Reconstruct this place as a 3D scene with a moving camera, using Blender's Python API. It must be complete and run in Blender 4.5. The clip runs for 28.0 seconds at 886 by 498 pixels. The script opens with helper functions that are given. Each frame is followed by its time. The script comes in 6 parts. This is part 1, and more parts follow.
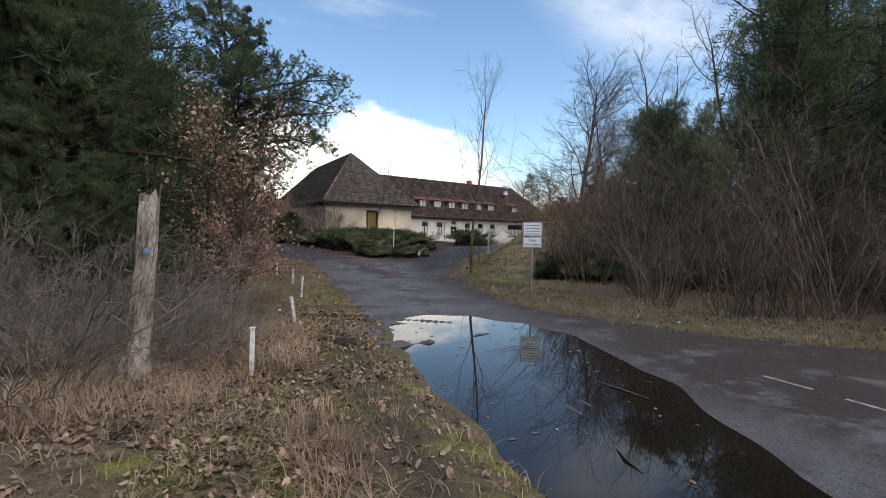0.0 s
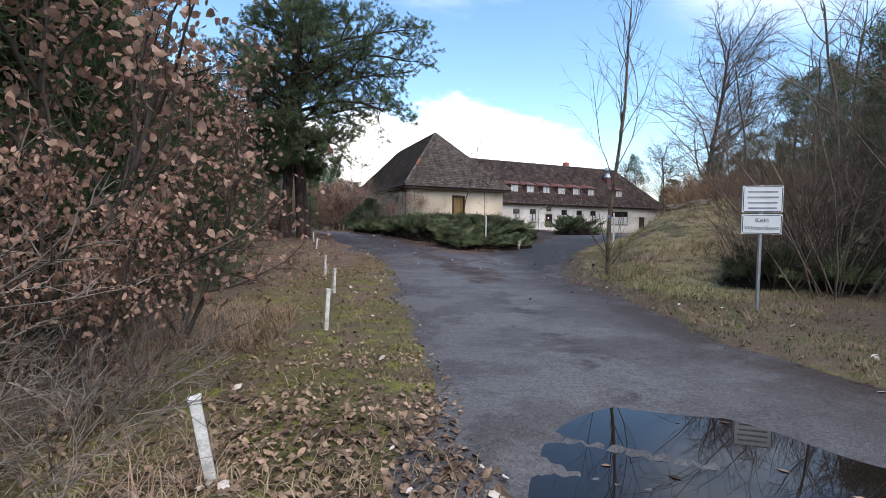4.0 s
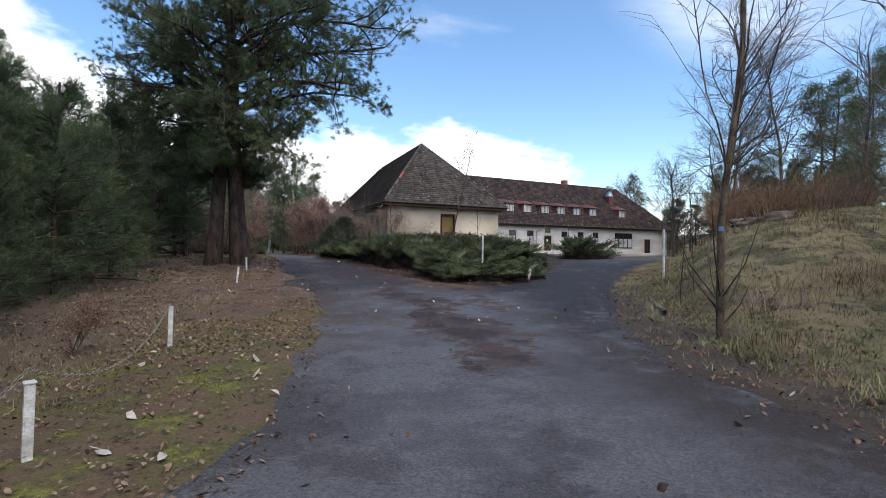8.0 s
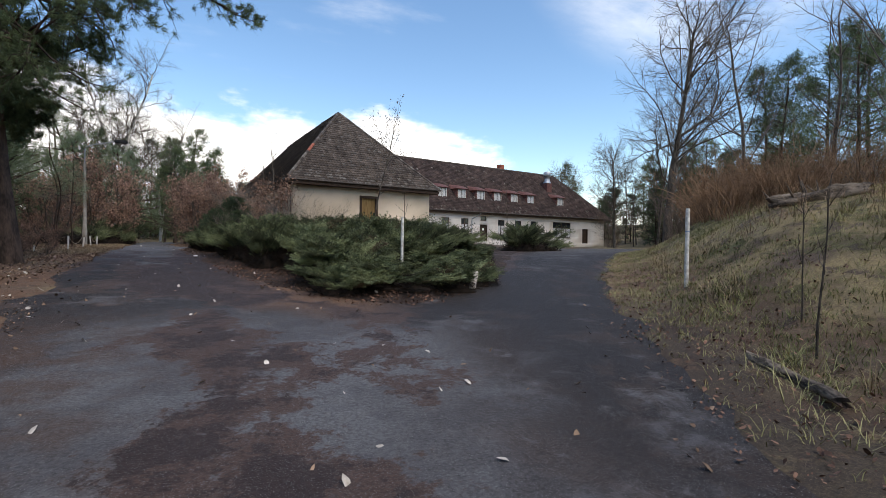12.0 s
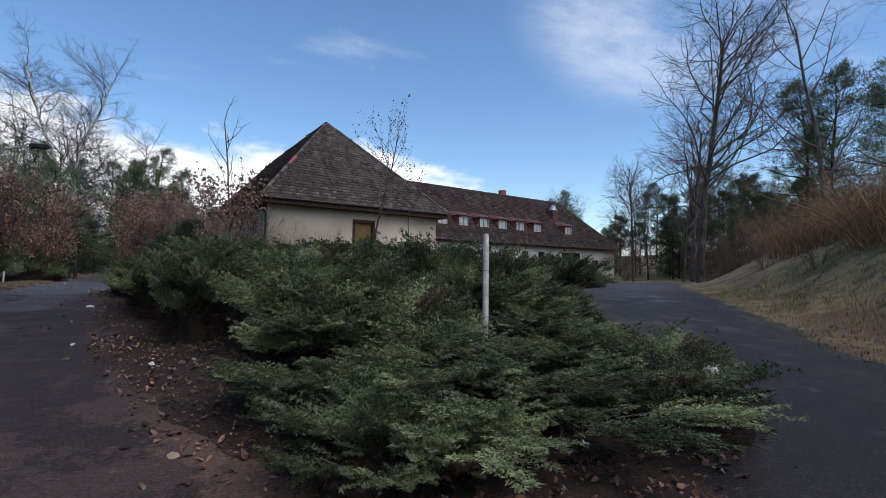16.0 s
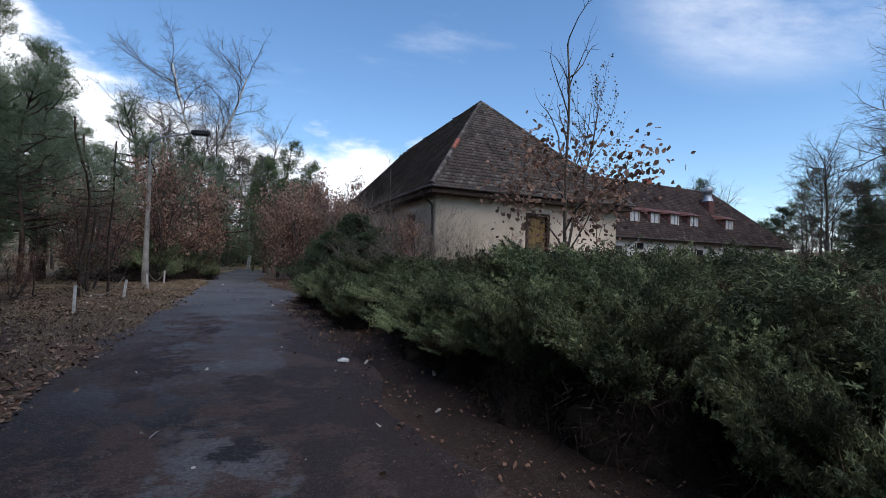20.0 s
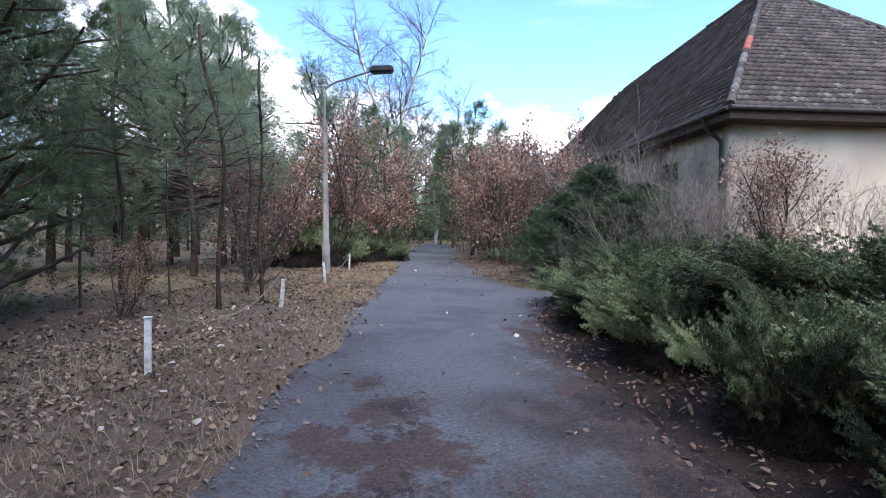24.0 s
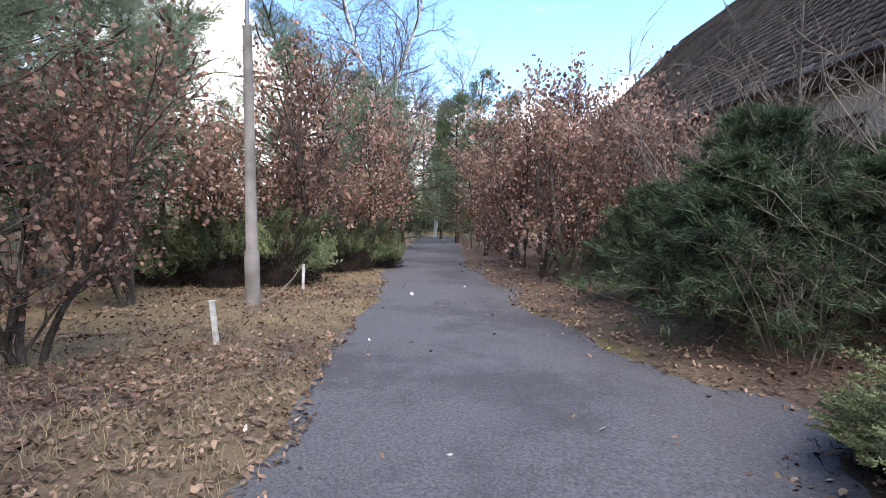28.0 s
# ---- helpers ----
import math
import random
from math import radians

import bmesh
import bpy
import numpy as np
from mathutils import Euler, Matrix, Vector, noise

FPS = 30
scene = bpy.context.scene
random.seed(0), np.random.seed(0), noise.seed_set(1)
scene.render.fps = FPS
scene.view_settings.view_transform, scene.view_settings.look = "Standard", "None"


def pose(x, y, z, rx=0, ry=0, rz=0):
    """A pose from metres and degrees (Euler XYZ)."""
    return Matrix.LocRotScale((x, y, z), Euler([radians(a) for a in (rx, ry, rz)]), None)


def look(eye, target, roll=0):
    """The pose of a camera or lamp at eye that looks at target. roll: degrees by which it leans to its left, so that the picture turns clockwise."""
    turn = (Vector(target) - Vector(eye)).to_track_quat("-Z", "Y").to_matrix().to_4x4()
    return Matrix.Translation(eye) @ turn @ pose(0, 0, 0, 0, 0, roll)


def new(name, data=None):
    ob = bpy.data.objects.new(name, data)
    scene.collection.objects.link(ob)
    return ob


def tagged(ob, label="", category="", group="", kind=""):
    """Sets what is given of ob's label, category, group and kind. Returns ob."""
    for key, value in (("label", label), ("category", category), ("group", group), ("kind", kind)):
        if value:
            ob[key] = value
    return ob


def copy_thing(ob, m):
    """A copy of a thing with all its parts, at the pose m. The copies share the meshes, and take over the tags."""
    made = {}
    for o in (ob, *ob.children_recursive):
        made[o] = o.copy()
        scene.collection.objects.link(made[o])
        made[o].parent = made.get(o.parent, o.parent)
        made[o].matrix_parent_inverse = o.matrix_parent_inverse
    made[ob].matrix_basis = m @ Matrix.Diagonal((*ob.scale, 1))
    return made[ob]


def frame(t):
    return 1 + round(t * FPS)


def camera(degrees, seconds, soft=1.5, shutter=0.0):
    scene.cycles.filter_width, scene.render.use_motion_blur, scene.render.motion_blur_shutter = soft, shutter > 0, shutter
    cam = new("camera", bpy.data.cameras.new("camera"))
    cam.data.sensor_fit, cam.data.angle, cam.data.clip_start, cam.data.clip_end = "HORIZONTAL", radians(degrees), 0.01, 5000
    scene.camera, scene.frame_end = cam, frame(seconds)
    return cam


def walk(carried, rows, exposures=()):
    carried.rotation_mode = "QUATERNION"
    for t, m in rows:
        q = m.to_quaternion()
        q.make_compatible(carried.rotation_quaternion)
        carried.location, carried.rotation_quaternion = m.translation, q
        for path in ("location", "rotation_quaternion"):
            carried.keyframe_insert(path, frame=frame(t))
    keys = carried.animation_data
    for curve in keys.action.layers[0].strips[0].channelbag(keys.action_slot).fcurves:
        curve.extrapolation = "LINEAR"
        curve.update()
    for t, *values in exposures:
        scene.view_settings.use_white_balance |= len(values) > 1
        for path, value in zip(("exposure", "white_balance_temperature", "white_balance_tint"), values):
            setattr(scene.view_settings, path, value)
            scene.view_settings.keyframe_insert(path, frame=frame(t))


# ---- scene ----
cam = camera(85.0, 28.0, soft=0.55)
EXPOSURES = [(0.0, 0.52, 7600, 10), (1.0, 0.75, 7350, 10), (3.5, 1.0, 7150, 10), (8.0, 0.65, 7000, 10), (12.5, 0.55, 7450, 10), (14.5, 0.45, 6950, 9), (16.0, 0.12, 6700, 10), (18.0, 0.2, 6750, 11), (20.0, 0.2, 6550, 10), (21.0, 0.7, 6350, 10), (22.5, 1.22, 6150, 14), (25.0, 1.66, 6450, 11), (28.0, 1.66, 7000, 14)]
PATH = [
    (0, (0.676, 2.736, 1.662), (1.423, 4.591, 1.613), 1.1),
    (0.5, (0.917, 3.413, 1.601), (1.622, 5.283, 1.527), 0.5),
    (1, (1.026, 4.23, 1.606), (1.656, 6.125, 1.483), 0.8),
    (1.5, (1.228, 4.999, 1.544), (1.793, 6.912, 1.398), 0.5),
    (2, (1.359, 5.743, 1.554), (1.872, 7.671, 1.417), 0.7),
    (2.5, (1.585, 6.562, 1.504), (2.066, 8.5, 1.382), 0.5),
    (3, (1.701, 7.408, 1.49), (2.149, 9.354, 1.38), 0.5),
    (3.5, (1.899, 8.198, 1.448), (2.328, 10.148, 1.346), 0.7),
    (5.5, (2.665, 11.405, 1.45), (3.029, 13.37, 1.378), 0.4),
    (6, (2.787, 12.169, 1.437), (3.17, 14.131, 1.373), 0.3),
    (6.5, (3.079, 12.928, 1.435), (3.486, 14.886, 1.389), 0.4),
    (7, (3.282, 13.729, 1.428), (3.695, 15.686, 1.412), 0.5),
    (7.5, (3.594, 14.475, 1.419), (4.018, 16.43, 1.408), 0.5),
    (8, (3.81, 15.241, 1.425), (4.254, 17.191, 1.428), 0.6),
    (8.5, (4.103, 16.009, 1.415), (4.554, 17.957, 1.433), 0.6),
    (9, (4.278, 16.85, 1.447), (4.743, 18.795, 1.471), 0.7),
    (9.5, (4.61, 17.605, 1.436), (5.115, 19.54, 1.455), 1.0),
    (10, (4.939, 18.42, 1.427), (5.494, 20.341, 1.437), 0.9),
    (10.5, (5.333, 19.157, 1.421), (5.945, 21.061, 1.41), 0.6),
    (11, (5.585, 19.898, 1.424), (6.246, 21.785, 1.398), 0.6),
    (11.5, (5.876, 20.59, 1.423), (6.572, 22.464, 1.386), 0.8),
    (12, (6.071, 21.372, 1.441), (6.783, 23.241, 1.404), 0.8),
    (12.5, (6.24, 22.082, 1.445), (6.953, 23.951, 1.417), 0.9),
    (14.5, (6.903, 25.155, 1.492), (7.64, 27.015, 1.505), 1.2),
    (15, (7.14, 26.135, 1.455), (7.884, 27.991, 1.509), 0.6),
    (15.5, (6.95, 27.098, 1.483), (7.723, 28.94, 1.571), 0.3),
    (16, (6.76, 27.964, 1.554), (7.537, 29.805, 1.649), 0.6),
    (16.5, (6.431, 28.701, 1.638), (7.203, 30.543, 1.747), 0.9),
    (17, (6.148, 29.375, 1.724), (6.905, 31.223, 1.834), 1.4),
    (17.5, (5.772, 30.057, 1.746), (6.561, 31.892, 1.859), 1.5),
    (18, (5.481, 30.82, 1.8), (6.322, 32.631, 1.919), 1.6),
    (18.5, (5.18, 31.422, 1.842), (6.019, 33.234, 1.969), 1.5),
    (19, (4.807, 32.199, 1.897), (5.553, 34.051, 2.01), 1.9),
    (19.5, (4.343, 32.812, 1.944), (4.935, 34.72, 2.043), 1.9),
    (20, (3.956, 33.584, 1.985), (4.388, 35.536, 2.044), 1.5),
    (20.5, (3.612, 34.296, 2.019), (3.868, 36.28, 2.049), 1.3),
    (21, (3.383, 35.124, 2.077), (3.492, 37.121, 2.073), 0.9),
    (21.5, (3.13, 35.922, 2.117), (3.119, 37.922, 2.087), 0.7),
    (22, (3.015, 36.852, 2.158), (2.926, 38.849, 2.11), 0.5),
    (22.5, (2.809, 37.668, 2.202), (2.653, 39.661, 2.145), 0.2),
    (24.5, (2.329, 40.89, 2.139), (2.041, 42.868, 2.050), -0.1),
    (25, (2.214, 41.686, 2.156), (1.925, 43.662, 2.046), -0.2),
    (25.5, (2.002, 42.499, 2.179), (1.708, 44.473, 2.037), -0.3),
    (26, (1.902, 43.274, 2.196), (1.618, 45.247, 2.021), -0.4),
    (26.5, (1.685, 44.066, 2.221), (1.422, 46.041, 2.032), -0.6),
    (27, (1.535, 44.868, 2.253), (1.282, 46.845, 2.079), -0.8),
    (27.5, (1.333, 45.607, 2.238), (1.093, 47.589, 2.110), -0.1),
    (28, (1.17, 46.352, 2.297), (0.907, 48.331, 2.177), 0.2),
]
walk(cam, [(t, look(eye, target, roll)) for t, eye, target, roll in PATH], EXPOSURES)

# ---- world and sun ----
SUN_AZIMUTH, SUN_HEIGHT = 155.0, 55.0
world = bpy.data.worlds.new("sky")
scene.world = world
world.use_nodes = True
wn, wl = world.node_tree.nodes, world.node_tree.links
wn.clear()
sky = wn.new("ShaderNodeTexSky")
sky.sky_type, sky.sun_disc = "NISHITA", False
sky.sun_elevation, sky.sun_rotation = radians(SUN_HEIGHT), radians(SUN_AZIMUTH)
sky.air_density, sky.dust_density, sky.ozone_density = 1.0, 0.3, 3.0
coord = wn.new("ShaderNodeTexCoord")
sep = wn.new("ShaderNodeSeparateXYZ")
wl.new(coord.outputs["Generated"], sep.inputs[0])


def wmath(op, a, b=None, c=None):
    n = wn.new("ShaderNodeMath")
    n.operation = op
    for k, v in enumerate((a, b, c)):
        if v is None:
            continue
        if isinstance(v, (int, float)):
            n.inputs[k].default_value = v
        else:
            wl.new(v, n.inputs[k])
    return n.outputs[0]


def wnoise(vec, scale, detail, rough):
    t = wn.new("ShaderNodeTexNoise")
    t.inputs["Scale"].default_value, t.inputs["Detail"].default_value, t.inputs["Roughness"].default_value = scale, detail, rough
    wl.new(vec, t.inputs["Vector"])
    return t.outputs["Fac"]


def wramp(v, a, b, lo=0.0, hi=1.0):
    r = wn.new("ShaderNodeMapRange")
    r.interpolation_type = "SMOOTHSTEP"
    for key, value in (("From Min", a), ("From Max", b), ("To Min", lo), ("To Max", hi)):
        r.inputs[key].default_value = value
    wl.new(v, r.inputs["Value"])
    return r.outputs[0]


def wvec(x, y):
    c = wn.new("ShaderNodeCombineXYZ")
    wl.new(x, c.inputs[0])
    wl.new(y, c.inputs[1])
    return c.outputs[0]


# a low white bank over the house, thin streaks and a veil higher up
bearing = wmath("ARCTAN2", sep.outputs[0], sep.outputs[1])
rise = wmath("ARCSINE", sep.outputs[2])
billow = wnoise(wvec(wmath("MULTIPLY", bearing, 4.0), wmath("MULTIPLY", rise, 9.0)), 1.5, 8.0, 0.55)
top = wmath("ADD", wramp(bearing, -0.75, -0.2, 0.48, 0.235), wramp(bearing, 0.38, 0.6, 0.0, -0.16))
bank = wramp(wmath("SUBTRACT", wmath("MULTIPLY_ADD", wmath("SUBTRACT", billow, 0.5), 0.3, top), rise), -0.02, 0.06)
bank = wmath("MULTIPLY", bank, wramp(wmath("ABSOLUTE", bearing), 0.62, 0.95, 1.0, 0.25))
lift = wmath("ADD", wmath("MAXIMUM", sep.outputs[2], 0.0), 0.14)
plane = wvec(wmath("MULTIPLY", wmath("DIVIDE", sep.outputs[0], lift), 0.55), wmath("DIVIDE", sep.outputs[1], lift))
streaks = wmath("MULTIPLY", wramp(wnoise(plane, 0.9, 9.0, 0.6), 0.56, 0.76), 0.4)
away = wmath("ADD", wmath("POWER", wmath("MULTIPLY", wmath("SUBTRACT", bearing, 0.86), 2.8), 2.0), wmath("POWER", wmath("MULTIPLY", wmath("SUBTRACT", rise, 0.52), 4.2), 2.0))
veil = wmath("MULTIPLY", wramp(away, 0.0, 1.0, 0.7, 0.0), wramp(wnoise(plane, 1.7, 9.0, 0.65), 0.3, 0.75))
cover = wmath("MAXIMUM", wmath("MULTIPLY", bank, 0.95), wmath("MAXIMUM", streaks, veil))
mixc = wn.new("ShaderNodeMix")
mixc.data_type = "RGBA"
wl.new(cover, mixc.inputs["Factor"])
rich = wn.new("ShaderNodeHueSaturation")
rich.inputs["Saturation"].default_value = 1.13
wl.new(sky.outputs[0], rich.inputs["Color"])
wl.new(rich.outputs[0], mixc.inputs["A"])
mixc.inputs["B"].default_value = (6.9, 7.1, 7.5, 1.0)
bg = wn.new("ShaderNodeBackground")
bg.inputs["Strength"].default_value = 0.17
wl.new(mixc.outputs["Result"], bg.inputs["Color"])
wo = wn.new("ShaderNodeOutputWorld")
wl.new(bg.outputs[0], wo.inputs[0])

sun_data = bpy.data.lights.new("sun", "SUN")
sun_data.energy, sun_data.angle, sun_data.color = 1.8, radians(58), (1.0, 0.95, 0.88)
sun = new("sun", sun_data)
az, el = radians(SUN_AZIMUTH), radians(SUN_HEIGHT)
sun_way = Vector((math.sin(az) * math.cos(el), math.cos(az) * math.cos(el), math.sin(el)))
sun.matrix_world = look(sun_way * 60, (0, 0, 0))


# ---- materials ----
def material(name, dark, light, scale=6.0, rough=0.8, bump=0.25, fine=60.0, metal=0.0, vary=0.0, island=0.0, spec=0.3, low=0.35, high=0.65, stretch=(1, 1, 1), thru=0.0):
    """Two-scale noise between two colours with fine relief; vary: change by object, island: change by loose piece."""
    m = bpy.data.materials.new(name)
    m.use_nodes = True
    n, l = m.node_tree.nodes, m.node_tree.links
    b = n["Principled BSDF"]
    tc = n.new("ShaderNodeTexCoord")
    mp = n.new("ShaderNodeMapping")
    mp.inputs["Scale"].default_value = stretch
    l.new(tc.outputs["Object"], mp.inputs[0])
    big, small = n.new("ShaderNodeTexNoise"), n.new("ShaderNodeTexNoise")
    for t, s in ((big, scale), (small, fine)):
        t.inputs["Scale"].default_value, t.inputs["Detail"].default_value = s, 5.0
        l.new(mp.outputs[0], t.inputs["Vector"])
    add = n.new("ShaderNodeMath")
    add.operation = "MULTIPLY_ADD"
    l.new(small.outputs["Fac"], add.inputs[0])
    add.inputs[1].default_value = 0.5
    sc = n.new("ShaderNodeMath")
    sc.operation = "MULTIPLY_ADD"
    l.new(big.outputs["Fac"], sc.inputs[0])
    sc.inputs[1].default_value, sc.inputs[2].default_value = 1.0, -0.25
    l.new(sc.outputs[0], add.inputs[2])
    rng = n.new("ShaderNodeMapRange")
    rng.inputs["From Min"].default_value, rng.inputs["From Max"].default_value = low, high
    l.new(add.outputs[0], rng.inputs["Value"])
    mx = n.new("ShaderNodeMix")
    mx.data_type = "RGBA"
    l.new(rng.outputs[0], mx.inputs["Factor"])
    mx.inputs["A"].default_value, mx.inputs["B"].default_value = (*dark, 1), (*light, 1)
    out = mx.outputs["Result"]
    for amount, source in ((vary, ("ShaderNodeObjectInfo", "Random")), (island, ("ShaderNodeNewGeometry", "Random Per Island"))):
        if amount:
            r = n.new(source[0])
            mr = n.new("ShaderNodeMapRange")
            mr.inputs["To Min"].default_value, mr.inputs["To Max"].default_value = 1 - amount, 1 + amount
            l.new(r.outputs[source[1]], mr.inputs["Value"])
            hs = n.new("ShaderNodeHueSaturation")
            l.new(out, hs.inputs["Color"])
            l.new(mr.outputs[0], hs.inputs["Value"])
            out = hs.outputs["Color"]
    l.new(out, b.inputs["Base Color"])
    b.inputs["Roughness"].default_value, b.inputs["Metallic"].default_value = rough, metal
    b.inputs["Specular IOR Level"].default_value = spec
    if thru:
        tr, ms = n.new("ShaderNodeBsdfTranslucent"), n.new("ShaderNodeMixShader")
        l.new(out, tr.inputs["Color"])
        ms.inputs[0].default_value = thru
        l.new(b.outputs[0], ms.inputs[1])
        l.new(tr.outputs[0], ms.inputs[2])
        l.new(ms.outputs[0], n["Material Output"].inputs["Surface"])
    if bump:
        bp = n.new("ShaderNodeBump")
        bp.inputs["Strength"].default_value, bp.inputs["Distance"].default_value = bump, 0.02
        l.new(add.outputs[0], bp.inputs["Height"])
        l.new(bp.outputs[0], b.inputs["Normal"])
    return m


M_plaster = material("cream_plaster", (0.6, 0.48, 0.35), (0.72, 0.59, 0.45), 0.6, 0.9, 0.15, 40)
M_plaster_white = material("white_plaster", (0.66, 0.6, 0.54), (0.76, 0.7, 0.64), 0.5, 0.9, 0.15, 40)
M_tile = material("weathered_roof_tile", (0.05, 0.038, 0.032), (0.115, 0.09, 0.076), 1.2, 0.9, 0.4, 30, island=0.3, vary=0.3)
M_lichen = material("lichen_roof_tile", (0.07, 0.058, 0.05), (0.15, 0.13, 0.115), 5, 0.95, 0.4, 40, island=0.3, vary=0.3)
# pale lichen specks on the tiles
for m, specks in ((M_tile, 0.69), (M_lichen, 0.63)):
    n, l = m.node_tree.nodes, m.node_tree.links
    b = n["Principled BSDF"]
    old = b.inputs["Base Color"].links[0].from_socket
    tc, nz_, mr, mx = n.new("ShaderNodeNewGeometry"), n.new("ShaderNodeTexNoise"), n.new("ShaderNodeMapRange"), n.new("ShaderNodeMix")
    nz_.inputs["Scale"].default_value, nz_.inputs["Detail"].default_value = 7.0, 4.0
    l.new(tc.outputs["Position"], nz_.inputs["Vector"])
    mr.inputs["From Min"].default_value, mr.inputs["From Max"].default_value = specks, specks + 0.05
    l.new(nz_.outputs["Fac"], mr.inputs["Value"])
    mx.data_type = "RGBA"
    l.new(mr.outputs[0], mx.inputs["Factor"])
    l.new(old, mx.inputs["A"])
    mx.inputs["B"].default_value = (0.27, 0.255, 0.23, 1)
    l.new(mx.outputs["Result"], b.inputs["Base Color"])
M_tile_wing = material("dark_brown_roof_tile", (0.03, 0.02, 0.018), (0.075, 0.05, 0.044), 1.2, 0.9, 0.4, 30, island=0.3, vary=0.3)
M_tile_red = material("red_roof_tile", (0.26, 0.07, 0.045), (0.36, 0.12, 0.08), 3, 0.85, 0.3, 40)
M_wood_dark = material("dark_stained_wood", (0.03, 0.018, 0.012), (0.07, 0.042, 0.028), 4, 0.75, 0.3, 50, stretch=(1, 1, 6))
M_wood_board = material("ochre_board", (0.17, 0.1, 0.035), (0.26, 0.165, 0.065), 2, 0.7, 0.2, 40, stretch=(6, 6, 1))
M_red_paint = material("faded_red_paint", (0.09, 0.037, 0.031), (0.16, 0.068, 0.056), 4, 0.7, 0.2, 40)
M_white_paint = material("white_paint", (0.42, 0.39, 0.35), (0.76, 0.74, 0.7), 9, 0.6, 0.2, 60)
M_curtain = material("pale_curtain", (0.42, 0.41, 0.4), (0.62, 0.61, 0.6), 3, 0.9, 0.1, 30, stretch=(8, 8, 1))
M_zinc = material("zinc_sheet", (0.3, 0.32, 0.34), (0.45, 0.47, 0.5), 3, 0.45, 0.1, 40, metal=0.7)
M_gutter = material("dark_gutter_metal", (0.05, 0.04, 0.035), (0.09, 0.075, 0.065), 4, 0.6, 0.1, 40, metal=0.4)
M_concrete = material("grey_concrete", (0.14, 0.125, 0.11), (0.25, 0.23, 0.205), 3, 0.9, 0.35, 70)
M_lamp_metal = material("lamp_pipe_metal", (0.18, 0.19, 0.2), (0.28, 0.29, 0.3), 4, 0.5, 0.1, 40, metal=0.6)
M_lamp_head = material("dark_lamp_housing", (0.012, 0.012, 0.014), (0.03, 0.03, 0.033), 4, 0.5, 0.1, 40)
M_steel = material("galvanised_steel", (0.4, 0.41, 0.42), (0.55, 0.56, 0.57), 4, 0.45, 0.1, 60, metal=0.8)
M_iron = material("rusty_cast_iron", (0.03, 0.022, 0.018), (0.08, 0.06, 0.05), 8, 0.8, 0.4, 60, metal=0.3)
M_sign = material("white_sign_face", (0.72, 0.72, 0.7), (0.82, 0.82, 0.8), 2, 0.4, 0.02, 30)
M_ink = material("dark_sign_print", (0.05, 0.05, 0.06), (0.08, 0.08, 0.1), 4, 0.5, 0.0, 30)
M_ink_soft = material("faded_sign_print", (0.25, 0.25, 0.27), (0.35, 0.35, 0.38), 4, 0.5, 0.0, 30)
M_blue = material("blue_paint_mark", (0.08, 0.18, 0.36), (0.16, 0.3, 0.5), 6, 0.7, 0.1, 40)
M_rope = material("grey_rope", (0.2, 0.17, 0.13), (0.35, 0.3, 0.25), 20, 0.9, 0.3, 90)
# near-black that stands for the shade in rooms and below the grate
M_dark = material("shade_black", (0.008, 0.008, 0.009), (0.014, 0.013, 0.013), 2, 0.9, 0.0, 20)
M_bark_pine = material("pine_bark", (0.028, 0.019, 0.015), (0.1, 0.066, 0.05), 5, 0.95, 0.8, 26, vary=0.2, stretch=(1, 1, 0.35))
M_bark = material("grey_brown_bark", (0.05, 0.04, 0.032), (0.13, 0.105, 0.085), 6, 0.95, 0.6, 40, vary=0.25, stretch=(1, 1, 0.4))
M_bark_young = material("lichened_young_bark", (0.05, 0.033, 0.022), (0.17, 0.12, 0.08), 7, 0.95, 0.5, 40, stretch=(1, 1, 0.5))
M_twig = material("brown_twigs", (0.08, 0.057, 0.044), (0.19, 0.14, 0.11), 3, 0.95, 0.2, 30, vary=0.25)
M_twig_fine = material("fine_grey_brown_twigs", (0.075, 0.062, 0.055), (0.17, 0.145, 0.128), 3, 0.95, 0.2, 30, vary=0.2)
M_twig_grey = material("grey_twigs", (0.1, 0.082, 0.07), (0.26, 0.215, 0.18), 3, 0.95, 0.2, 30, vary=0.25)
M_birch = material("birch_bark", (0.12, 0.1, 0.09), (0.6, 0.56, 0.5), 3, 0.85, 0.3, 18, low=0.25, high=0.5, stretch=(1, 1, 2.5))
M_needle = material("pine_needles", (0.05, 0.075, 0.036), (0.145, 0.18, 0.085), 0.9, 0.7, 0.0, 12, vary=0.2, island=0.3, thru=0.35)
M_needle_light = material("light_pine_needles", (0.1, 0.138, 0.08), (0.26, 0.31, 0.185), 0.9, 0.7, 0.0, 12, vary=0.15, island=0.3, thru=0.4)
M_yew = material("yew_needles", (0.02, 0.034, 0.018), (0.075, 0.105, 0.05), 0.9, 0.7, 0.0, 12, vary=0.2, island=0.35, thru=0.2)
M_needle_dark = material("dark_conifer_needles", (0.032, 0.05, 0.027), (0.1, 0.135, 0.065), 0.9, 0.7, 0.0, 12, vary=0.2, island=0.35, thru=0.3)
M_juniper = material("juniper_foliage", (0.04, 0.055, 0.027), (0.215, 0.24, 0.122), 1.3, 0.75, 0.0, 14, vary=0.28, island=0.22, thru=0.2)
# dead inner twigs coloured near-black, which paints shade into the bush gaps
M_juniper_in = material("juniper_dead_shade_inside", (0.008, 0.006, 0.005), (0.035, 0.023, 0.016), 5, 0.95, 0.5, 40)
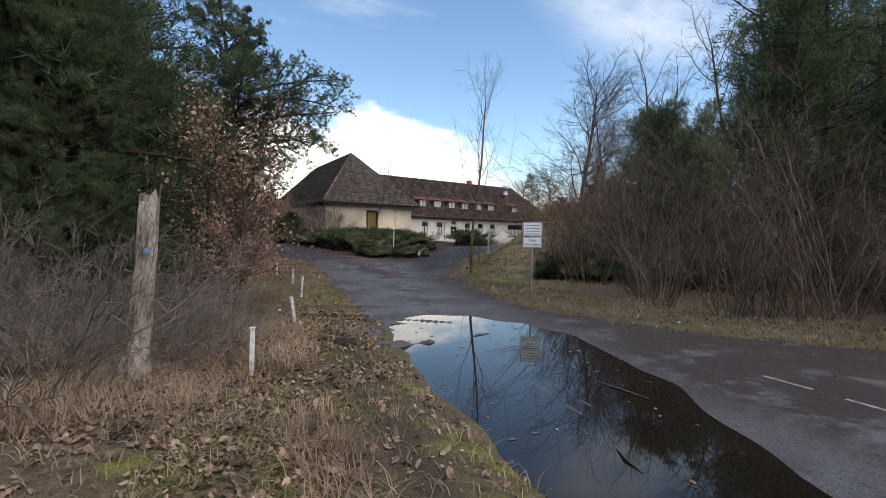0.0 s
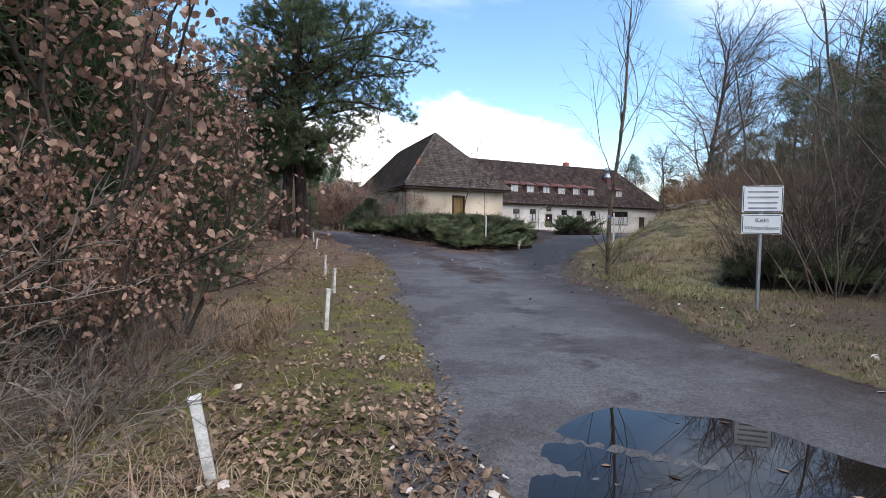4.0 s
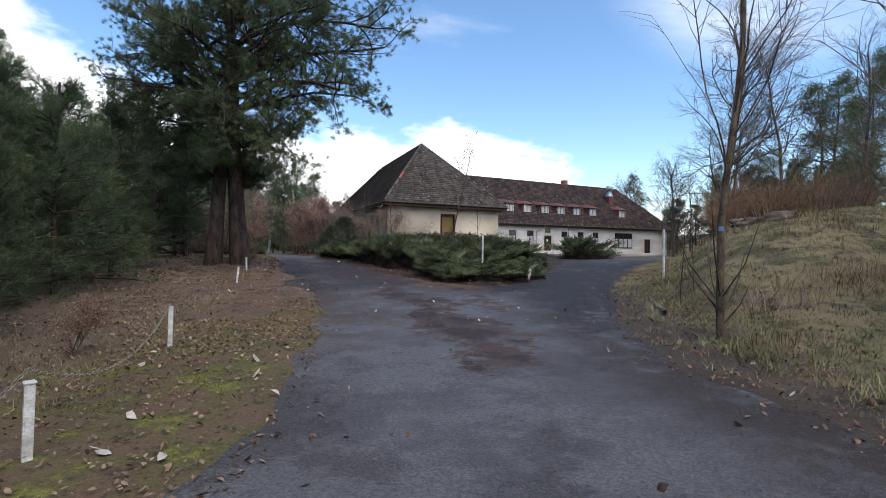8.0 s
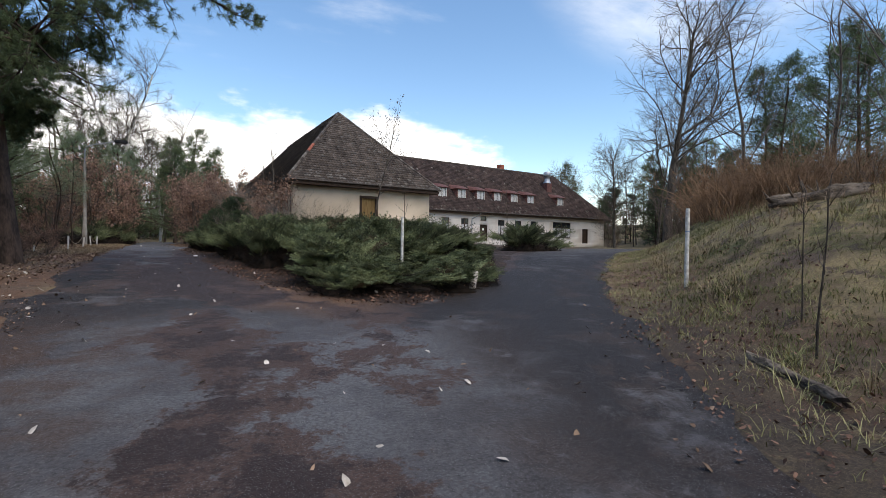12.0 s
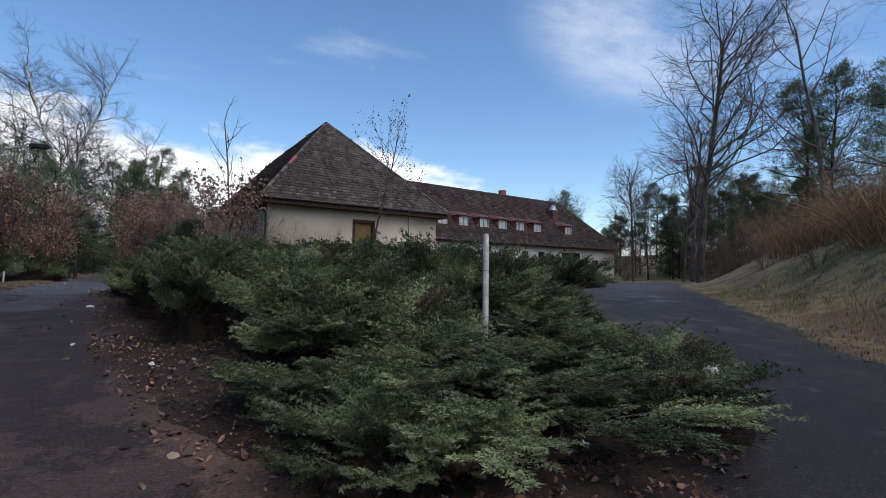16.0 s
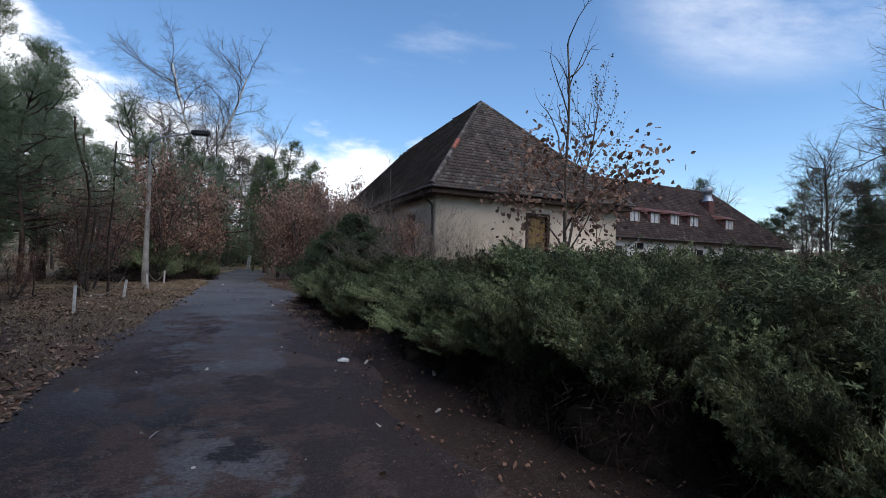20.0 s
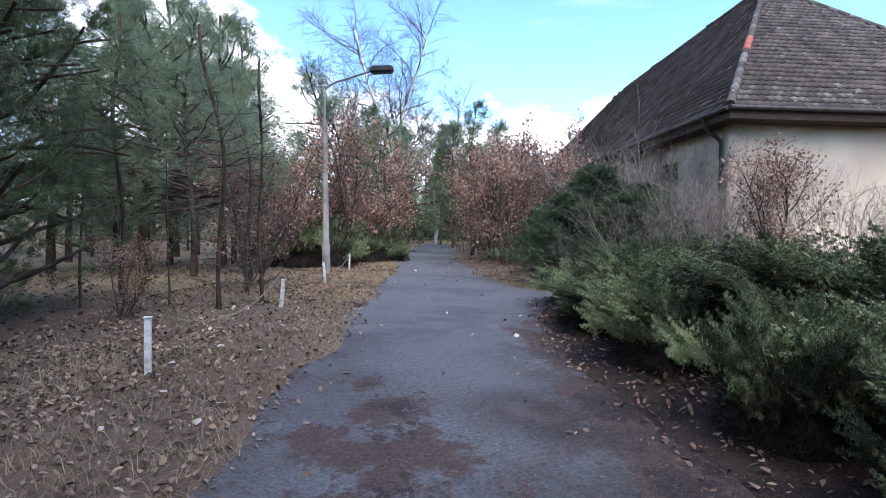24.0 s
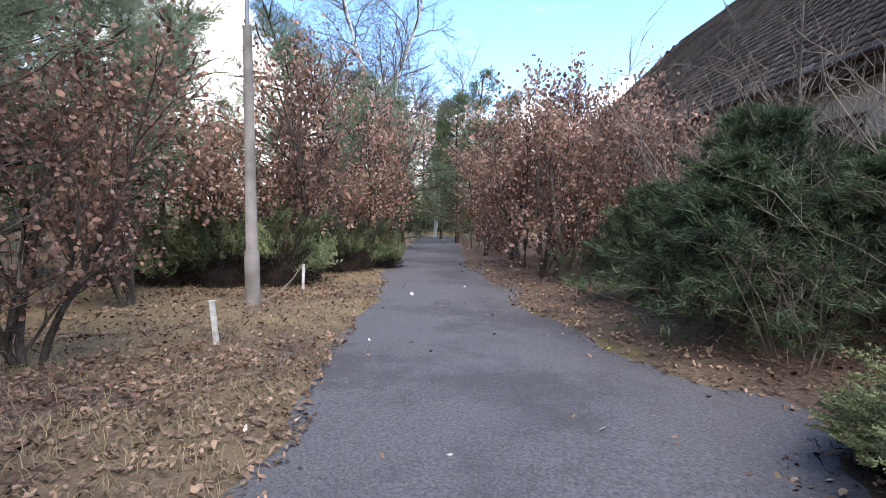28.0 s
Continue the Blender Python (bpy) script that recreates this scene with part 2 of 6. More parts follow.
M_brush = material("red_brown_twigs", (0.14, 0.085, 0.052), (0.35, 0.215, 0.13), 3, 0.95, 0.2, 30, vary=0.2)
M_oak = material("dry_brown_leaves", (0.15, 0.082, 0.06), (0.47, 0.295, 0.215), 1.5, 0.85, 0.0, 14, vary=0.15, island=0.4, thru=0.3)
M_litter = material("fallen_leaves", (0.075, 0.046, 0.032), (0.3, 0.2, 0.135), 2.5, 0.9, 0.0, 20, island=0.55)
# darker, redder leaves for the island edge and the east verge
M_litter_dark = material("dark_fallen_leaves", (0.075, 0.04, 0.029), (0.25, 0.138, 0.092), 2.5, 0.85, 0.0, 20, island=0.55)
M_pale = material("pale_fallen_leaves", (0.36, 0.31, 0.26), (0.62, 0.56, 0.5), 6, 0.9, 0.0, 30, island=0.25)
M_straw = material("dry_grass", (0.17, 0.125, 0.07), (0.36, 0.28, 0.17), 0.5, 0.9, 0.0, 8, island=0.3)
M_rust = material("rusty_dry_grass", (0.18, 0.115, 0.075), (0.42, 0.29, 0.2), 0.6, 0.9, 0.0, 8, island=0.35)
M_bank = material("olive_dry_grass", (0.1, 0.105, 0.04), (0.36, 0.33, 0.155), 0.7, 0.9, 0.0, 8, island=0.3)
M_green = material("green_grass", (0.05, 0.07, 0.02), (0.13, 0.15, 0.04), 0.6, 0.85, 0.0, 8, island=0.3)
M_road_paint = material("worn_road_paint", (0.16, 0.155, 0.15), (0.42, 0.41, 0.4), 9, 0.8, 0.3, 60)
M_moss = material("moss_and_short_grass", (0.08, 0.08, 0.02), (0.23, 0.21, 0.06), 0.8, 0.9, 0.0, 9, island=0.35)
M_log = material("weathered_log", (0.05, 0.038, 0.03), (0.27, 0.21, 0.16), 5, 0.95, 1.0, 40, low=0.35, high=0.65, stretch=(0.3, 1, 1))
M_wood_old = material("old_broken_wood", (0.1, 0.07, 0.05), (0.48, 0.4, 0.33), 7, 0.95, 1.0, 45, stretch=(1, 1, 0.25))


# each spray of juniper has its own tone
n, l = M_juniper.node_tree.nodes, M_juniper.node_tree.links
tone, mr, hs = n.new("ShaderNodeAttribute"), n.new("ShaderNodeMapRange"), n.new("ShaderNodeHueSaturation")
tone.attribute_name = "tone"
mr.inputs["To Min"].default_value, mr.inputs["To Max"].default_value = 0.3, 2.05
l.new(tone.outputs["Fac"], mr.inputs["Value"])
l.new(n["Principled BSDF"].inputs["Base Color"].links[0].from_socket, hs.inputs["Color"])
l.new(mr.outputs[0], hs.inputs["Value"])
dry, brown = n.new("ShaderNodeMapRange"), n.new("ShaderNodeMix")
dry.inputs["From Min"].default_value, dry.inputs["From Max"].default_value = 1.2, 1.45
l.new(tone.outputs["Fac"], dry.inputs["Value"])
brown.data_type = "RGBA"
brown.inputs["B"].default_value = (0.085, 0.045, 0.03, 1)
l.new(dry.outputs[0], brown.inputs["Factor"])
l.new(hs.outputs["Color"], brown.inputs["A"])
l.new(brown.outputs["Result"], n["Principled BSDF"].inputs["Base Color"])


def water_material():
    m = bpy.data.materials.new("puddle_water")
    m.use_nodes = True
    n, l = m.node_tree.nodes, m.node_tree.links
    b = n["Principled BSDF"]
    b.inputs["Base Color"].default_value = (0.012, 0.009, 0.007, 1)
    b.inputs["Roughness"].default_value, b.inputs["IOR"].default_value = 0.012, 1.4
    b.inputs["Specular IOR Level"].default_value = 0.5
    t = n.new("ShaderNodeTexNoise")
    t.inputs["Scale"].default_value = 2.5
    bp = n.new("ShaderNodeBump")
    bp.inputs["Strength"].default_value, bp.inputs["Distance"].default_value = 0.02, 0.01
    l.new(t.outputs["Fac"], bp.inputs["Height"])
    l.new(bp.outputs[0], b.inputs["Normal"])
    return m


def glass_material():
    m = bpy.data.materials.new("window_glass")
    m.use_nodes = True
    b = m.node_tree.nodes["Principled BSDF"]
    b.inputs["Base Color"].default_value = (0.02, 0.024, 0.03, 1)
    b.inputs["Roughness"].default_value = 0.06
    b.inputs["Specular IOR Level"].default_value = 0.6
    return m


M_water, M_glass = water_material(), glass_material()


def layered(name, base, layers, rough=0.9, bump=0.5, leaf=None, grit=None):
    """Ground-like surface: (colour, noise scale, low, high, attribute or '') layers over a base pair of colours, in world metres."""
    m = bpy.data.materials.new(name)
    m.use_nodes = True
    n, l = m.node_tree.nodes, m.node_tree.links
    b = n["Principled BSDF"]
    tc = n.new("ShaderNodeTexCoord")

    def nz(scale, detail=9.0, rough_=0.7):
        t = n.new("ShaderNodeTexNoise")
        t.inputs["Scale"].default_value, t.inputs["Detail"].default_value, t.inputs["Roughness"].default_value = scale, detail, rough_
        l.new(tc.outputs["Object"], t.inputs["Vector"])
        return t.outputs["Fac"]

    def ramp(v, a, c):
        r = n.new("ShaderNodeMapRange")
        r.inputs["From Min"].default_value, r.inputs["From Max"].default_value = a, c
        r.interpolation_type = "SMOOTHSTEP"
        l.new(v, r.inputs["Value"])
        return r.outputs[0]

    def mix(f, a, c):
        x = n.new("ShaderNodeMix")
        x.data_type = "RGBA"
        l.new(f, x.inputs["Factor"])
        for key, v in (("A", a), ("B", c)):
            if isinstance(v, tuple):
                x.inputs[key].default_value = (*v, 1)
            else:
                l.new(v, x.inputs[key])
        return x.outputs["Result"]

    fine = nz(38.0, 8.0, 0.7)
    out = mix(ramp(fine, 0.32, 0.68), base[0], base[1])
    cells = None
    if leaf:
        warp = n.new("ShaderNodeTexNoise")
        warp.inputs["Scale"].default_value = 9.0
        l.new(tc.outputs["Object"], warp.inputs["Vector"])
        shift = n.new("ShaderNodeVectorMath")
        shift.operation = "MULTIPLY_ADD"
        l.new(warp.outputs["Color"], shift.inputs[0])
        shift.inputs[1].default_value = (0.3, 0.3, 0.3)
        l.new(tc.outputs["Object"], shift.inputs[2])
        cells = n.new("ShaderNodeTexVoronoi")
        cells.inputs["Scale"].default_value = 26.0
        l.new(shift.outputs[0], cells.inputs["Vector"])
        pick = n.new("ShaderNodeSeparateColor")
        l.new(cells.outputs["Color"], pick.inputs[0])
        out = mix(ramp(pick.outputs[0], 0.1, 0.95), leaf[0], leaf[1])
        out = mix(ramp(fine, 0.42, 0.7), out, leaf[2])
    shade_dark = None
    for colour, scale, a, c, attribute in layers:
        f = ramp(nz(scale), a, c)
        if attribute == "mat":
            at, wob = n.new("ShaderNodeAttribute"), n.new("ShaderNodeMath")
            at.attribute_name, wob.operation = attribute, "MULTIPLY_ADD"
            l.new(nz(scale), wob.inputs[0])
            wob.inputs[1].default_value = 2.5
            l.new(at.outputs["Fac"], wob.inputs[2])
            crumbs = n.new("ShaderNodeMath")
            crumbs.operation = "MULTIPLY_ADD"
            l.new(nz(13.0), crumbs.inputs[0])
            crumbs.inputs[1].default_value = 1.1
            l.new(wob.outputs[0], crumbs.inputs[2])
            f = ramp(crumbs.outputs[0], a, c)
        elif attribute:
            at = n.new("ShaderNodeAttribute")
            at.attribute_name = attribute
            mul = n.new("ShaderNodeMath")
            mul.operation, mul.use_clamp = "MULTIPLY", True
            l.new(at.outputs["Fac"], mul.inputs[0])
            l.new(f, mul.inputs[1])
            f = mul.outputs[0]
        pair = mix(ramp(fine, 0.3, 0.7), tuple(0.6 * k for k in colour), tuple(1.35 * k for k in colour))
        out = mix(f, out, pair)
    if grit:
        out = mix(ramp(nz(120.0, 3.0, 0.6), 0.58, 0.7), out, grit[0])
        out = mix(ramp(nz(75.0, 3.0, 0.6), 0.62, 0.72), out, grit[1])
    l.new(out, b.inputs["Base Color"])
    b.inputs["Roughness"].default_value, b.inputs["Specular IOR Level"].default_value = rough, 0.25
    bp = n.new("ShaderNodeBump")
    bp.inputs["Strength"].default_value, bp.inputs["Distance"].default_value = bump, 0.03
    l.new(fine, bp.inputs["Height"])
    l.new(bp.outputs[0], b.inputs["Normal"])
    return m


M_ground = layered("forest_ground", ((0.085, 0.058, 0.04), (0.19, 0.135, 0.095)), [
    ((0.27, 0.205, 0.105), 0.35, 0.34, 0.54, "straw"), ((0.105, 0.1, 0.036), 0.8, 0.5, 0.6, "bank"), ((0.12, 0.085, 0.06), 1.7, 0.53, 0.6, "bank"), ((0.14, 0.078, 0.05), 0.8, 0.36, 0.55, "needle"),
    ((0.1, 0.088, 0.034), 1.2, 0.38, 0.6, "moss"), ((0.15, 0.155, 0.03), 2.4, 0.55, 0.64, "moss"), ((0.05, 0.038, 0.03), 2.5, 0.25, 0.45, "path"), ((0.032, 0.02, 0.016), 1.2, 0.22, 0.45, "island_edge"), ((0.045, 0.03, 0.024), 1.6, 0.55, 0.68, "")],
    leaf=((0.075, 0.05, 0.038), (0.16, 0.112, 0.085), (0.05, 0.034, 0.026)), grit=((0.2, 0.15, 0.11), (0.035, 0.025, 0.02)))
# the near-black asphalt layer at scale 0.7 paints in tree shade
M_road = layered("worn_asphalt", ((0.068, 0.066, 0.069), (0.155, 0.152, 0.157)), [
    ((0.078, 0.074, 0.078), 0.45, 0.48, 0.6, ""), ((0.036, 0.028, 0.027), 0.75, 0.49, 0.55, "dirt"), ((0.04, 0.028, 0.024), 1.1, 0.34, 0.55, "mud"),
    ((0.075, 0.046, 0.034), 1.3, 0.42, 0.6, "needle"), ((0.022, 0.018, 0.018), 0.7, 0.4, 0.48, "shade_dark"), ((0.14, 0.082, 0.054), 2.2, 0.3, 0.46, "apron"), ((0.125, 0.12, 0.122), 1.3, 0.6, 0.72, ""), ((0.07, 0.043, 0.035), 2.3, 2.15, 2.36, "mat"), ((0.036, 0.023, 0.021), 1.6, 2.42, 2.6, "mat")], rough=0.75, bump=0.6, grit=((0.24, 0.235, 0.23), (0.03, 0.027, 0.027)))


# ---- mesh helpers ----
class Geo:
    """Collects vertices and faces for one mesh."""

    def __init__(self):
        self.v, self.f, self.m, self.n = [], [], [], 0

    def add(self, verts, faces, mat=0):
        verts, faces = np.asarray(verts, float).reshape(-1, 3), np.asarray(faces, int)
        self.v.append(verts)
        self.f.append(faces + self.n)
        self.m.append(np.full(len(faces), mat))
        self.n += len(verts)

    def tube(self, pts, radii, sides=5, mat=0):
        pts = np.asarray(pts, float)
        k = len(pts)
        d = np.gradient(pts, axis=0)
        d /= np.linalg.norm(d, axis=1)[:, None] + 1e-9
        ref = np.where(np.abs(d[:, 2:3]) > 0.9, np.array([[1.0, 0, 0]]), np.array([[0, 0, 1.0]]))
        a = np.cross(d, ref)
        a /= np.linalg.norm(a, axis=1)[:, None] + 1e-9
        b = np.cross(d, a)
        w = np.arange(sides) * 2 * math.pi / sides
        ring = np.cos(w)[None, :, None] * a[:, None, :] + np.sin(w)[None, :, None] * b[:, None, :]
        verts = pts[:, None, :] + ring * np.asarray(radii, float)[:, None, None]
        i, j = np.meshgrid(np.arange(k - 1), np.arange(sides), indexing="ij")
        i, j = i.ravel(), j.ravel()
        j2 = (j + 1) % sides
        self.add(verts.reshape(-1, 3), np.stack([i * sides + j, i * sides + j2, (i + 1) * sides + j2, (i + 1) * sides + j], 1), mat)
        if sides > 3:
            cap = np.array([[0, q, q + 1] for q in range(1, sides - 1)])
            self.add(verts[-1], cap, mat)
            if sides > 7:
                self.add(verts[0], cap[:, ::-1], mat)

    def box(self, lo, hi, mat=0, at=None):
        x0, y0, z0 = lo
        x1, y1, z1 = hi
        v = np.array([(x, y, z) for z in (z0, z1) for y in (y0, y1) for x in (x0, x1)], float)
        if at is not None:
            v = np.array([(at @ Vector(p))[:] for p in v])
        self.add(v, [(0, 2, 3, 1), (4, 5, 7, 6), (0, 1, 5, 4), (2, 6, 7, 3), (0, 4, 6, 2), (1, 3, 7, 5)], mat)

    def mesh(self, name, mats, smooth=False):
        me = bpy.data.meshes.new(name)
        if not self.v:
            return me
        v = np.concatenate(self.v)
        me.vertices.add(len(v))
        me.vertices.foreach_set("co", v.ravel())
        loops = np.concatenate([f.ravel() for f in self.f])
        sizes = np.concatenate([np.full(len(f), f.shape[1]) for f in self.f])
        me.loops.add(len(loops))
        me.loops.foreach_set("vertex_index", loops)
        me.polygons.add(len(sizes))
        me.polygons.foreach_set("loop_start", np.concatenate([[0], np.cumsum(sizes)[:-1]]))
        me.polygons.foreach_set("loop_total", sizes)
        me.polygons.foreach_set("material_index", np.concatenate(self.m))
        if smooth:
            me.polygons.foreach_set("use_smooth", np.ones(len(sizes), bool))
        for x in mats:
            me.materials.append(x)
        me.update(calc_edges=True)
        me.validate()
        return me


def part(name, geo, mats, parent=None, label="", smooth=False, at=None):
    """One mesh object under a thing (or at top level)."""
    data = geo.mesh(name, mats if isinstance(mats, (list, tuple)) else [mats], smooth) if isinstance(geo, Geo) else geo
    ob = new(name, data)
    if parent is not None:
        ob.parent = parent
    if at is not None:
        ob.matrix_local = at
    return tagged(ob, label)


def boxed(name, lo, hi, mat, parent=None, label="", bevel=0.0, at=None):
    """A box part with softened edges."""
    bm = bmesh.new()
    bmesh.ops.create_cube(bm, size=1)
    lo, hi = Vector(lo), Vector(hi)
    for v in bm.verts:
        v.co = Vector([(lo[k] + hi[k]) / 2 + v.co[k] * (hi[k] - lo[k]) for k in range(3)])
    if bevel:
        bmesh.ops.bevel(bm, geom=bm.edges[:], offset=bevel, segments=2, affect="EDGES")
    me = bpy.data.meshes.new(name)
    bm.to_mesh(me)
    bm.free()
    me.materials.append(mat)
    return part(name, me, None, parent, label, at=at)


def empty(name, at=None, **tags):
    ob = new(name)
    ob.empty_display_size = 0.2
    if at is not None:
        ob.matrix_basis = at
    return tagged(ob, **tags)


def smooth01(a, b, v):
    t = np.clip((np.asarray(v, float) - a) / (b - a), 0, 1)
    return t * t * (3 - 2 * t)


# ---- the plan: drives, puddle, hill ----
WEST = [(6, -45), (2.6, -12), (2.2, 0), (2.45, 5), (2.7, 9), (3.0, 12), (3.3, 16), (3.55, 20), (3.8, 25), (3.4, 28.5), (2.25, 34), (1.7, 38), (1.1, 41.5), (0.6, 45.3),
        (-0.05, 48.7), (-0.78, 52.7), (-1.7, 58), (-3.2, 64), (-3.9, 69), (-7, 95)]
ISLAND = [(-4.2, 95), (-1.1, 69), (-0.5, 63.5), (0.55, 58.4), (1.5, 54.2), (2.2, 52.0), (2.6, 50.95), (3.2, 50.55), (3.3, 49.9), (2.65, 49.2), (2.55, 47.9), (2.7, 46.8), (2.9, 44.5), (3.4, 42), (4.1, 39.3), (4.75, 36.5),
          (5.4, 34.2), (6.1, 32.0), (6.9, 30.2), (8.0, 29.2), (9.2, 29.5), (10.5, 30.9), (12.3, 33.2), (14.9, 37.2), (19, 44), (26, 53), (38, 62)]
EAST = [(44, 59.5), (31, 49.5), (22.8, 41.2), (15.2, 32.9), (13.2, 30.2), (11.6, 28.0), (10.2, 25.7), (9.0, 23.6), (8.0, 21.4), (7.5, 19), (7.05, 16.3), (6.75, 14), (6.8, 12),
        (7.3, 10), (8.6, 8), (11, 5.6), (16, 1), (26, -9), (48, -30)]
PUDDLE = [(2.3, 2.6), (2.42, 5.2), (2.55, 7.4), (2.75, 9.6), (3.0, 11.2), (3.5, 12.1), (4.3, 12.55), (5.1, 12.2), (5.7, 11.0), (5.95, 9.6), (5.6, 8.0), (4.9, 6.4), (4.25, 5.0), (3.9, 3.4), (3.2, 2.2)]
RISE = [(-60, 0), (10, 0), (24, 0.06), (33, 0.47), (37, 0.68), (40, 0.77), (44, 0.82), (52, 0.82), (58, 0.79), (70, 0.72), (130, 0.62)]


def signed(poly, x, y):
    """Distance to the outline, negative inside."""
    p = np.asarray(poly, float)
    q = np.roll(p, -1, 0)
    best, inside = np.full(x.shape, 1e9), np.zeros(x.shape, bool)
    for (ax, ay), (bx, by) in zip(p, q):
        dx, dy = bx - ax, by - ay
        t = np.clip(((x - ax) * dx + (y - ay) * dy) / (dx * dx + dy * dy), 0, 1)
        best = np.minimum(best, np.hypot(x - ax - t * dx, y - ay - t * dy))
        hit = (ay > y) != (by > y)
        inside ^= hit & (x < dx * (y - ay) / (dy if dy else 1e-9) + ax)
    return np.where(inside, -best, best)


def waves(x, y, scale, seed):
    """Cheap smooth noise in -1..1 from sums of sines."""
    r = np.random.RandomState(seed)
    out = np.zeros(np.shape(x))
    for k in range(7):
        a, ph, f = r.uniform(0, 6.28), r.uniform(0, 6.28), scale * r.uniform(0.5, 2.2)
        out = out + np.sin((x * math.cos(a) + y * math.sin(a)) * f + ph)
    return out / 4.0


def edge_distance(x, y):
    return signed(WEST + ISLAND + EAST, x, y) + 0.14 * waves(x, y, 2.2, 3) + 0.06 * waves(x, y, 7.0, 4)


def base_height(x, y):
    z = np.interp(y, [a for a, _ in RISE], [b for _, b in RISE])
    return z + 0.0 * x


def in_island(x, y):
    return signed(ISLAND + [(40, 95)], x, y)


def land_height(x, y):
    """The height of the ground beside and under the drives."""
    x, y = np.asarray(x, float), np.asarray(y, float)
    e = edge_distance(x, y)
    z = base_height(x, y)
    east = signed(EAST + [(70, -30), (70, 59)], x, y)
    hill = smooth01(0.4, 6.2, -east) * smooth01(19, 29, y) * (1 - 0.8 * smooth01(44, 62, y)) * (2.1 + 0.8 * smooth01(6, 18, -east))
    hill = hill + 0.42 * smooth01(1.6, 4.6, -east) * smooth01(21, 27.5, y) * (1 - smooth01(34, 42, y))
    z = z + hill + 0.12 * hill * waves(x, y, 0.5, 8) + smooth01(0.3, 1.2, hill) * (0.07 * waves(x, y, 1.9, 61) + 0.04 * np.abs(waves(x, y, 4.2, 62)))
    ridge = np.maximum.reduce([-19 - x, y - 93 + 0 * x, x - 52, -24 - y])
    z = z + 4.0 * smooth01(0, 26, ridge) + 2.0 * smooth01(20, 60, ridge)
    isl = -in_island(x, y)
    z = z + (0.05 + 0.45 * smooth01(-2.0, -5.0, x - 9.2 - 0.74 * (y - 29.5)) * smooth01(32, 37, y)) * smooth01(0.8, 3.0, isl) * (1 - smooth01(52, 60, y)) * (1 - 0.3 * smooth01(44, 50, y))
    off = smooth01(0.0, 0.5, e)
    z = z + off * (0.05 + 0.03 * waves(x, y, 1.2, 5) + 0.015 * waves(x, y, 6.0, 6))
    return z - 0.12 * (1 - smooth01(-0.3, 0.05, e))


RUTS = ((3.85, 8.2, 3.6, 6.0, 0.062), (4.02, 7.5, 3.9, 6.6, 0.055), (3.1, 11.9, 3.9, 11.3, 0.06), (3.4, 12.2, 4.4, 11.5, 0.06), (2.8, 11.2, 3.3, 11.0, 0.055), (2.5, 9.75, 3.4, 9.95, 0.11))


def ruts(x, y):
    """Muddy ridges that tyres have left in the puddle."""
    out = np.zeros(np.shape(x))
    for ax, ay, bx, by, h in RUTS:
        dx, dy = bx - ax, by - ay
        t = np.clip(((x - ax) * dx + (y - ay) * dy) / (dx * dx + dy * dy), 0, 1)
        d = np.hypot(x - ax - t * dx, y - ay - t * dy)
        out = out + 1.35 * h * np.exp(-(d / 0.06) ** 2) * (0.65 + 0.5 * waves(x, y, 5.0, 13))
    return out


def road_height(x, y):
    x, y = np.asarray(x, float), np.asarray(y, float)
    p = signed(PUDDLE, x, y) + 0.12 * waves(x, y, 3.0, 9)
    return base_height(x, y) + 0.012 * waves(x, y, 0.9, 10) + 0.006 * waves(x, y, 4.0, 11) + 0.02 - 0.09 * (1 - smooth01(-0.35, 0.45, p)) + ruts(x, y)


def grid(name, xs, ys, height, mats, keep=None):
    gx, gy = np.meshgrid(xs, ys)
    z = height(gx, gy)
    verts = np.stack([gx, gy, z], -1).reshape(-1, 3)
    w, h = len(xs), len(ys)
    i, j = np.meshgrid(np.arange(h - 1), np.arange(w - 1), indexing="ij")
    a = (i * w + j).ravel()
    faces = np.stack([a, a + 1, a + w + 1, a + w], 1)
    if keep is not None:
        ok = keep(gx, gy).ravel()
        faces = faces[ok[faces].any(1)]
    g = Geo()
    g.add(verts, faces)
    return g.mesh(name, mats, True), gx.ravel(), gy.ravel()


def steps(edges):
    out = []
    for a, b, s in edges:
        out += list(np.arange(a, b, s))
    return np.array(out + [edges[-1][1]])


def layer(me, name, values):
    me.attributes.new(name, "FLOAT", "POINT").data.foreach_set("value", np.asarray(values, float))


xs = steps([(-900, -100, 80), (-100, -30, 7), (-30, -9, 0.7), (-9, 20, 0.2), (20, 50, 0.8), (50, 120, 7), (120, 900, 78)])
ys = steps([(-900, -100, 80), (-100, -20, 8), (-20, 0, 0.7), (0, 58, 0.2), (58, 90, 0.8), (90, 160, 7), (160, 900, 74)])
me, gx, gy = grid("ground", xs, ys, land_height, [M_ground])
e = edge_distance(gx, gy)
westward = smooth01(0.5, -0.5, gx - np.interp(gy, [p[1] for p in WEST], [p[0] for p in WEST]))
layer(me, "moss", smooth01(2.6, 1.0, np.abs(e - 1.2)) * smooth01(27, 20, gy) * smooth01(3.5, 6.5, gy) * westward * 1.2 + 0.5 * smooth01(1.2, 0.1, e) * smooth01(30, 22, gy) * (1 - westward) + 1.2 * (np.exp(-((gx - 3.3) ** 2 + (gy - 49.0) ** 2) / 0.35) + smooth01(0.55, 0.1, e) * (1 - westward) * smooth01(51, 52, gy) * smooth01(56, 54.5, gy)))
layer(me, "needle", smooth01(3.2, 1.2, e) * smooth01(14, 21, gy) * smooth01(48, 40, gy))
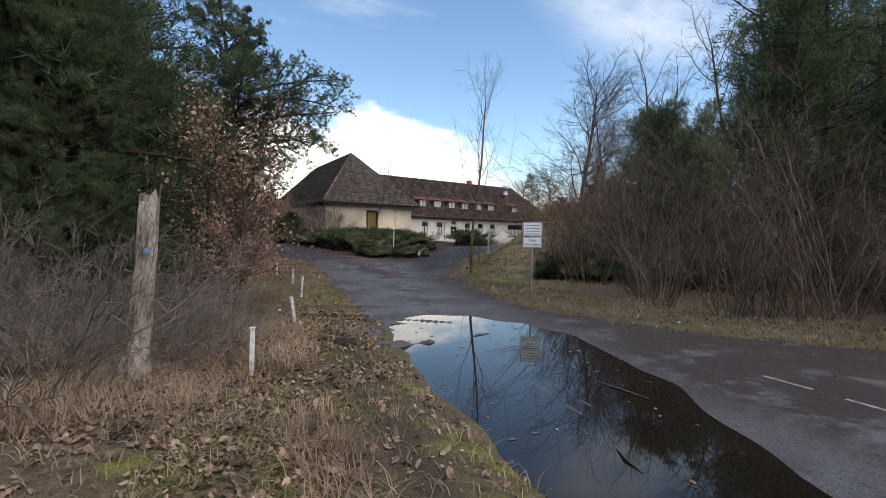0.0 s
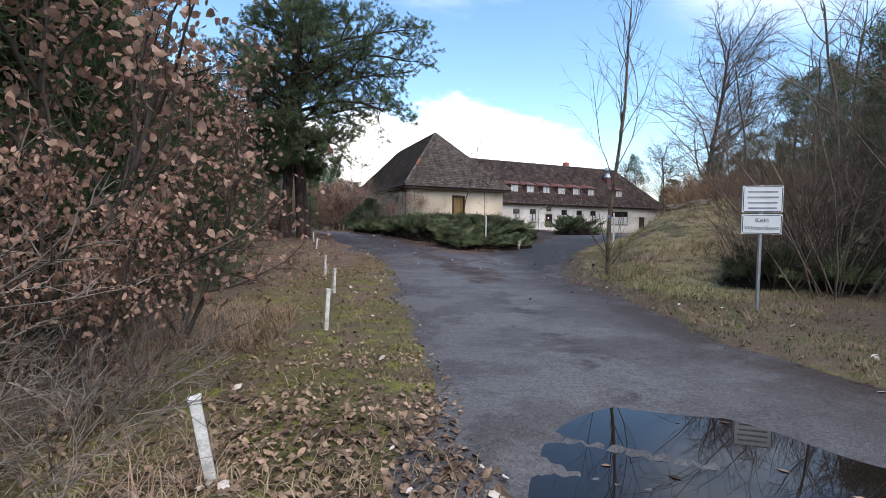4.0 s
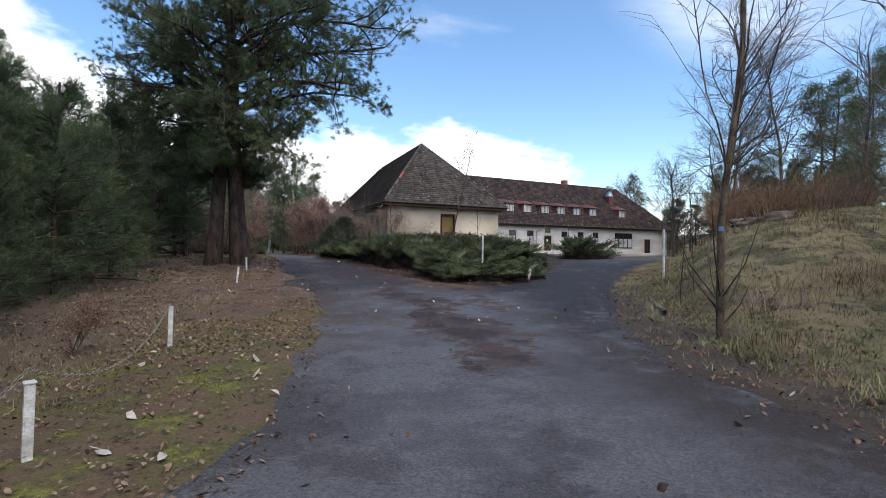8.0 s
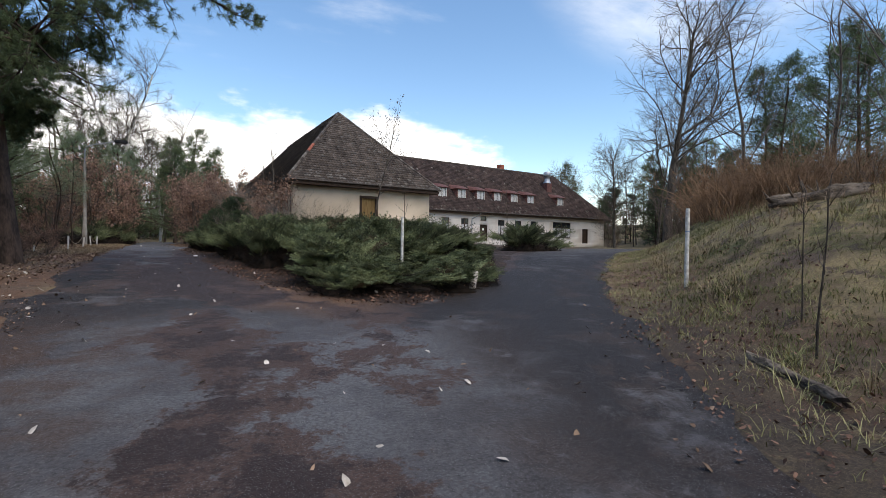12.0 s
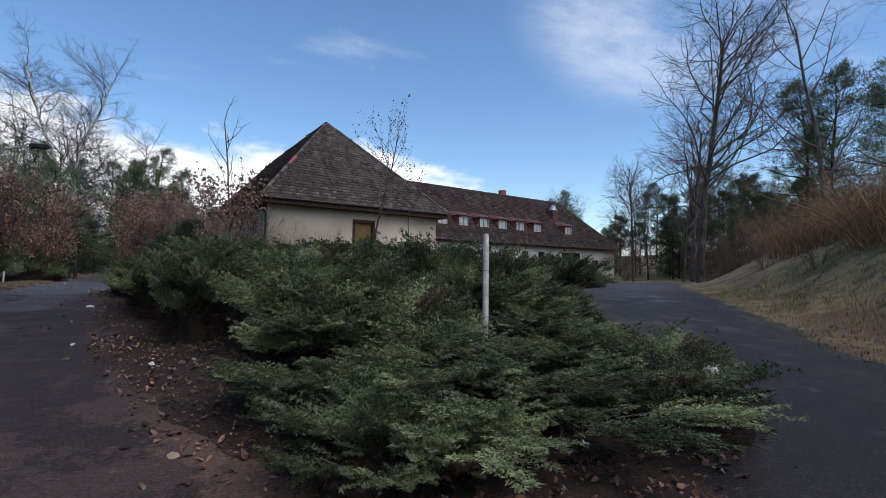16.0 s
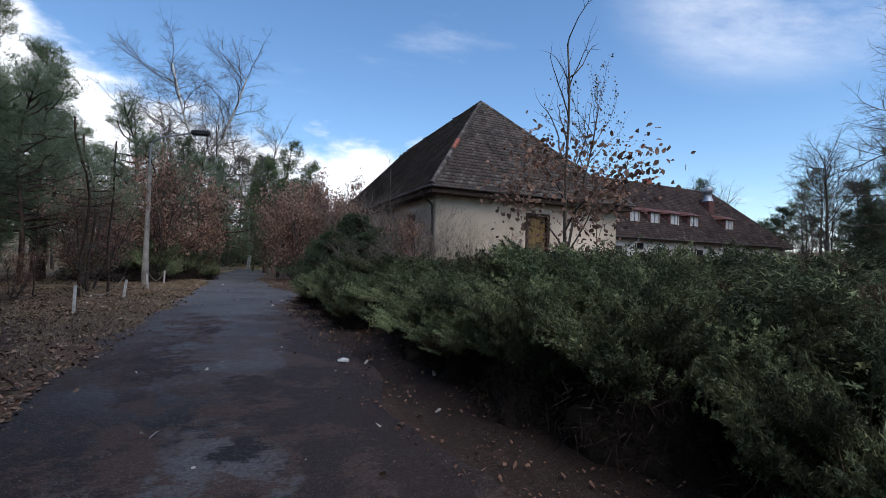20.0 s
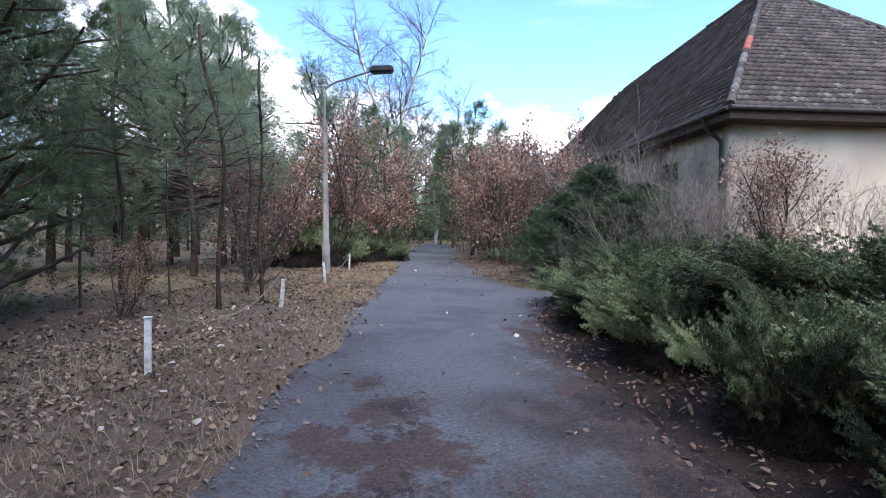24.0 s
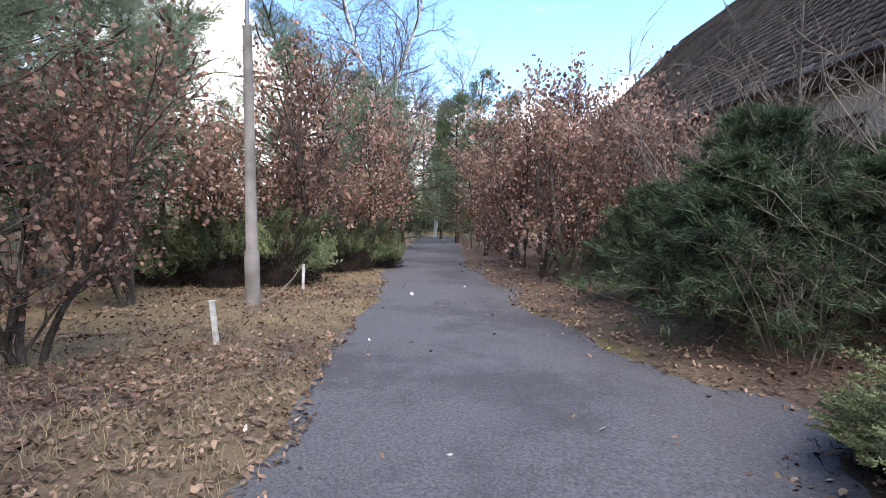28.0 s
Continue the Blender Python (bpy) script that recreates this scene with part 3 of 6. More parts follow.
layer(me, "bank", (1 - westward) * smooth01(14, 18, gy) * smooth01(-0.3, 0.3, in_island(gx, gy)))
layer(me, "path", np.exp(-((gx - np.interp(gy, [3, 7, 10, 12], [1.55, 1.85, 2.02, 2.1])) / 0.2) ** 2) * smooth01(13, 11, gy) + 0.9 * smooth01(2.6, 0.6, e + 0.5 * waves(gx, gy, 2.0, 71)) * (1 - westward) * smooth01(14, 19, gy) * smooth01(32, 26, gy) * smooth01(-0.3, 0.3, in_island(gx, gy)) )
# dark red-brown tone just inside the outline of the juniper island
layer(me, "island_edge", smooth01(-0.6, 0.3, -in_island(gx, gy)) * smooth01(28, 29.5, gy) * smooth01(51, 48.5, gy) * smooth01(4.0, 2.5, -in_island(gx, gy)))
layer(me, "straw", np.clip((1 - westward) * smooth01(16, 22, gy) * 1.2 * smooth01(-0.3, 0.3, in_island(gx, gy)) + 0.5 * westward * smooth01(46, 52, gy) + 0.1, 0, 1.2) * smooth01(300, 100, np.hypot(gx, gy)))
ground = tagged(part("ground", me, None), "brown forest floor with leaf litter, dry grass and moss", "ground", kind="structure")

xs = steps([(-9, 2, 0.2), (2, 7, 0.08), (7, 16, 0.2), (16, 50, 0.6)])
ys = steps([(-46, 0, 0.6), (0, 13, 0.08), (13, 56, 0.2), (56, 96, 0.6)])
me, gx, gy = grid("road", xs, ys, road_height, [M_road], lambda a, b: edge_distance(a, b) < 0.45)
e = -edge_distance(gx, gy)
leftward = smooth01(1.2, -0.6, gx - np.interp(gy, [20, 25, 29, 33], [7.0, 8.2, 8.6, 9.5]))
layer(me, "needle", leftward * (smooth01(2.4, 0.1, e) * smooth01(20, 26, gy) * smooth01(46, 40, gy)))
MATS = [(4.8, 29.6), (5.0, 27.4), (5.3, 25.6), (5.2, 23.6), (5.5, 20.5), (6.3, 20.8), (6.7, 23.1), (6.5, 25.0), (6.1, 27.0), (5.8, 29.4)]
MATS_LEFT = [(1.4, 44.0), (1.7, 41.2), (1.45, 39.8), (2.0, 37.8), (2.9, 35.0), (3.6, 32.2), (4.2, 32.4), (3.6, 35.2), (2.75, 37.8), (2.3, 40.3), (2.0, 43.4)]
MATS_RIGHT = [(3.45, 43.4), (3.1, 40.6), (3.35, 39.0), (3.2, 37.6), (3.95, 34.6), (4.8, 31.8), (5.8, 29.8), (6.9, 30.4), (5.6, 33.9), (4.9, 36.2), (4.2, 39.2), (3.7, 42.0)]
MATS_WIDE = [(6.7, 30.0), (7.2, 28.2), (6.9, 26.6), (7.4, 24.8), (7.9, 26.2), (8.4, 28.6), (7.6, 29.6)]
MATS_STREAK = [(3.2, 33.3), (4.4, 31.0), (5.2, 30.6), (5.0, 32.4), (4.0, 34.2)]
ragged = 0.28 * waves(gx, gy, 2.0, 51) + 0.2 * waves(gx, gy, 6.0, 52)
near_island = 1 - smooth01(36, 39, gy) * (1 - 0.25 - 0.75 * smooth01(2.0, 0.8, in_island(gx, gy)))
layer(me, "mat", np.clip(sum(k * smooth01(0.65, -0.55, signed(poly, gx, gy) + ragged) for k, poly in ((0.8, MATS), (0.66, MATS_LEFT), (0.85, MATS_RIGHT), (0.6, MATS_WIDE), (0.7, MATS_STREAK))) + 0.6 * near_island * smooth01(0.5, 0.05, e + ragged * 0.6) * smooth01(50, 45.5, gy) * smooth01(32, 35, gy), 0, 1))
# tree shade painted on the left drive, dark tone on the right one
layer(me, "shade_dark", 1.2 * smooth01(2.6, 0.9, in_island(gx, gy)) * smooth01(30.6, 32.2, gy) * smooth01(39, 36.5, gy) * smooth01(7.0, 6.0, gx) + leftward * smooth01(27, 31, gy) * smooth01(41, 35, gy) + 1.3 * smooth01(2.2, 0.8, in_island(gx, gy)) * smooth01(7.4, 8.4, gx) * smooth01(36, 32, gy) + smooth01(8.0, 9.6, gx - 0.35 * (gy - 26)) * smooth01(21, 25, gy) * smooth01(48, 38, gy))
layer(me, "apron", smooth01(1.5, 0.2, in_island(gx, gy)) * smooth01(34, 31, gy) * smooth01(8.7, 7.3, gx))
eastward = smooth01(0.0, 2.6, gx - np.interp(gy, [0, 12, 16, 20, 25, 30], [4.2, 4.6, 4.9, 5.4, 6.6, 9]))
layer(me, "mud", 0.8 * smooth01(10, 6, gy) * smooth01(4.5, 6.0, gx) + eastward * smooth01(-6, 2, gy) * smooth01(36, 30, gy) + 0.6 * smooth01(24, 27, gy) * smooth01(7.5, 9, gx) + (0.15 + 0.85 * smooth01(24, 30, gy) * smooth01(49, 44, gy)) * near_island * smooth01(0.9, 0.1, e + 0.25 * waves(gx, gy, 2.5, 41)) + smooth01(2.3, 0.9, e + 0.4 * waves(gx, gy, 2.0, 42)) * smooth01(28, 31, gy) * smooth01(38, 34, gy) * smooth01(7.5, 6.5, gx))
layer(me, "dirt", 0.04 + 0.35 * smooth01(1.5, 0.1, e) * smooth01(37, 32, gy) + 0.16 * smooth01(10, 14, gy) * smooth01(26, 18, gy) + 0.6 * np.exp(-((gx - np.interp(gy, [10, 20], [4.3, 5.6])) / 0.35) ** 2) * smooth01(22, 16, gy))
road = tagged(part("road", me, None), "worn patched asphalt drive with needles and mud", "road", kind="structure")

xs, ys = steps([(1.2, 7.2, 0.25)]), steps([(0.8, 14, 0.25)])
me, _, _ = grid("puddle_water", xs, ys, lambda a, b: np.full(a.shape, -0.022), [M_water], lambda a, b: signed(PUDDLE, a, b) < 0.9)
puddle = tagged(part("water", me, None), "still dark puddle mirroring the sky and trees", "puddle", kind="structure")


# ---- the house ----
HOUSE = pose(7.69, 52.87, 0, 0, 0, 14.7)
house = empty("house", HOUSE, label="abandoned cream plastered house with a steep tiled hip roof", category="house")


def wall_geo(a0, a1, z0, z1, openings, thick, place):
    """One welded wall of that thickness along a0..a1 with rectangular openings (a, b, low, high); place maps (along, depth, z) to house metres."""
    g = Geo()
    us = sorted({a0, a1, *(o[0] for o in openings), *(o[1] for o in openings)})
    zs = sorted({z0, z1, *(o[2] for o in openings), *(o[3] for o in openings)})
    nu, nz = len(us), len(zs)
    verts = [place(a, d, h) for d in (0, thick) for h in zs for a in us]

    def at(i, k, d):
        return d * nu * nz + k * nu + i

    def solid(i, k):
        if not (0 <= i < nu - 1 and 0 <= k < nz - 1):
            return False
        a, h = (us[i] + us[i + 1]) / 2, (zs[k] + zs[k + 1]) / 2
        return not any(o[0] < a < o[1] and o[2] < h < o[3] for o in openings)

    faces = []
    for i in range(nu - 1):
        for k in range(nz - 1):
            if not solid(i, k):
                continue
            faces += [(at(i, k, 0), at(i + 1, k, 0), at(i + 1, k + 1, 0), at(i, k + 1, 0)), (at(i, k, 1), at(i, k + 1, 1), at(i + 1, k + 1, 1), at(i + 1, k, 1))]
            for di, dk, p, q in ((-1, 0, (i, k + 1), (i, k)), (1, 0, (i + 1, k), (i + 1, k + 1)), (0, -1, (i, k), (i + 1, k)), (0, 1, (i + 1, k + 1), (i, k + 1))):
                if not solid(i + di, k + dk):
                    faces.append((at(*p, 0), at(*p, 1), at(*q, 1), at(*q, 0)))
    g.add(verts, faces)
    return g


SKEW = 0.069  # the side of the house that faces the drive runs a little inwards
SIDE = pose(0, 0, 0, 0, 0, -math.degrees(math.atan(SKEW)))
WING_WINDOWS = [(20.1, 21.15, 2.1, 3.88), (22.75, 23.8, 2.1, 3.88), (28.15, 29.2, 2.1, 3.88), (30.85, 31.9, 2.1, 3.88), (33.45, 34.5, 2.1, 3.88)]
FANLIGHT, DOOR_WING, DOOR_END, WIDE = (25.5, 26.4, 3.7, 4.2), (25.4, 26.5, 1.45, 3.25), (43.25, 44.35, 1.25, 3.18), (37.45, 40.9, 1.95, 3.93)
SIDE_WINDOWS = [(3.2, 4.4, 2.9, 4.3), (8.4, 9.6, 2.9, 4.3)]
part("wall_front", wall_geo(0.55, 11.0, 0.3, 5.0, [(5.2, 6.62, 2.15, 4.45)], 0.35, lambda s, d, h: (s, 0.6 + d, h)), M_plaster, house, "cream plaster front wall")
part("wall_side", wall_geo(0.95, 21.8, 0.3, 5.0, SIDE_WINDOWS, 0.35, lambda s, d, h: (0.5 + SKEW * s + d, s, h)), M_plaster, house, "weathered plaster side wall")
part("wall_side", wall_geo(0.95, 11.8, 0.3, 5.0, [], 0.35, lambda s, d, h: (11.0 - d, s, h)), M_plaster, house)
part("wall_wing", wall_geo(11.0, 47.9, 0.3, 4.5, WING_WINDOWS + [FANLIGHT, DOOR_WING, DOOR_END, WIDE], 0.35, lambda s, d, h: (s, 11.8 + d, h)), M_plaster_white, house, "off-white plaster wall of the long wing")
part("wall_end", wall_geo(12.15, 22.2, 0.3, 4.5, [], 0.35, lambda s, d, h: (47.9 - d, s, h)), M_plaster_white, house)
part("wall_back", wall_geo(2.1, 47.9, 0.3, 4.5, [], 0.35, lambda s, d, h: (s, 22.2 - d, h)), M_plaster_white, house)
# near-black sheets behind the windows in place of unlit rooms
part("inner_room", wall_geo(11.2, 47.4, 0.3, 4.4, [], 0.1, lambda s, d, h: (s, 13.2 + d, h)), M_dark, house)
part("inner_room", wall_geo(1.2, 11.2, 0.3, 4.6, [], 0.1, lambda s, d, h: (2.4 + SKEW * s + d, s, h)), M_dark, house)


def window(parent, u0, u1, z0, z1, v, panes=2, bars=1, curtain=0.75, face=1, flip=False, frame_mat=None):
    """A timber window in an opening of a wall that faces -v (or -u if flip)."""
    fm = frame_mat or M_wood_dark

    def box(name, a, b, lo, hi, d0, d1, m, par, label=""):
        if flip:
            return boxed(name, (v + d0, a, lo), (v + d1, b, hi), m, par, label)
        return boxed(name, (a, v + d0, lo), (b, v + d1, hi), m, par, label)

    w = empty("window")
    w.parent = parent
    t = 0.07
    box("frame", u0, u0 + t, z0, z1, 0.08, 0.16, fm, w)
    box("frame", u1 - t, u1, z0, z1, 0.08, 0.16, fm, w)
    box("frame", u0 + t, u1 - t, z1 - t, z1, 0.08, 0.16, fm, w)
    box("frame", u0 + t, u1 - t, z0, z0 + t, 0.08, 0.16, fm, w)
    box("sill", u0 - 0.05, u1 + 0.05, z0 - 0.05, z0 - 0.004, -0.08, 0.1, M_concrete, w)
    step = (u1 - u0) / panes
    for k in range(1, panes):
        box("mullion", u0 + k * step - 0.035, u0 + k * step + 0.035, z0 + t, z1 - t, 0.085, 0.155, fm, w)
    bar = z0 + (z1 - z0) * 0.66
    if bars:
        box("transom", u0 + t, u1 - t, bar - 0.03, bar + 0.03, 0.08, 0.15, fm, w)
    box("pane", u0 + t, u1 - t, z0 + t, z1 - t, 0.115, 0.121, M_glass, w)
    if curtain:
        for k in range(panes):
            a = u0 + k * step + 0.08
            box("curtain", a, a + step - 0.16, z0 + t, z0 + (z1 - z0) * curtain, 0.104, 0.112, M_curtain, w, "pale drawn curtain")
    return w


for k, (a, b, lo, hi) in enumerate(WING_WINDOWS):
    window(house, a, b, lo, hi, 11.8, curtain=0.62)
window(house, *FANLIGHT, 11.8, panes=2, bars=0, curtain=0)
window(house, *WIDE, 11.8, panes=4, bars=1, curtain=0.6)
for a, b, lo, hi in SIDE_WINDOWS:
    window(house, a, b, lo, hi, 0.5, flip=True, curtain=0).matrix_local = SIDE


def door(parent, u0, u1, z0, z1, v, leaf, frame_mat, width=0.09, label=""):
    d = empty("door")
    d.parent = parent
    tagged(d, label)
    boxed("frame", (u0, v - 0.03, z0), (u0 + width, v + 0.2, z1), frame_mat, d, bevel=0.008)
    boxed("frame", (u1 - width, v - 0.03, z0), (u1, v + 0.2, z1), frame_mat, d, bevel=0.008)
    boxed("frame", (u0 + width, v - 0.03, z1 - width), (u1 - width, v + 0.2, z1), frame_mat, d, bevel=0.008)
    n = 4
    for k in range(n):
        a = u0 + width + (u1 - u0 - 2 * width) * k / n
        b = u0 + width + (u1 - u0 - 2 * width) * (k + 1) / n
        boxed("board", (a + 0.004, v + 0.12 + 0.004 * (k % 2), z0), (b - 0.004, v + 0.16, z1 - width), leaf, d, bevel=0.004)
    boxed("handle", (u1 - width - 0.14, v + 0.06, z0 + 1.0), (u1 - width - 0.1, v + 0.125, z0 + 1.16), M_iron, d, bevel=0.006)
    return d


door(house, 5.2, 6.62, 2.15, 4.45, 0.6, M_wood_board, M_wood_dark, 0.17, "ochre boarded door in a dark timber frame")
door(house, *DOOR_WING, 11.8, M_wood_dark, M_wood_dark, 0.08, "dark wooden entrance door")
door(house, *DOOR_END, 11.8, M_wood_dark, M_wood_dark, 0.08, "dark wooden side door")
boxed("notice", (25.85, 11.89, 2.6), (26.05, 11.905, 2.85), M_sign, house, "white paper notice on the door")

EZ, WZ, RZ, RW, RK = 5.2, 4.62, 11.3, 10.72, 10.72
SLOPES = {
    "front": [(0, 0, EZ), (11.5, 0, EZ), (5.9, 6.02, RZ)],
    "left": [(1.6, 23.1, EZ), (0, 0, EZ), (5.9, 6.02, RZ), (6.15, 17.2, RK)],
    "right": [(11.5, 0, EZ), (11.5, 12.2, EZ), (6.15, 17.2, RK), (5.9, 6.02, RZ)],
    "wing": [(9.6, 11.3, WZ), (48.7, 11.3, WZ), (43.2, 17.2, RW), (6.0, 17.2, RW)],
    "end": [(48.7, 11.3, WZ), (48.7, 23.1, WZ), (43.2, 17.2, RW)],
    "back": [(48.7, 23.1, WZ), (1.6, 23.1, WZ), (6.0, 17.2, RW), (43.2, 17.2, RW)],
}
roof = empty("roof")
roof.parent = house
tagged(roof, "steep hip roof of dark weathered pantiles")


def slope_axes(c):
    c = [Vector(p) for p in c]
    s = (c[1] - c[0]).normalized()
    n = s.cross(c[2] - c[0]).normalized()
    if n.z < 0:
        n = -n
    g = n.cross(s).normalized()
    return c[0], s, g, n


TILE_W, TILE_L = 0.22, 0.26
u = np.linspace(-0.5, 0.5, 5) * (TILE_W + 0.015)
wave = np.array([0.022, 0.004, 0.0, 0.012, 0.034])
TILE_V = np.array([(x, 0.0, 0.052 + h) for x, h in zip(u, wave)] + [(x, TILE_L + 0.05, 0.012 + h) for x, h in zip(u, wave)] + [(x, 0.0, 0.02 + h) for x, h in zip(u, wave)])
TILE_F = np.array([(k, k + 1, k + 6, k + 5) for k in range(4)] + [(k + 10, k + 11, k + 1, k) for k in range(4)])
NEAR_TILES = []
for key, corners in SLOPES.items():
    o, s, g, n = slope_axes(corners)
    flat_c = [((Vector(p) - o).dot(s), (Vector(p) - o).dot(g)) for p in corners]
    deck = Geo()
    top = [Vector(p) for p in corners]
    low = [p - n * 0.14 for p in top]
    k = len(top)
    deck.add([p[:] for p in top], [tuple(range(k))])
    deck.add([p[:] for p in low], [tuple(reversed(range(k)))])
    deck.add([p[:] for p in top + low], [(a, a + k, (a + 1) % k + k, (a + 1) % k) for a in range(k)])
    part("roof_deck", deck, M_wood_dark, roof)
    su = np.arange(min(p[0] for p in flat_c), max(p[0] for p in flat_c), TILE_W)
    tv = np.arange(-0.06, max(p[1] for p in flat_c), TILE_L)
    a, b = np.meshgrid(su, tv)
    a, b = a.ravel() + TILE_W / 2, b.ravel()
    ok = signed(flat_c, a, b + TILE_L / 2) < 0.02
    a, b = a[ok], b[ok]
    rr = np.random.RandomState(len(key))
    a = a + rr.uniform(-0.006, 0.006, len(a))
    b = b + rr.uniform(-0.012, 0.012, len(a))
    ax = np.array([s[:], g[:], n[:]])
    pos = np.array(o[:]) + a[:, None] * ax[0] + b[:, None] * ax[1]
    lift = rr.uniform(0, 0.012, len(a))
    lich = rr.rand(len(a)) < np.where(b < 0.7, 0.3, 0.07) * (1.0 if key in ("front", "left") else 0.25)
    near = np.zeros(len(a), bool)
    if key in ("front", "left"):
        q = np.hypot(pos[:, 0] - 0.5, pos[:, 1] - 0.5) + (pos[:, 2] - EZ) * 0.6
        near[np.argsort(q)[:150]] = True
        for x in np.nonzero(near)[0]:
            NEAR_TILES.append((pos[x] + ax[2] * lift[x], ax, bool(lich[x])))
    tg = Geo()
    for flag in (False, True):
        pick = (lich == flag) & ~near
        if pick.any():
            loc = TILE_V @ ax
            allv = pos[pick][:, None, :] + loc[None] + (lift[pick][:, None] * ax[2])[:, None, :]
            m = pick.sum()
            tg.add(allv.reshape(-1, 3), (TILE_F[None] + (np.arange(m) * len(TILE_V))[:, None, None]).reshape(-1, 4), int(flag))
    tagged(part("roof_tiles", tg, [M_tile if key in ("front", "left", "right") else M_tile_wing, M_lichen], roof, "rows of dark weathered pantiles"), kind="stuff")

HIPS = [((0, 0, EZ), (5.9, 6.02, RZ)), ((11.5, 0, EZ), (5.9, 6.02, RZ)), ((5.9, 6.02, RZ), (6.15, 17.2, RK)), ((1.6, 23.1, EZ), (6.15, 17.2, RK)), ((6.2, 17.2, RW), (43.2, 17.2, RW)),
        ((48.7, 11.3, WZ), (43.2, 17.2, RW)), ((48.7, 23.1, WZ), (43.2, 17.2, RW))]
cap = Geo()
cap.tube([(0, 0, 0), (0, 0.2, 0.006), (0, 0.4, 0.012)], [0.115, 0.108, 0.1], 8)
cap_mesh, cap_pale, cap_red = cap.mesh("ridge_tile", [M_tile], True), cap.mesh("ridge_tile", [M_lichen], True), cap.mesh("ridge_tile", [M_tile_red], True)
for h, (p, q) in enumerate(HIPS):
    p, q = Vector(p), Vector(q)
    d = (q - p).normalized()
    count = int((q - p).length / 0.36)
    side = d.cross(Vector((0, 0, 1))).normalized()
    turn = Matrix((side, d, side.cross(d))).transposed().to_4x4()
    for k in range(count):
        data = cap_red if h == 0 and 10 <= k <= 12 else (cap_pale if h < 2 and random.random() < 0.5 else cap_mesh)
        part("ridge_tile", data, None, roof, at=Matrix.Translation(p + d * (k * 0.36) + Vector((0, 0, 0.03))) @ turn)

EAVES = [((0.01, 0.01, EZ - 0.3), (11.49, 0.03, EZ - 0.1)), ((11.47, 0.035, EZ - 0.3), (11.49, 11.4, EZ - 0.1)),
         ((0.57, 0.05, EZ - 0.3), (11.45, 0.62, EZ - 0.27)), ((11.0, 0.63, EZ - 0.3), (11.45, 11.4, EZ - 0.27)), ((11.1, 11.32, WZ - 0.25), (48.6, 11.36, WZ - 0.06)), ((11.1, 11.37, WZ - 0.25), (48.6, 11.82, WZ - 0.22))]
for lo, hi in EAVES:
    boxed("eaves_board", lo, hi, M_wood_dark, house, "dark stained eaves board")
for lo, hi in (((0.012, 0.04, EZ - 0.3), (0.035, 22, EZ - 0.1)), ((0.05, 0.06, EZ - 0.304), (0.56, 22, EZ - 0.275))):
    boxed("eaves_board", lo, hi, M_wood_dark, house, "dark stained eaves board", at=SIDE)


def pipe(name, pts, r, mat, parent, label="", sides=8):
    g = Geo()
    g.tube(pts, [r] * len(pts), sides)
    return part(name, g, mat, parent, label, True)


pipe("gutter", [(-0.05, -0.07, EZ - 0.05), (11.6, -0.07, EZ - 0.03)], 0.06, M_gutter, house)
pipe("gutter", [(-0.07, 0, EZ - 0.05), (-0.07 + 22 * SKEW, 22, EZ - 0.05)], 0.06, M_gutter, house)
pipe("gutter", [(11.3, 11.23, WZ - 0.03), (48.7, 11.23, WZ - 0.03)], 0.06, M_gutter, house)
pipe("downpipe", [(-0.05, 1.0, EZ - 0.1), (0.1, 1.0, EZ - 0.4), (0.44, 1.0, EZ - 0.62), (0.53, 1.0, EZ - 0.75), (0.53, 1.0, 1.4)], 0.05, M_gutter, house)
pipe("downpipe", [(25.1, 11.25, WZ - 0.1), (25.0, 11.3, WZ - 0.3), (24.25, 11.7, WZ - 0.75), (24.2, 11.73, WZ - 0.9), (24.2, 11.73, 1.3)], 0.05, M_zinc, house)


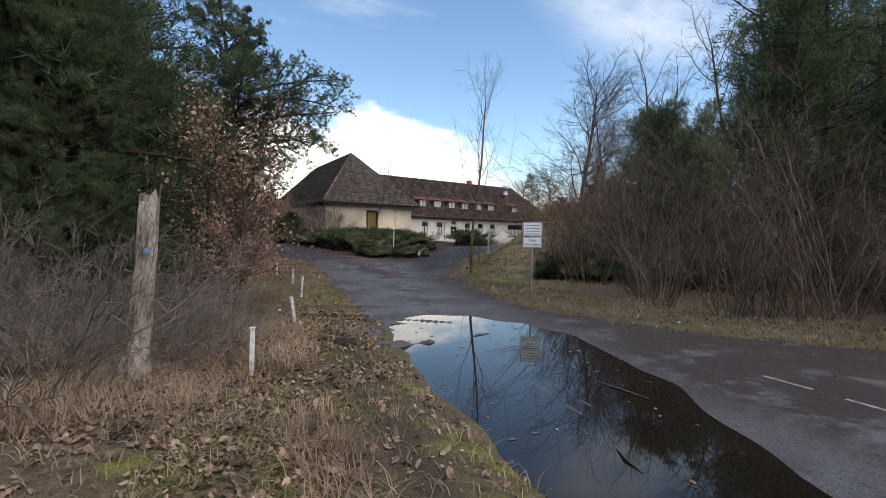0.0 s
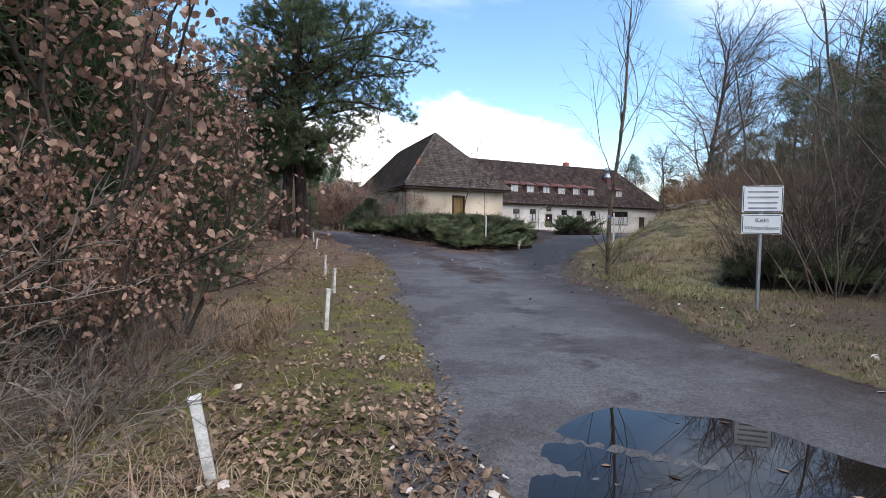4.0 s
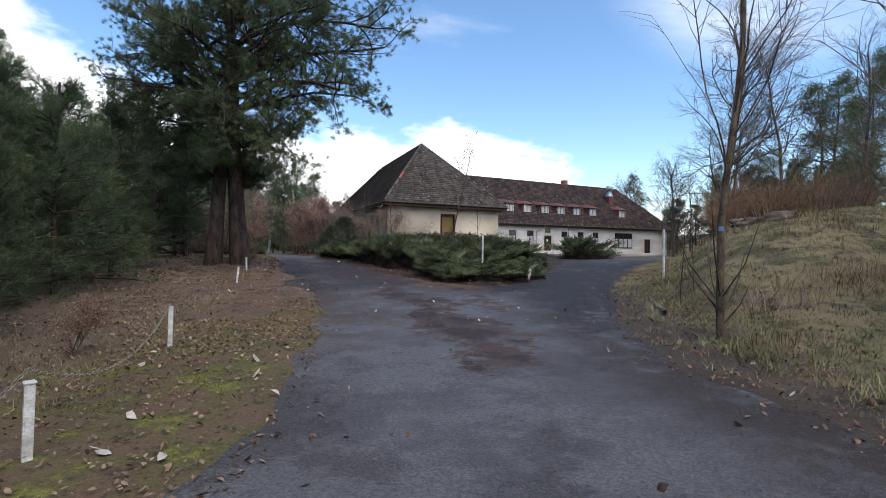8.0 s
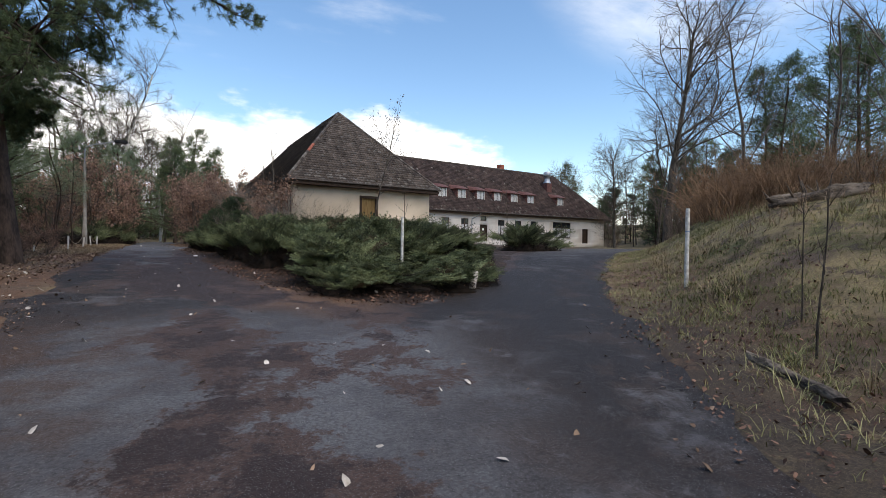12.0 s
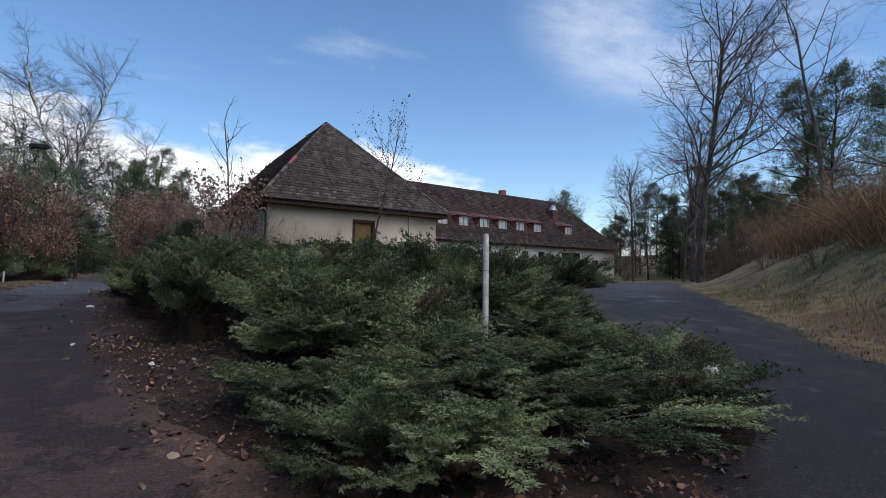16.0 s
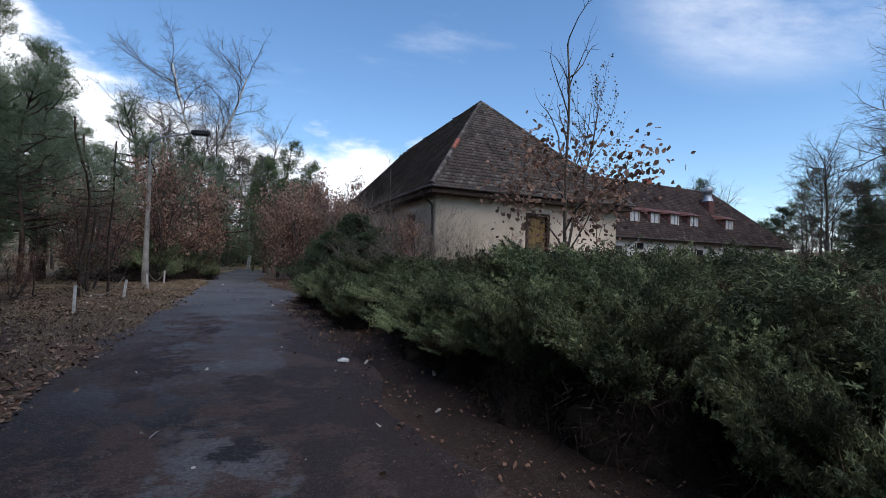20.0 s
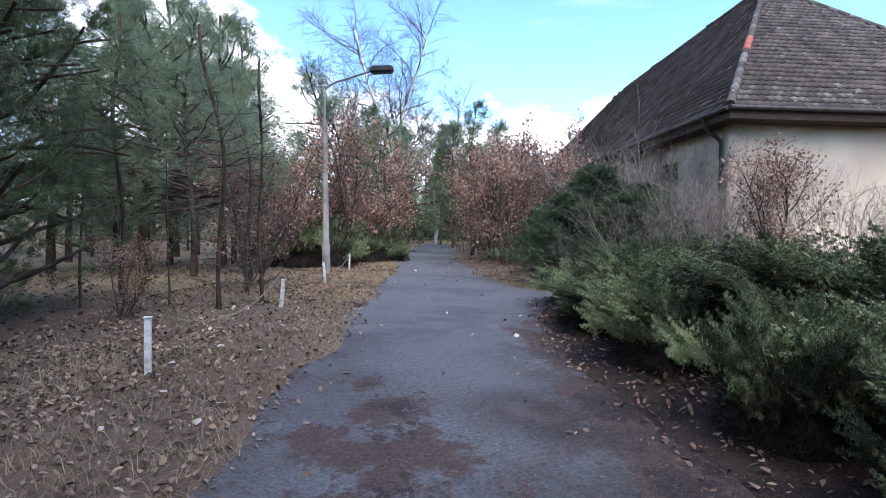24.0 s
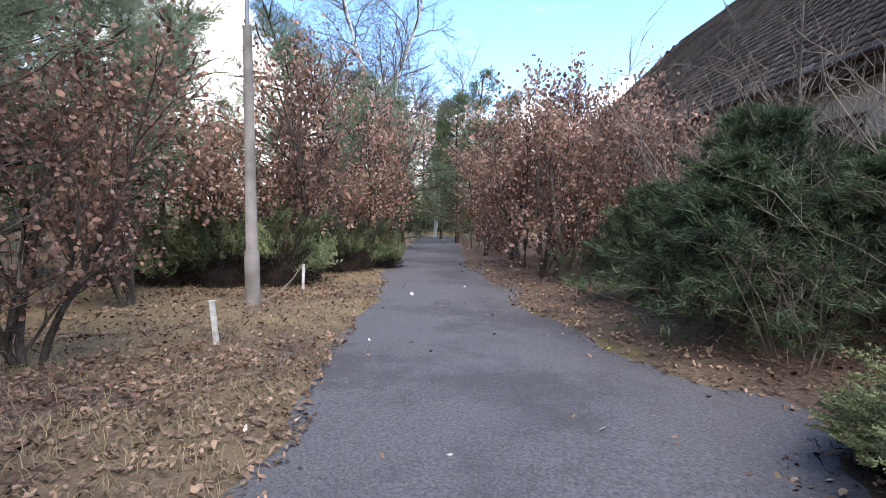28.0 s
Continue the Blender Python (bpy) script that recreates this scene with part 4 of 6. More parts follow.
def dormer(u0, v=12.75):
    d = empty("dormer")
    d.parent = house
    tagged(d, "small roof dormer with faded red cheeks and white window")
    w = 1.12
    lo, hi = 5.9, 7.2
    g = Geo()
    for a, b in ((u0 - 0.12, u0), (u0 + w, u0 + w + 0.12)):
        g.box((a, v, lo - 0.1), (b, v + 1.4, hi))
    g.box((u0, v, lo - 0.2), (u0 + w, v + 0.2, lo))
    g.box((u0 - 0.12, v + 0.3, lo), (u0 + w + 0.12, v + 0.34, hi))
    part("cheeks", g, M_red_paint, d)
    r = Geo()
    x0, x1 = u0 - 0.32, u0 + w + 0.32
    r.add([(x0, v - 0.2, hi), (x1, v - 0.2, hi), (x1 - 0.35, v + 0.5, hi + 0.34), (x0 + 0.35, v + 0.5, hi + 0.34), (x1 - 0.1, v + 1.9, hi + 0.62), (x0 + 0.1, v + 1.9, hi + 0.62), (x0, v + 1.3, hi), (x1, v + 1.3, hi)],
          [(0, 1, 2, 3), (3, 2, 4, 5), (0, 3, 5, 6), (1, 7, 4, 2)])
    r.add([(x0, v - 0.2, hi - 0.07), (x1, v - 0.2, hi - 0.07), (x1, v - 0.2, hi), (x0, v - 0.2, hi), (x1, v + 1.3, hi - 0.07), (x1, v + 1.3, hi), (x0, v + 1.3, hi - 0.07), (x0, v + 1.3, hi)],
          [(0, 1, 2, 3), (1, 4, 5, 2), (6, 0, 3, 7), (0, 6, 4, 1)])
    part("dormer_roof", r, M_red_paint, d, "faded red dormer roof")
    for a, b, c, e2 in ((u0, u0 + 0.09, lo, hi), (u0 + w - 0.09, u0 + w, lo, hi), (u0 + 0.09, u0 + w - 0.09, hi - 0.09, hi), (u0 + 0.09, u0 + w - 0.09, lo, lo + 0.09), (u0 + w / 2 - 0.04, u0 + w / 2 + 0.04, lo + 0.09, hi - 0.09)):
        boxed("window_frame", (a, v - 0.03, c), (b, v + 0.06, e2), M_white_paint, d, bevel=0.006)
    for a in (u0 + 0.09, u0 + w / 2 + 0.04):
        boxed("pane", (a, v + 0.02, lo + 0.09), (a + w / 2 - 0.13, v + 0.03, hi - 0.09), M_glass, d)
        boxed("curtain", (a + 0.05, v + 0.005, lo + 0.09), (a + w / 2 - 0.2, v + 0.016, hi - 0.12), M_curtain, d)


for u0 in (20.3, 22.95, 25.7, 28.3, 31.0, 33.8, 39.3):
    dormer(u0)

chimney = empty("roof_vent")
chimney.parent = house
tagged(chimney, "zinc roof vent on a red base")
boxed("base", (39.2, 14.5, 7.7), (40.1, 15.4, 9.25), M_red_paint, chimney, bevel=0.02)
g = Geo()
g.tube([(39.65, 14.95, 9.25), (39.65, 14.95, 9.35), (39.65, 14.95, 9.75), (39.65, 14.95, 10.1), (39.65, 14.95, 10.15), (39.65, 14.95, 10.6), (39.65, 14.95, 10.8)], [0.55, 0.5, 0.36, 0.36, 0.5, 0.5, 0.3], 14)
part("cowl", g, M_zinc, chimney, "zinc cowl")
boxed("stack", (33.6, 17.6, 9.8), (34.3, 18.3, 11.5), M_tile_red, house, "brick chimney stack", bevel=0.02)


# ---- trees and shrubs ----
def unit(v):
    return v / (np.linalg.norm(v) + 1e-9)


def branch(g, rng, start, way, length, radius, depth, spec, tips, mat=0, crown=None, low=0.25, thin=0.5):
    """A limb with its twigs. spec: per depth (segments, wander, pull up, children, child length, child angle, sides)."""
    seg, wander, pull, kids, klen, kang, sides = spec[depth]
    pts, p, d = [start], np.array(start, float), unit(np.array(way, float))
    for k in range(seg):
        d = unit(d + rng.normal(0, wander, 3) + np.array([0, 0, pull]))
        p = p + d * length / seg
        pts.append(p)
    radii = np.linspace(radius, radius * (0.35 if depth + 1 < len(spec) else 0.25), seg + 1)
    (crown if crown is not None and depth else g).tube(pts, radii, sides, mat)
    if depth + 1 < len(spec):
        for c in range(kids):
            f = rng.uniform(low, 1.0) if c else 1.0
            x = f * seg
            i = min(int(x), seg - 1)
            q = pts[i] + (pts[i + 1] - pts[i]) * (x - i)
            axis = unit(np.array(pts[i + 1]) - np.array(pts[i]))
            side = unit(np.cross(axis, rng.normal(0, 1, 3)))
            ang = radians(kang) * rng.uniform(0.6, 1.25) * (0.5 if f == 1.0 else 1.0)
            branch(g, rng, q, axis * math.cos(ang) + side * math.sin(ang), length * klen * rng.uniform(0.7, 1.2) * (1.15 - 0.55 * f), max(radius * thin * (1 - 0.4 * f), 0.004), depth + 1, spec, tips, mat, crown)
    else:
        tips.append((pts[-1], d))
        tips.append((pts[len(pts) // 2], d))
        if depth > 1:
            tips.append(((pts[0] + pts[1]) / 2, d))


def needles(g, rng, points, ways, count, length, width, spread=0.9, mat=0):
    """Tufts of slim three-cornered blades round each point."""
    points, ways = np.repeat(np.asarray(points), count, 0), np.repeat(np.asarray(ways), count, 0)
    n = len(points)
    d = ways + rng.normal(0, spread, (n, 3))
    d /= np.linalg.norm(d, axis=1)[:, None] + 1e-9
    side = np.cross(d, rng.normal(0, 1, (n, 3)))
    side /= np.linalg.norm(side, axis=1)[:, None] + 1e-9
    L = length * rng.uniform(0.6, 1.25, (n, 1))
    W = width * rng.uniform(0.7, 1.3, (n, 1))
    base = points + rng.normal(0, length * 0.22, (n, 3))
    v = np.stack([base - side * W, base + side * W, base + d * L], 1).reshape(-1, 3)
    g.add(v, np.arange(3 * n).reshape(-1, 3), mat)


def leaves(g, rng, points, count, size, spread, mat=0, droop=0.4):
    """Folded four-cornered leaves scattered round the points."""
    points = np.repeat(np.asarray(points), count, 0)
    n = len(points)
    c = points + rng.normal(0, spread, (n, 3))
    d = rng.normal(0, 1, (n, 3)) - np.array([0, 0, droop])
    d /= np.linalg.norm(d, axis=1)[:, None]
    s = np.cross(d, rng.normal(0, 1, (n, 3)))
    s /= np.linalg.norm(s, axis=1)[:, None] + 1e-9
    up = np.cross(s, d)
    L = size * rng.uniform(0.6, 1.3, (n, 1))
    q = rng.uniform(0.2, 0.36, (4, n, 1)) * L
    fold = up * L * rng.uniform(0.02, 0.2, (n, 1))
    v = np.stack([c - d * L * 0.5, c - d * L * 0.2 + s * q[0] + fold, c + d * L * 0.2 + s * q[1] + fold, c + d * L * 0.5, c + d * L * 0.2 - s * q[2] + fold, c - d * L * 0.2 - s * q[3] + fold], 1).reshape(-1, 3)
    i = np.arange(n)[:, None] * 6
    g.add(v, np.concatenate([i + [0, 1, 5], i + [1, 2, 4], i + [1, 4, 5], i + [2, 3, 4]], 0), mat)


def pine(seed, height, crown_from, limb, tufts=9, blade=0.34, trunk_r=0.2, label="", needle=None, lean=0.0, bend=0.3, twigs=7, wide=0.05, fine=0.0, reach=(-1.0, 1.0), tier=(0.35, 0.75), limbs=(2, 5), limb_r=1.0, extra=()):
    """Scots pine: bent trunk, tiers of limbs, needle tufts on the twigs."""
    rng = np.random.RandomState(seed)
    tree = empty("pine_tree", label=label, category="tree")
    g, sink, tips = Geo(), Geo(), []
    n = 9
    pts = [np.array((bend * math.sin(k * 0.7 + seed) * k / n + lean * k / n, bend * math.cos(k * 0.9 + seed) * k / n, height * k / n)) for k in range(n + 1)]
    pts[0][2] = -0.3
    g.tube(pts, np.linspace(trunk_r, 0.03, n + 1) * np.array([1.25] + [1] * n), 9)
    spec = [(5, 0.16, 0.03, twigs, 0.45, 48, 5), (3, 0.22, 0.05, 0, 0, 0, 3)]
    if fine:
        spec = [(6, 0.14, fine, twigs, 0.42, 50, 6), (4, 0.2, 0.02, 5, 0.5, 45, 3), (2, 0.22, 0.05, 0, 0, 0, 3)]
    z = crown_from * height
    while z < height - 0.4:
        f = (z - crown_from * height) / (height * (1 - crown_from))
        i = min(int(z / height * n), n - 1)
        p = pts[i] + (pts[i + 1] - pts[i]) * (z / height * n - i)
        for k in range(rng.randint(*limbs)):
            a = rng.uniform(0, 6.28)
            L = limb * (1.0 - 0.75 * f ** 1.4) * rng.uniform(0.55, 1.15)
            L *= reach[1] + (1 - reach[1]) * float(smooth01(reach[0] - 2.8, reach[0], z))
            branch(g, rng, p, (math.cos(a), math.sin(a), 0.15 + 0.5 * f), L, (0.018 + 0.016 * L) * limb_r, 0, spec, tips, crown=None if fine else sink)
        z += rng.uniform(*tier) * height / 14
    for z, a, L in extra:
        i = min(int(z / height * n), n - 1)
        branch(g, rng, pts[i] + (pts[i + 1] - pts[i]) * (z / height * n - i), (math.cos(a), math.sin(a), 0.12), L, 0.02 + 0.013 * L, 0, [(*spec[0][:3], 15, *spec[0][4:]), (*spec[1][:3], 7, *spec[1][4:]), *spec[2:]], tips)
    part("trunk", g, M_bark_pine, tree, smooth=True)
    c = Geo()
    P, D = np.array([t[0] for t in tips]), np.array([t[1] for t in tips])
    for k in range(1 if fine else 3):
        needles(c, rng, P + rng.normal(0, blade * 0.55, P.shape), D + np.array([0, 0, 0.35]), tufts, blade, blade * wide)
    part("crown", c, needle or M_needle, tree)
    return tree


def bare_tree(seed, height, trunk_r, spread=1.0, label="", bark=None, stems=1, twig=None, depth=3, kids=(7, 6, 5), fork=0.35, low=0.25, thin=0.5, ang=38, pull=0.06, wander=0.13):
    rng = np.random.RandomState(seed)
    tree = empty("bare_tree", label=label, category="tree")
    g, tw, tips = Geo(), Geo(), []
    spec = [(8, 0.05 if stems == 1 else 0.09, 0.06, kids[0], 0.55 * spread, ang, 8), (7, wander, pull, kids[1], 0.5, ang + 4, 5), (4, 0.16, pull / 2, kids[2], 0.5, ang + 4, 3), (3, 0.2, -0.03, 0, 0, 0, 3)][: depth + 1]
    spec[-1] = (*spec[-1][:3], 0, 0, 0, 3)
    for k in range(stems):
        a = rng.uniform(0, 6.28)
        t = 0.0 if stems == 1 else rng.uniform(0.1, fork)
        branch(g, rng, np.array((0.1 * math.cos(a) * (stems > 1), 0.1 * math.sin(a) * (stems > 1), -0.2)), (math.cos(a) * t, math.sin(a) * t, 1.0), height * rng.uniform(0.85, 1.0), trunk_r, 0, spec, tips, crown=tw, low=low, thin=thin)
    part("trunk", g, bark or M_bark, tree, smooth=True)
    part("crown", tw, twig or M_bark, tree)
    return tree, tips, rng


def thicket(seed, height, label, mat, stems=13, kids=5, pull=0.03, out=0.45, thick=0.019):
    rng = np.random.RandomState(seed)
    b = empty("bare_shrub", label=label, category="shrub")
    g, tw, tips = Geo(), Geo(), []
    spec = [(5, 0.12, pull, kids, 0.55, 35, 3), (3, 0.18, 0.02, kids - 1, 0.55, 40, 3), (2, 0.22, 0.0, 0, 0, 0, 3)]
    for k in range(stems):
        a = rng.uniform(0, 6.28)
        r = rng.uniform(0, 0.5)
        branch(g, rng, np.array((r * math.cos(a), r * math.sin(a), -0.1)), (math.cos(a) * out, math.sin(a) * out, 1), height * rng.uniform(0.5, 1.0), thick, 0, spec, tips, crown=tw)
    part("growth", g, mat, b)
    tagged(part("brushwood", tw, mat, b), kind="stuff")
    return b, tips, rng


def brown_oak(seed, height, label, stems=1, leaf=0.1, per=5):
    tree, tips, rng = bare_tree(seed, height, 0.02 + 0.008 * height, 0.85, label, M_bark, stems, depth=2, kids=(14, 7, 0), fork=0.5, low=0.06)
    tree.name = "young_oak"
    c = Geo()
    leaves(c, rng, [t[0] for t in tips], per, leaf, 0.16)
    part("leaves", c, M_oak, tree, "dry red-brown leaves")
    return tree


def juniper(seed, radius, height, sprays, fine, label, blade=0.06, per=2, low=0.1):
    """Spreading juniper: a lumpy dome of arching feathery fronds over a dead brown inside, coloured near-black for the
    shade in its gaps.
    """
    rng = np.random.RandomState(seed)
    bush = empty("juniper", label=label, category="shrub")
    ph = rng.uniform(0, 6.28, 6)

    def shell(a, q):
        return 1 + 0.13 * math.sin(3 * a + ph[0]) + 0.1 * math.sin(5 * a + ph[1] + 3 * q) + 0.12 * math.sin(4 * q + ph[2] + 2 * a)

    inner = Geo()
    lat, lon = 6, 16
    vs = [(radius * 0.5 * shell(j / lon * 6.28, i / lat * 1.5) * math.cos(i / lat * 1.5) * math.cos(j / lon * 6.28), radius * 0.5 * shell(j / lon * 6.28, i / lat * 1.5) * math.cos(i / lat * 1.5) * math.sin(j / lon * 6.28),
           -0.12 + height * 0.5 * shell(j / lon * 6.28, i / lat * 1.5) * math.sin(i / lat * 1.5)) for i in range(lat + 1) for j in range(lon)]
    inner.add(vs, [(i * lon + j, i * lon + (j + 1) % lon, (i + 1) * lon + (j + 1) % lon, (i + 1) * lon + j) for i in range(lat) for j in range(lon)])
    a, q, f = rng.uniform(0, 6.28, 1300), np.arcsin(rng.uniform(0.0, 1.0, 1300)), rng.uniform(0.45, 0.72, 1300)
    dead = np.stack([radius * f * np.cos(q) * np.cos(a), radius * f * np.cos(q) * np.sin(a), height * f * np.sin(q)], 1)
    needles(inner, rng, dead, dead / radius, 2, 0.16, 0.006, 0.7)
    part("inside", inner, M_juniper_in, bush, "dead brown inside, near-black for shade")
    g, w = Geo(), Geo()
    P, D, T = [], [], []
    each = 22
    for bough in range(sprays // each):
        a, q = rng.uniform(0, 6.28), math.asin(rng.uniform(low, 1.0) ** 0.8)
        k = shell(a, q) * rng.uniform(0.66, 1.2)
        tip = np.array((radius * k * math.cos(q) * math.cos(a), radius * k * math.cos(q) * math.sin(a), height * k * math.sin(q)))
        root = np.array((tip[0] * 0.45, tip[1] * 0.45, max(0.05, tip[2] * 0.6)))
        mid = (root + tip) / 2 + np.array([0, 0, 0.1 * radius])
        w.tube([root, mid, tip], (0.014, 0.009, 0.003), 3)
        fan = rng.uniform(0.2, 0.31) * radius
        shade = 1.5 if rng.rand() < 0.045 else rng.uniform(0.0, 0.8)
        for s in range(each):
            f = rng.uniform(0.25, 1.0)
            on = (1 - f) ** 2 * root + 2 * f * (1 - f) * mid + f * f * tip
            side = rng.uniform(-1, 1)
            turn = a + side * 0.75 + rng.normal(0, 0.15)
            out = np.array((math.cos(turn), math.sin(turn), 0))
            L = rng.uniform(0.24, 0.46) * radius / 1.2 * (1.1 - 0.3 * abs(side))
            p0 = on + np.array((-math.sin(a), math.cos(a), 0)) * side * fan * (1.15 - f) + np.array([0, 0, -0.06 * side * side + rng.normal(0, 0.025)]) - out * L * 0.3
            t = np.linspace(0, 1, fine)
            lift = rng.uniform(0.25, 0.95) + 0.25 * math.sin(q)
            curve = p0 + np.outer(t, out) * L + np.stack([0 * t, 0 * t, (lift * t - 0.2 * t * t) * L], 1)
            dirs = np.gradient(curve, axis=0)
            dirs /= np.linalg.norm(dirs, axis=1)[:, None]
            flat = np.cross(out, (rng.normal(0, 0.55), rng.normal(0, 0.55), 1))
            flat /= np.linalg.norm(flat)
            wide = L * 0.19 * np.minimum(1.0, 1.6 * (1.02 - t)) * rng.uniform(0.8, 1.2)
            for o in (-1.0, -0.5, 0.0, 0.5, 1.0):
                P.append(curve + flat * (o * wide)[:, None] + dirs * np.abs(o * wide)[:, None] * 0.7 + np.array([0, 0, -0.12 * abs(o) * L * 0.3]))
                D.append(dirs * 0.9 + flat * o * 0.75 + np.array([0, 0, 0.2]))
            T.append(np.full(5 * fine, shade + rng.uniform(-0.25, 0.35)))
    needles(g, rng, np.concatenate(P), np.concatenate(D), per, blade, blade * 0.17, 0.75)
    foliage = part("foliage", g, M_juniper, bush)
    layer(foliage.data, "tone", np.repeat(np.concatenate(T), 3 * per))
    tagged(part("wood", w, M_twig, bush), kind="stuff")
    return bush


def conifer_bush(seed, radius, height, label, mat):
    """Dense dark young conifer."""
    rng = np.random.RandomState(seed)
    b = empty("conifer", label=label, category="tree")
    g, tips = Geo(), []
    g.tube([(0, 0, -0.2), (0.05, 0, height * 0.5), (0, 0.03, height)], [0.07, 0.045, 0.01], 6)
    spec = [(4, 0.12, 0.06, 7, 0.5, 45, 3), (2, 0.2, 0.05, 0, 0, 0, 3)]
    z = 0.04 * height
    while z < height * 0.97:
        f = z / height
        for k in range(7):
            a = rng.uniform(0, 6.28)
            branch(g, rng, np.array((0, 0, z)), (math.cos(a), math.sin(a), 0.25), radius * (1.08 - f) * rng.uniform(0.7, 1.15), 0.012, 0, spec, tips)
        z += height * 0.055
    part("trunk", g, M_bark, b)
    c = Geo()
    P, D = np.array([t[0] for t in tips]), np.array([t[1] for t in tips])
    needles(c, rng, P, D + np.array([0, 0, 0.2]), 24, 0.13, 0.007, 0.75)
    part("foliage", c, mat, b)
    return b


def zat(x, y):
    return float(land_height(np.array([x]), np.array([y]))[0])


def put(thing, x, y, scale=1.0, turn=None, first=False, group="", dz=0.0, tall=1.0):
    m = pose(x, y, zat(x, y) + dz, 0, 0, random.uniform(0, 360) if turn is None else turn) @ Matrix.Diagonal((scale, scale, scale * tall, 1))
    if first:
        thing.matrix_basis = m
        ob = thing
    else:
        sc = thing.scale[:]
        thing.scale = (1, 1, 1)
        ob = copy_thing(thing, m)
        thing.scale = sc
    if group:
        ob["group"] = group
    return ob


def scatter(kinds, places, group):
    """Places (x, y, scale) taken by the kinds in turn: the first of each kind stands itself, the rest are copies."""
    seen = set()
    for k, (x, y, sc, *tall) in enumerate(places):
        t = kinds[k % len(kinds)]
        put(t, x, y, sc, tall=tall[0] if tall else 1.0, first=k % len(kinds) not in seen, group=group)
        seen.add(k % len(kinds))


# big pine by the left drive
big = pine(5, 17.0, 0.24, 5.4, 40, 0.15, 0.36, "tall old pine with a dark leaning trunk", bend=0.25, twigs=10, wide=0.04, fine=-0.03, reach=(7.4, 0.35), tier=(0.55, 0.95), limbs=(2, 5), lean=-1.2, extra=((6.8, -1.2, 6.6), (7.6, -1.0, 6.4), (5.6, -1.45, 5.0), (8.8, -1.25, 6.4), (6.2, -0.95, 5.2), (9.8, -1.0, 6.0), (8.0, 1.4, 5.5), (9.2, 1.9, 5.2)))
put(big, 0.1, 36.6, turn=30, first=True)
put(big, -0.95, 36.4, 0.88, turn=200)

tall_pines = [pine(11, 17, 0.38, 3.6, 6, 0.42, 0.22, "tall forest pine with a high crown", twigs=5, wide=0.045), pine(12, 15, 0.22, 3.4, 6, 0.42, 0.2, "tall forest pine with a high crown", twigs=5, wide=0.045), pine(13, 13, 0.12, 3.4, 6, 0.42, 0.2, "forest pine with low spreading limbs", twigs=5, wide=0.045)]
young_pines = [pine(21, 7.5, 0.08, 2.3, 9, 0.22, 0.1, "young pine with dense dark boughs", M_needle_dark, bend=0.1, wide=0.04), pine(22, 6.0, 0.06, 2.1, 9, 0.22, 0.09, "young pine with dense boughs", bend=0.1, wide=0.04)]
open_pines = [pine(23, 8.0, 0.26, 2.4, 10, 0.15, 0.1, "young pine with airy light boughs", M_needle_light, bend=0.35, twigs=10, wide=0.035), pine(24, 7.0, 0.24, 2.1, 10, 0.15, 0.09, "slim young pine with airy boughs", M_needle_light, bend=0.4, twigs=10, wide=0.035)]
near_pine = pine(26, 7.6, 0.04, 2.4, 24, 0.12, 0.09, "young pine with soft dense boughs near the verge", M_needle, bend=0.15, twigs=11, wide=0.03, tier=(0.3, 0.55), limbs=(4, 7))
rng = random.Random(4)
spots = [(-3.0, 13.8, 1.35), (-1.9, 16.2, 1.1), (-3.2, 17.4, 1.5), (-4.5, 16, 1.1), (-3.6, 22, 0.65), (-3.2, 27, 0.72), (-5.2, 31, 0.8), (-7, 19, 1.3), (-8.5, 25, 0.8), (-6, 36, 0.85), (-4.4, 12.5, 1.0), (-8, 13, 1.3), (-9, 32, 1.0), (-7, 8.5, 1.2), (-10.5, 10, 1.4), (-3.8, 19.2, 0.8), (-3.4, 24.5, 0.7), (-4, 29, 0.75), (-5.5, 26, 0.75), (-6, 21, 0.8), (-2.7, 23.2, 0.62), (-2.6, 25.6, 0.62), (-2.5, 28.2, 0.66), (-2.6, 30.2, 0.7), (-2.9, 32.2, 0.7), (-4.4, 33.4, 0.8), (-4.6, 24, 0.75), (-3.4, 34.4, 0.6), (-5.8, 29, 0.8)]
scatter(young_pines, spots, "young pines of the wood edge")
scatter([near_pine], [(-2.3, 12.7, 0.8), (-1.6, 17.2, 0.72), (-1.0, 20.2, 0.6), (-2.6, 15.2, 0.95), (-2.7, 21.8, 0.72), (-3.0, 18.8, 0.9), (-1.7, 22.6, 0.55)], "young pines near the verge")
spots = [(-8.6, 53.5, 1.15), (-10, 50, 1.1), (-7.4, 55.5, 1.05), (-10.2, 56.5, 1.2), (-11.5, 53.0, 1.2), (-12.5, 49.5, 1.2), (-12, 56, 1.2), (-8.5, 58, 1.15), (-5.6, 61.5, 0.9), (-4.9, 67, 1.1), (-14, 47, 1.2), (-11, 62, 1.3), (-7.5, 64, 1.2), (-9.2, 54, 1.2), (-13, 52, 1.3), (-16, 58, 1.4), (-6.4, 52.5, 0.9),  (-12, 42, 1.2), (-16, 42, 1.3), (-15, 65, 1.3), (-4.2, 71, 1.0), (0.2, 74, 1.0), (-19, 51, 1.4)]
edge_pine = pine(25, 8.2, 0.05, 2.6, 23, 0.12, 0.1, "dense dark pine beside the drive", M_needle, bend=0.2, twigs=10, wide=0.035, tier=(0.45, 0.8), limbs=(3, 6))
stem_pine = pine(27, 5.8, 0.5, 1.25, 6, 0.085, 0.045, "slim young pine with bare lower stem", M_needle_light, bend=0.3, twigs=10, wide=0.035, limbs=(3, 5), limb_r=0.35)
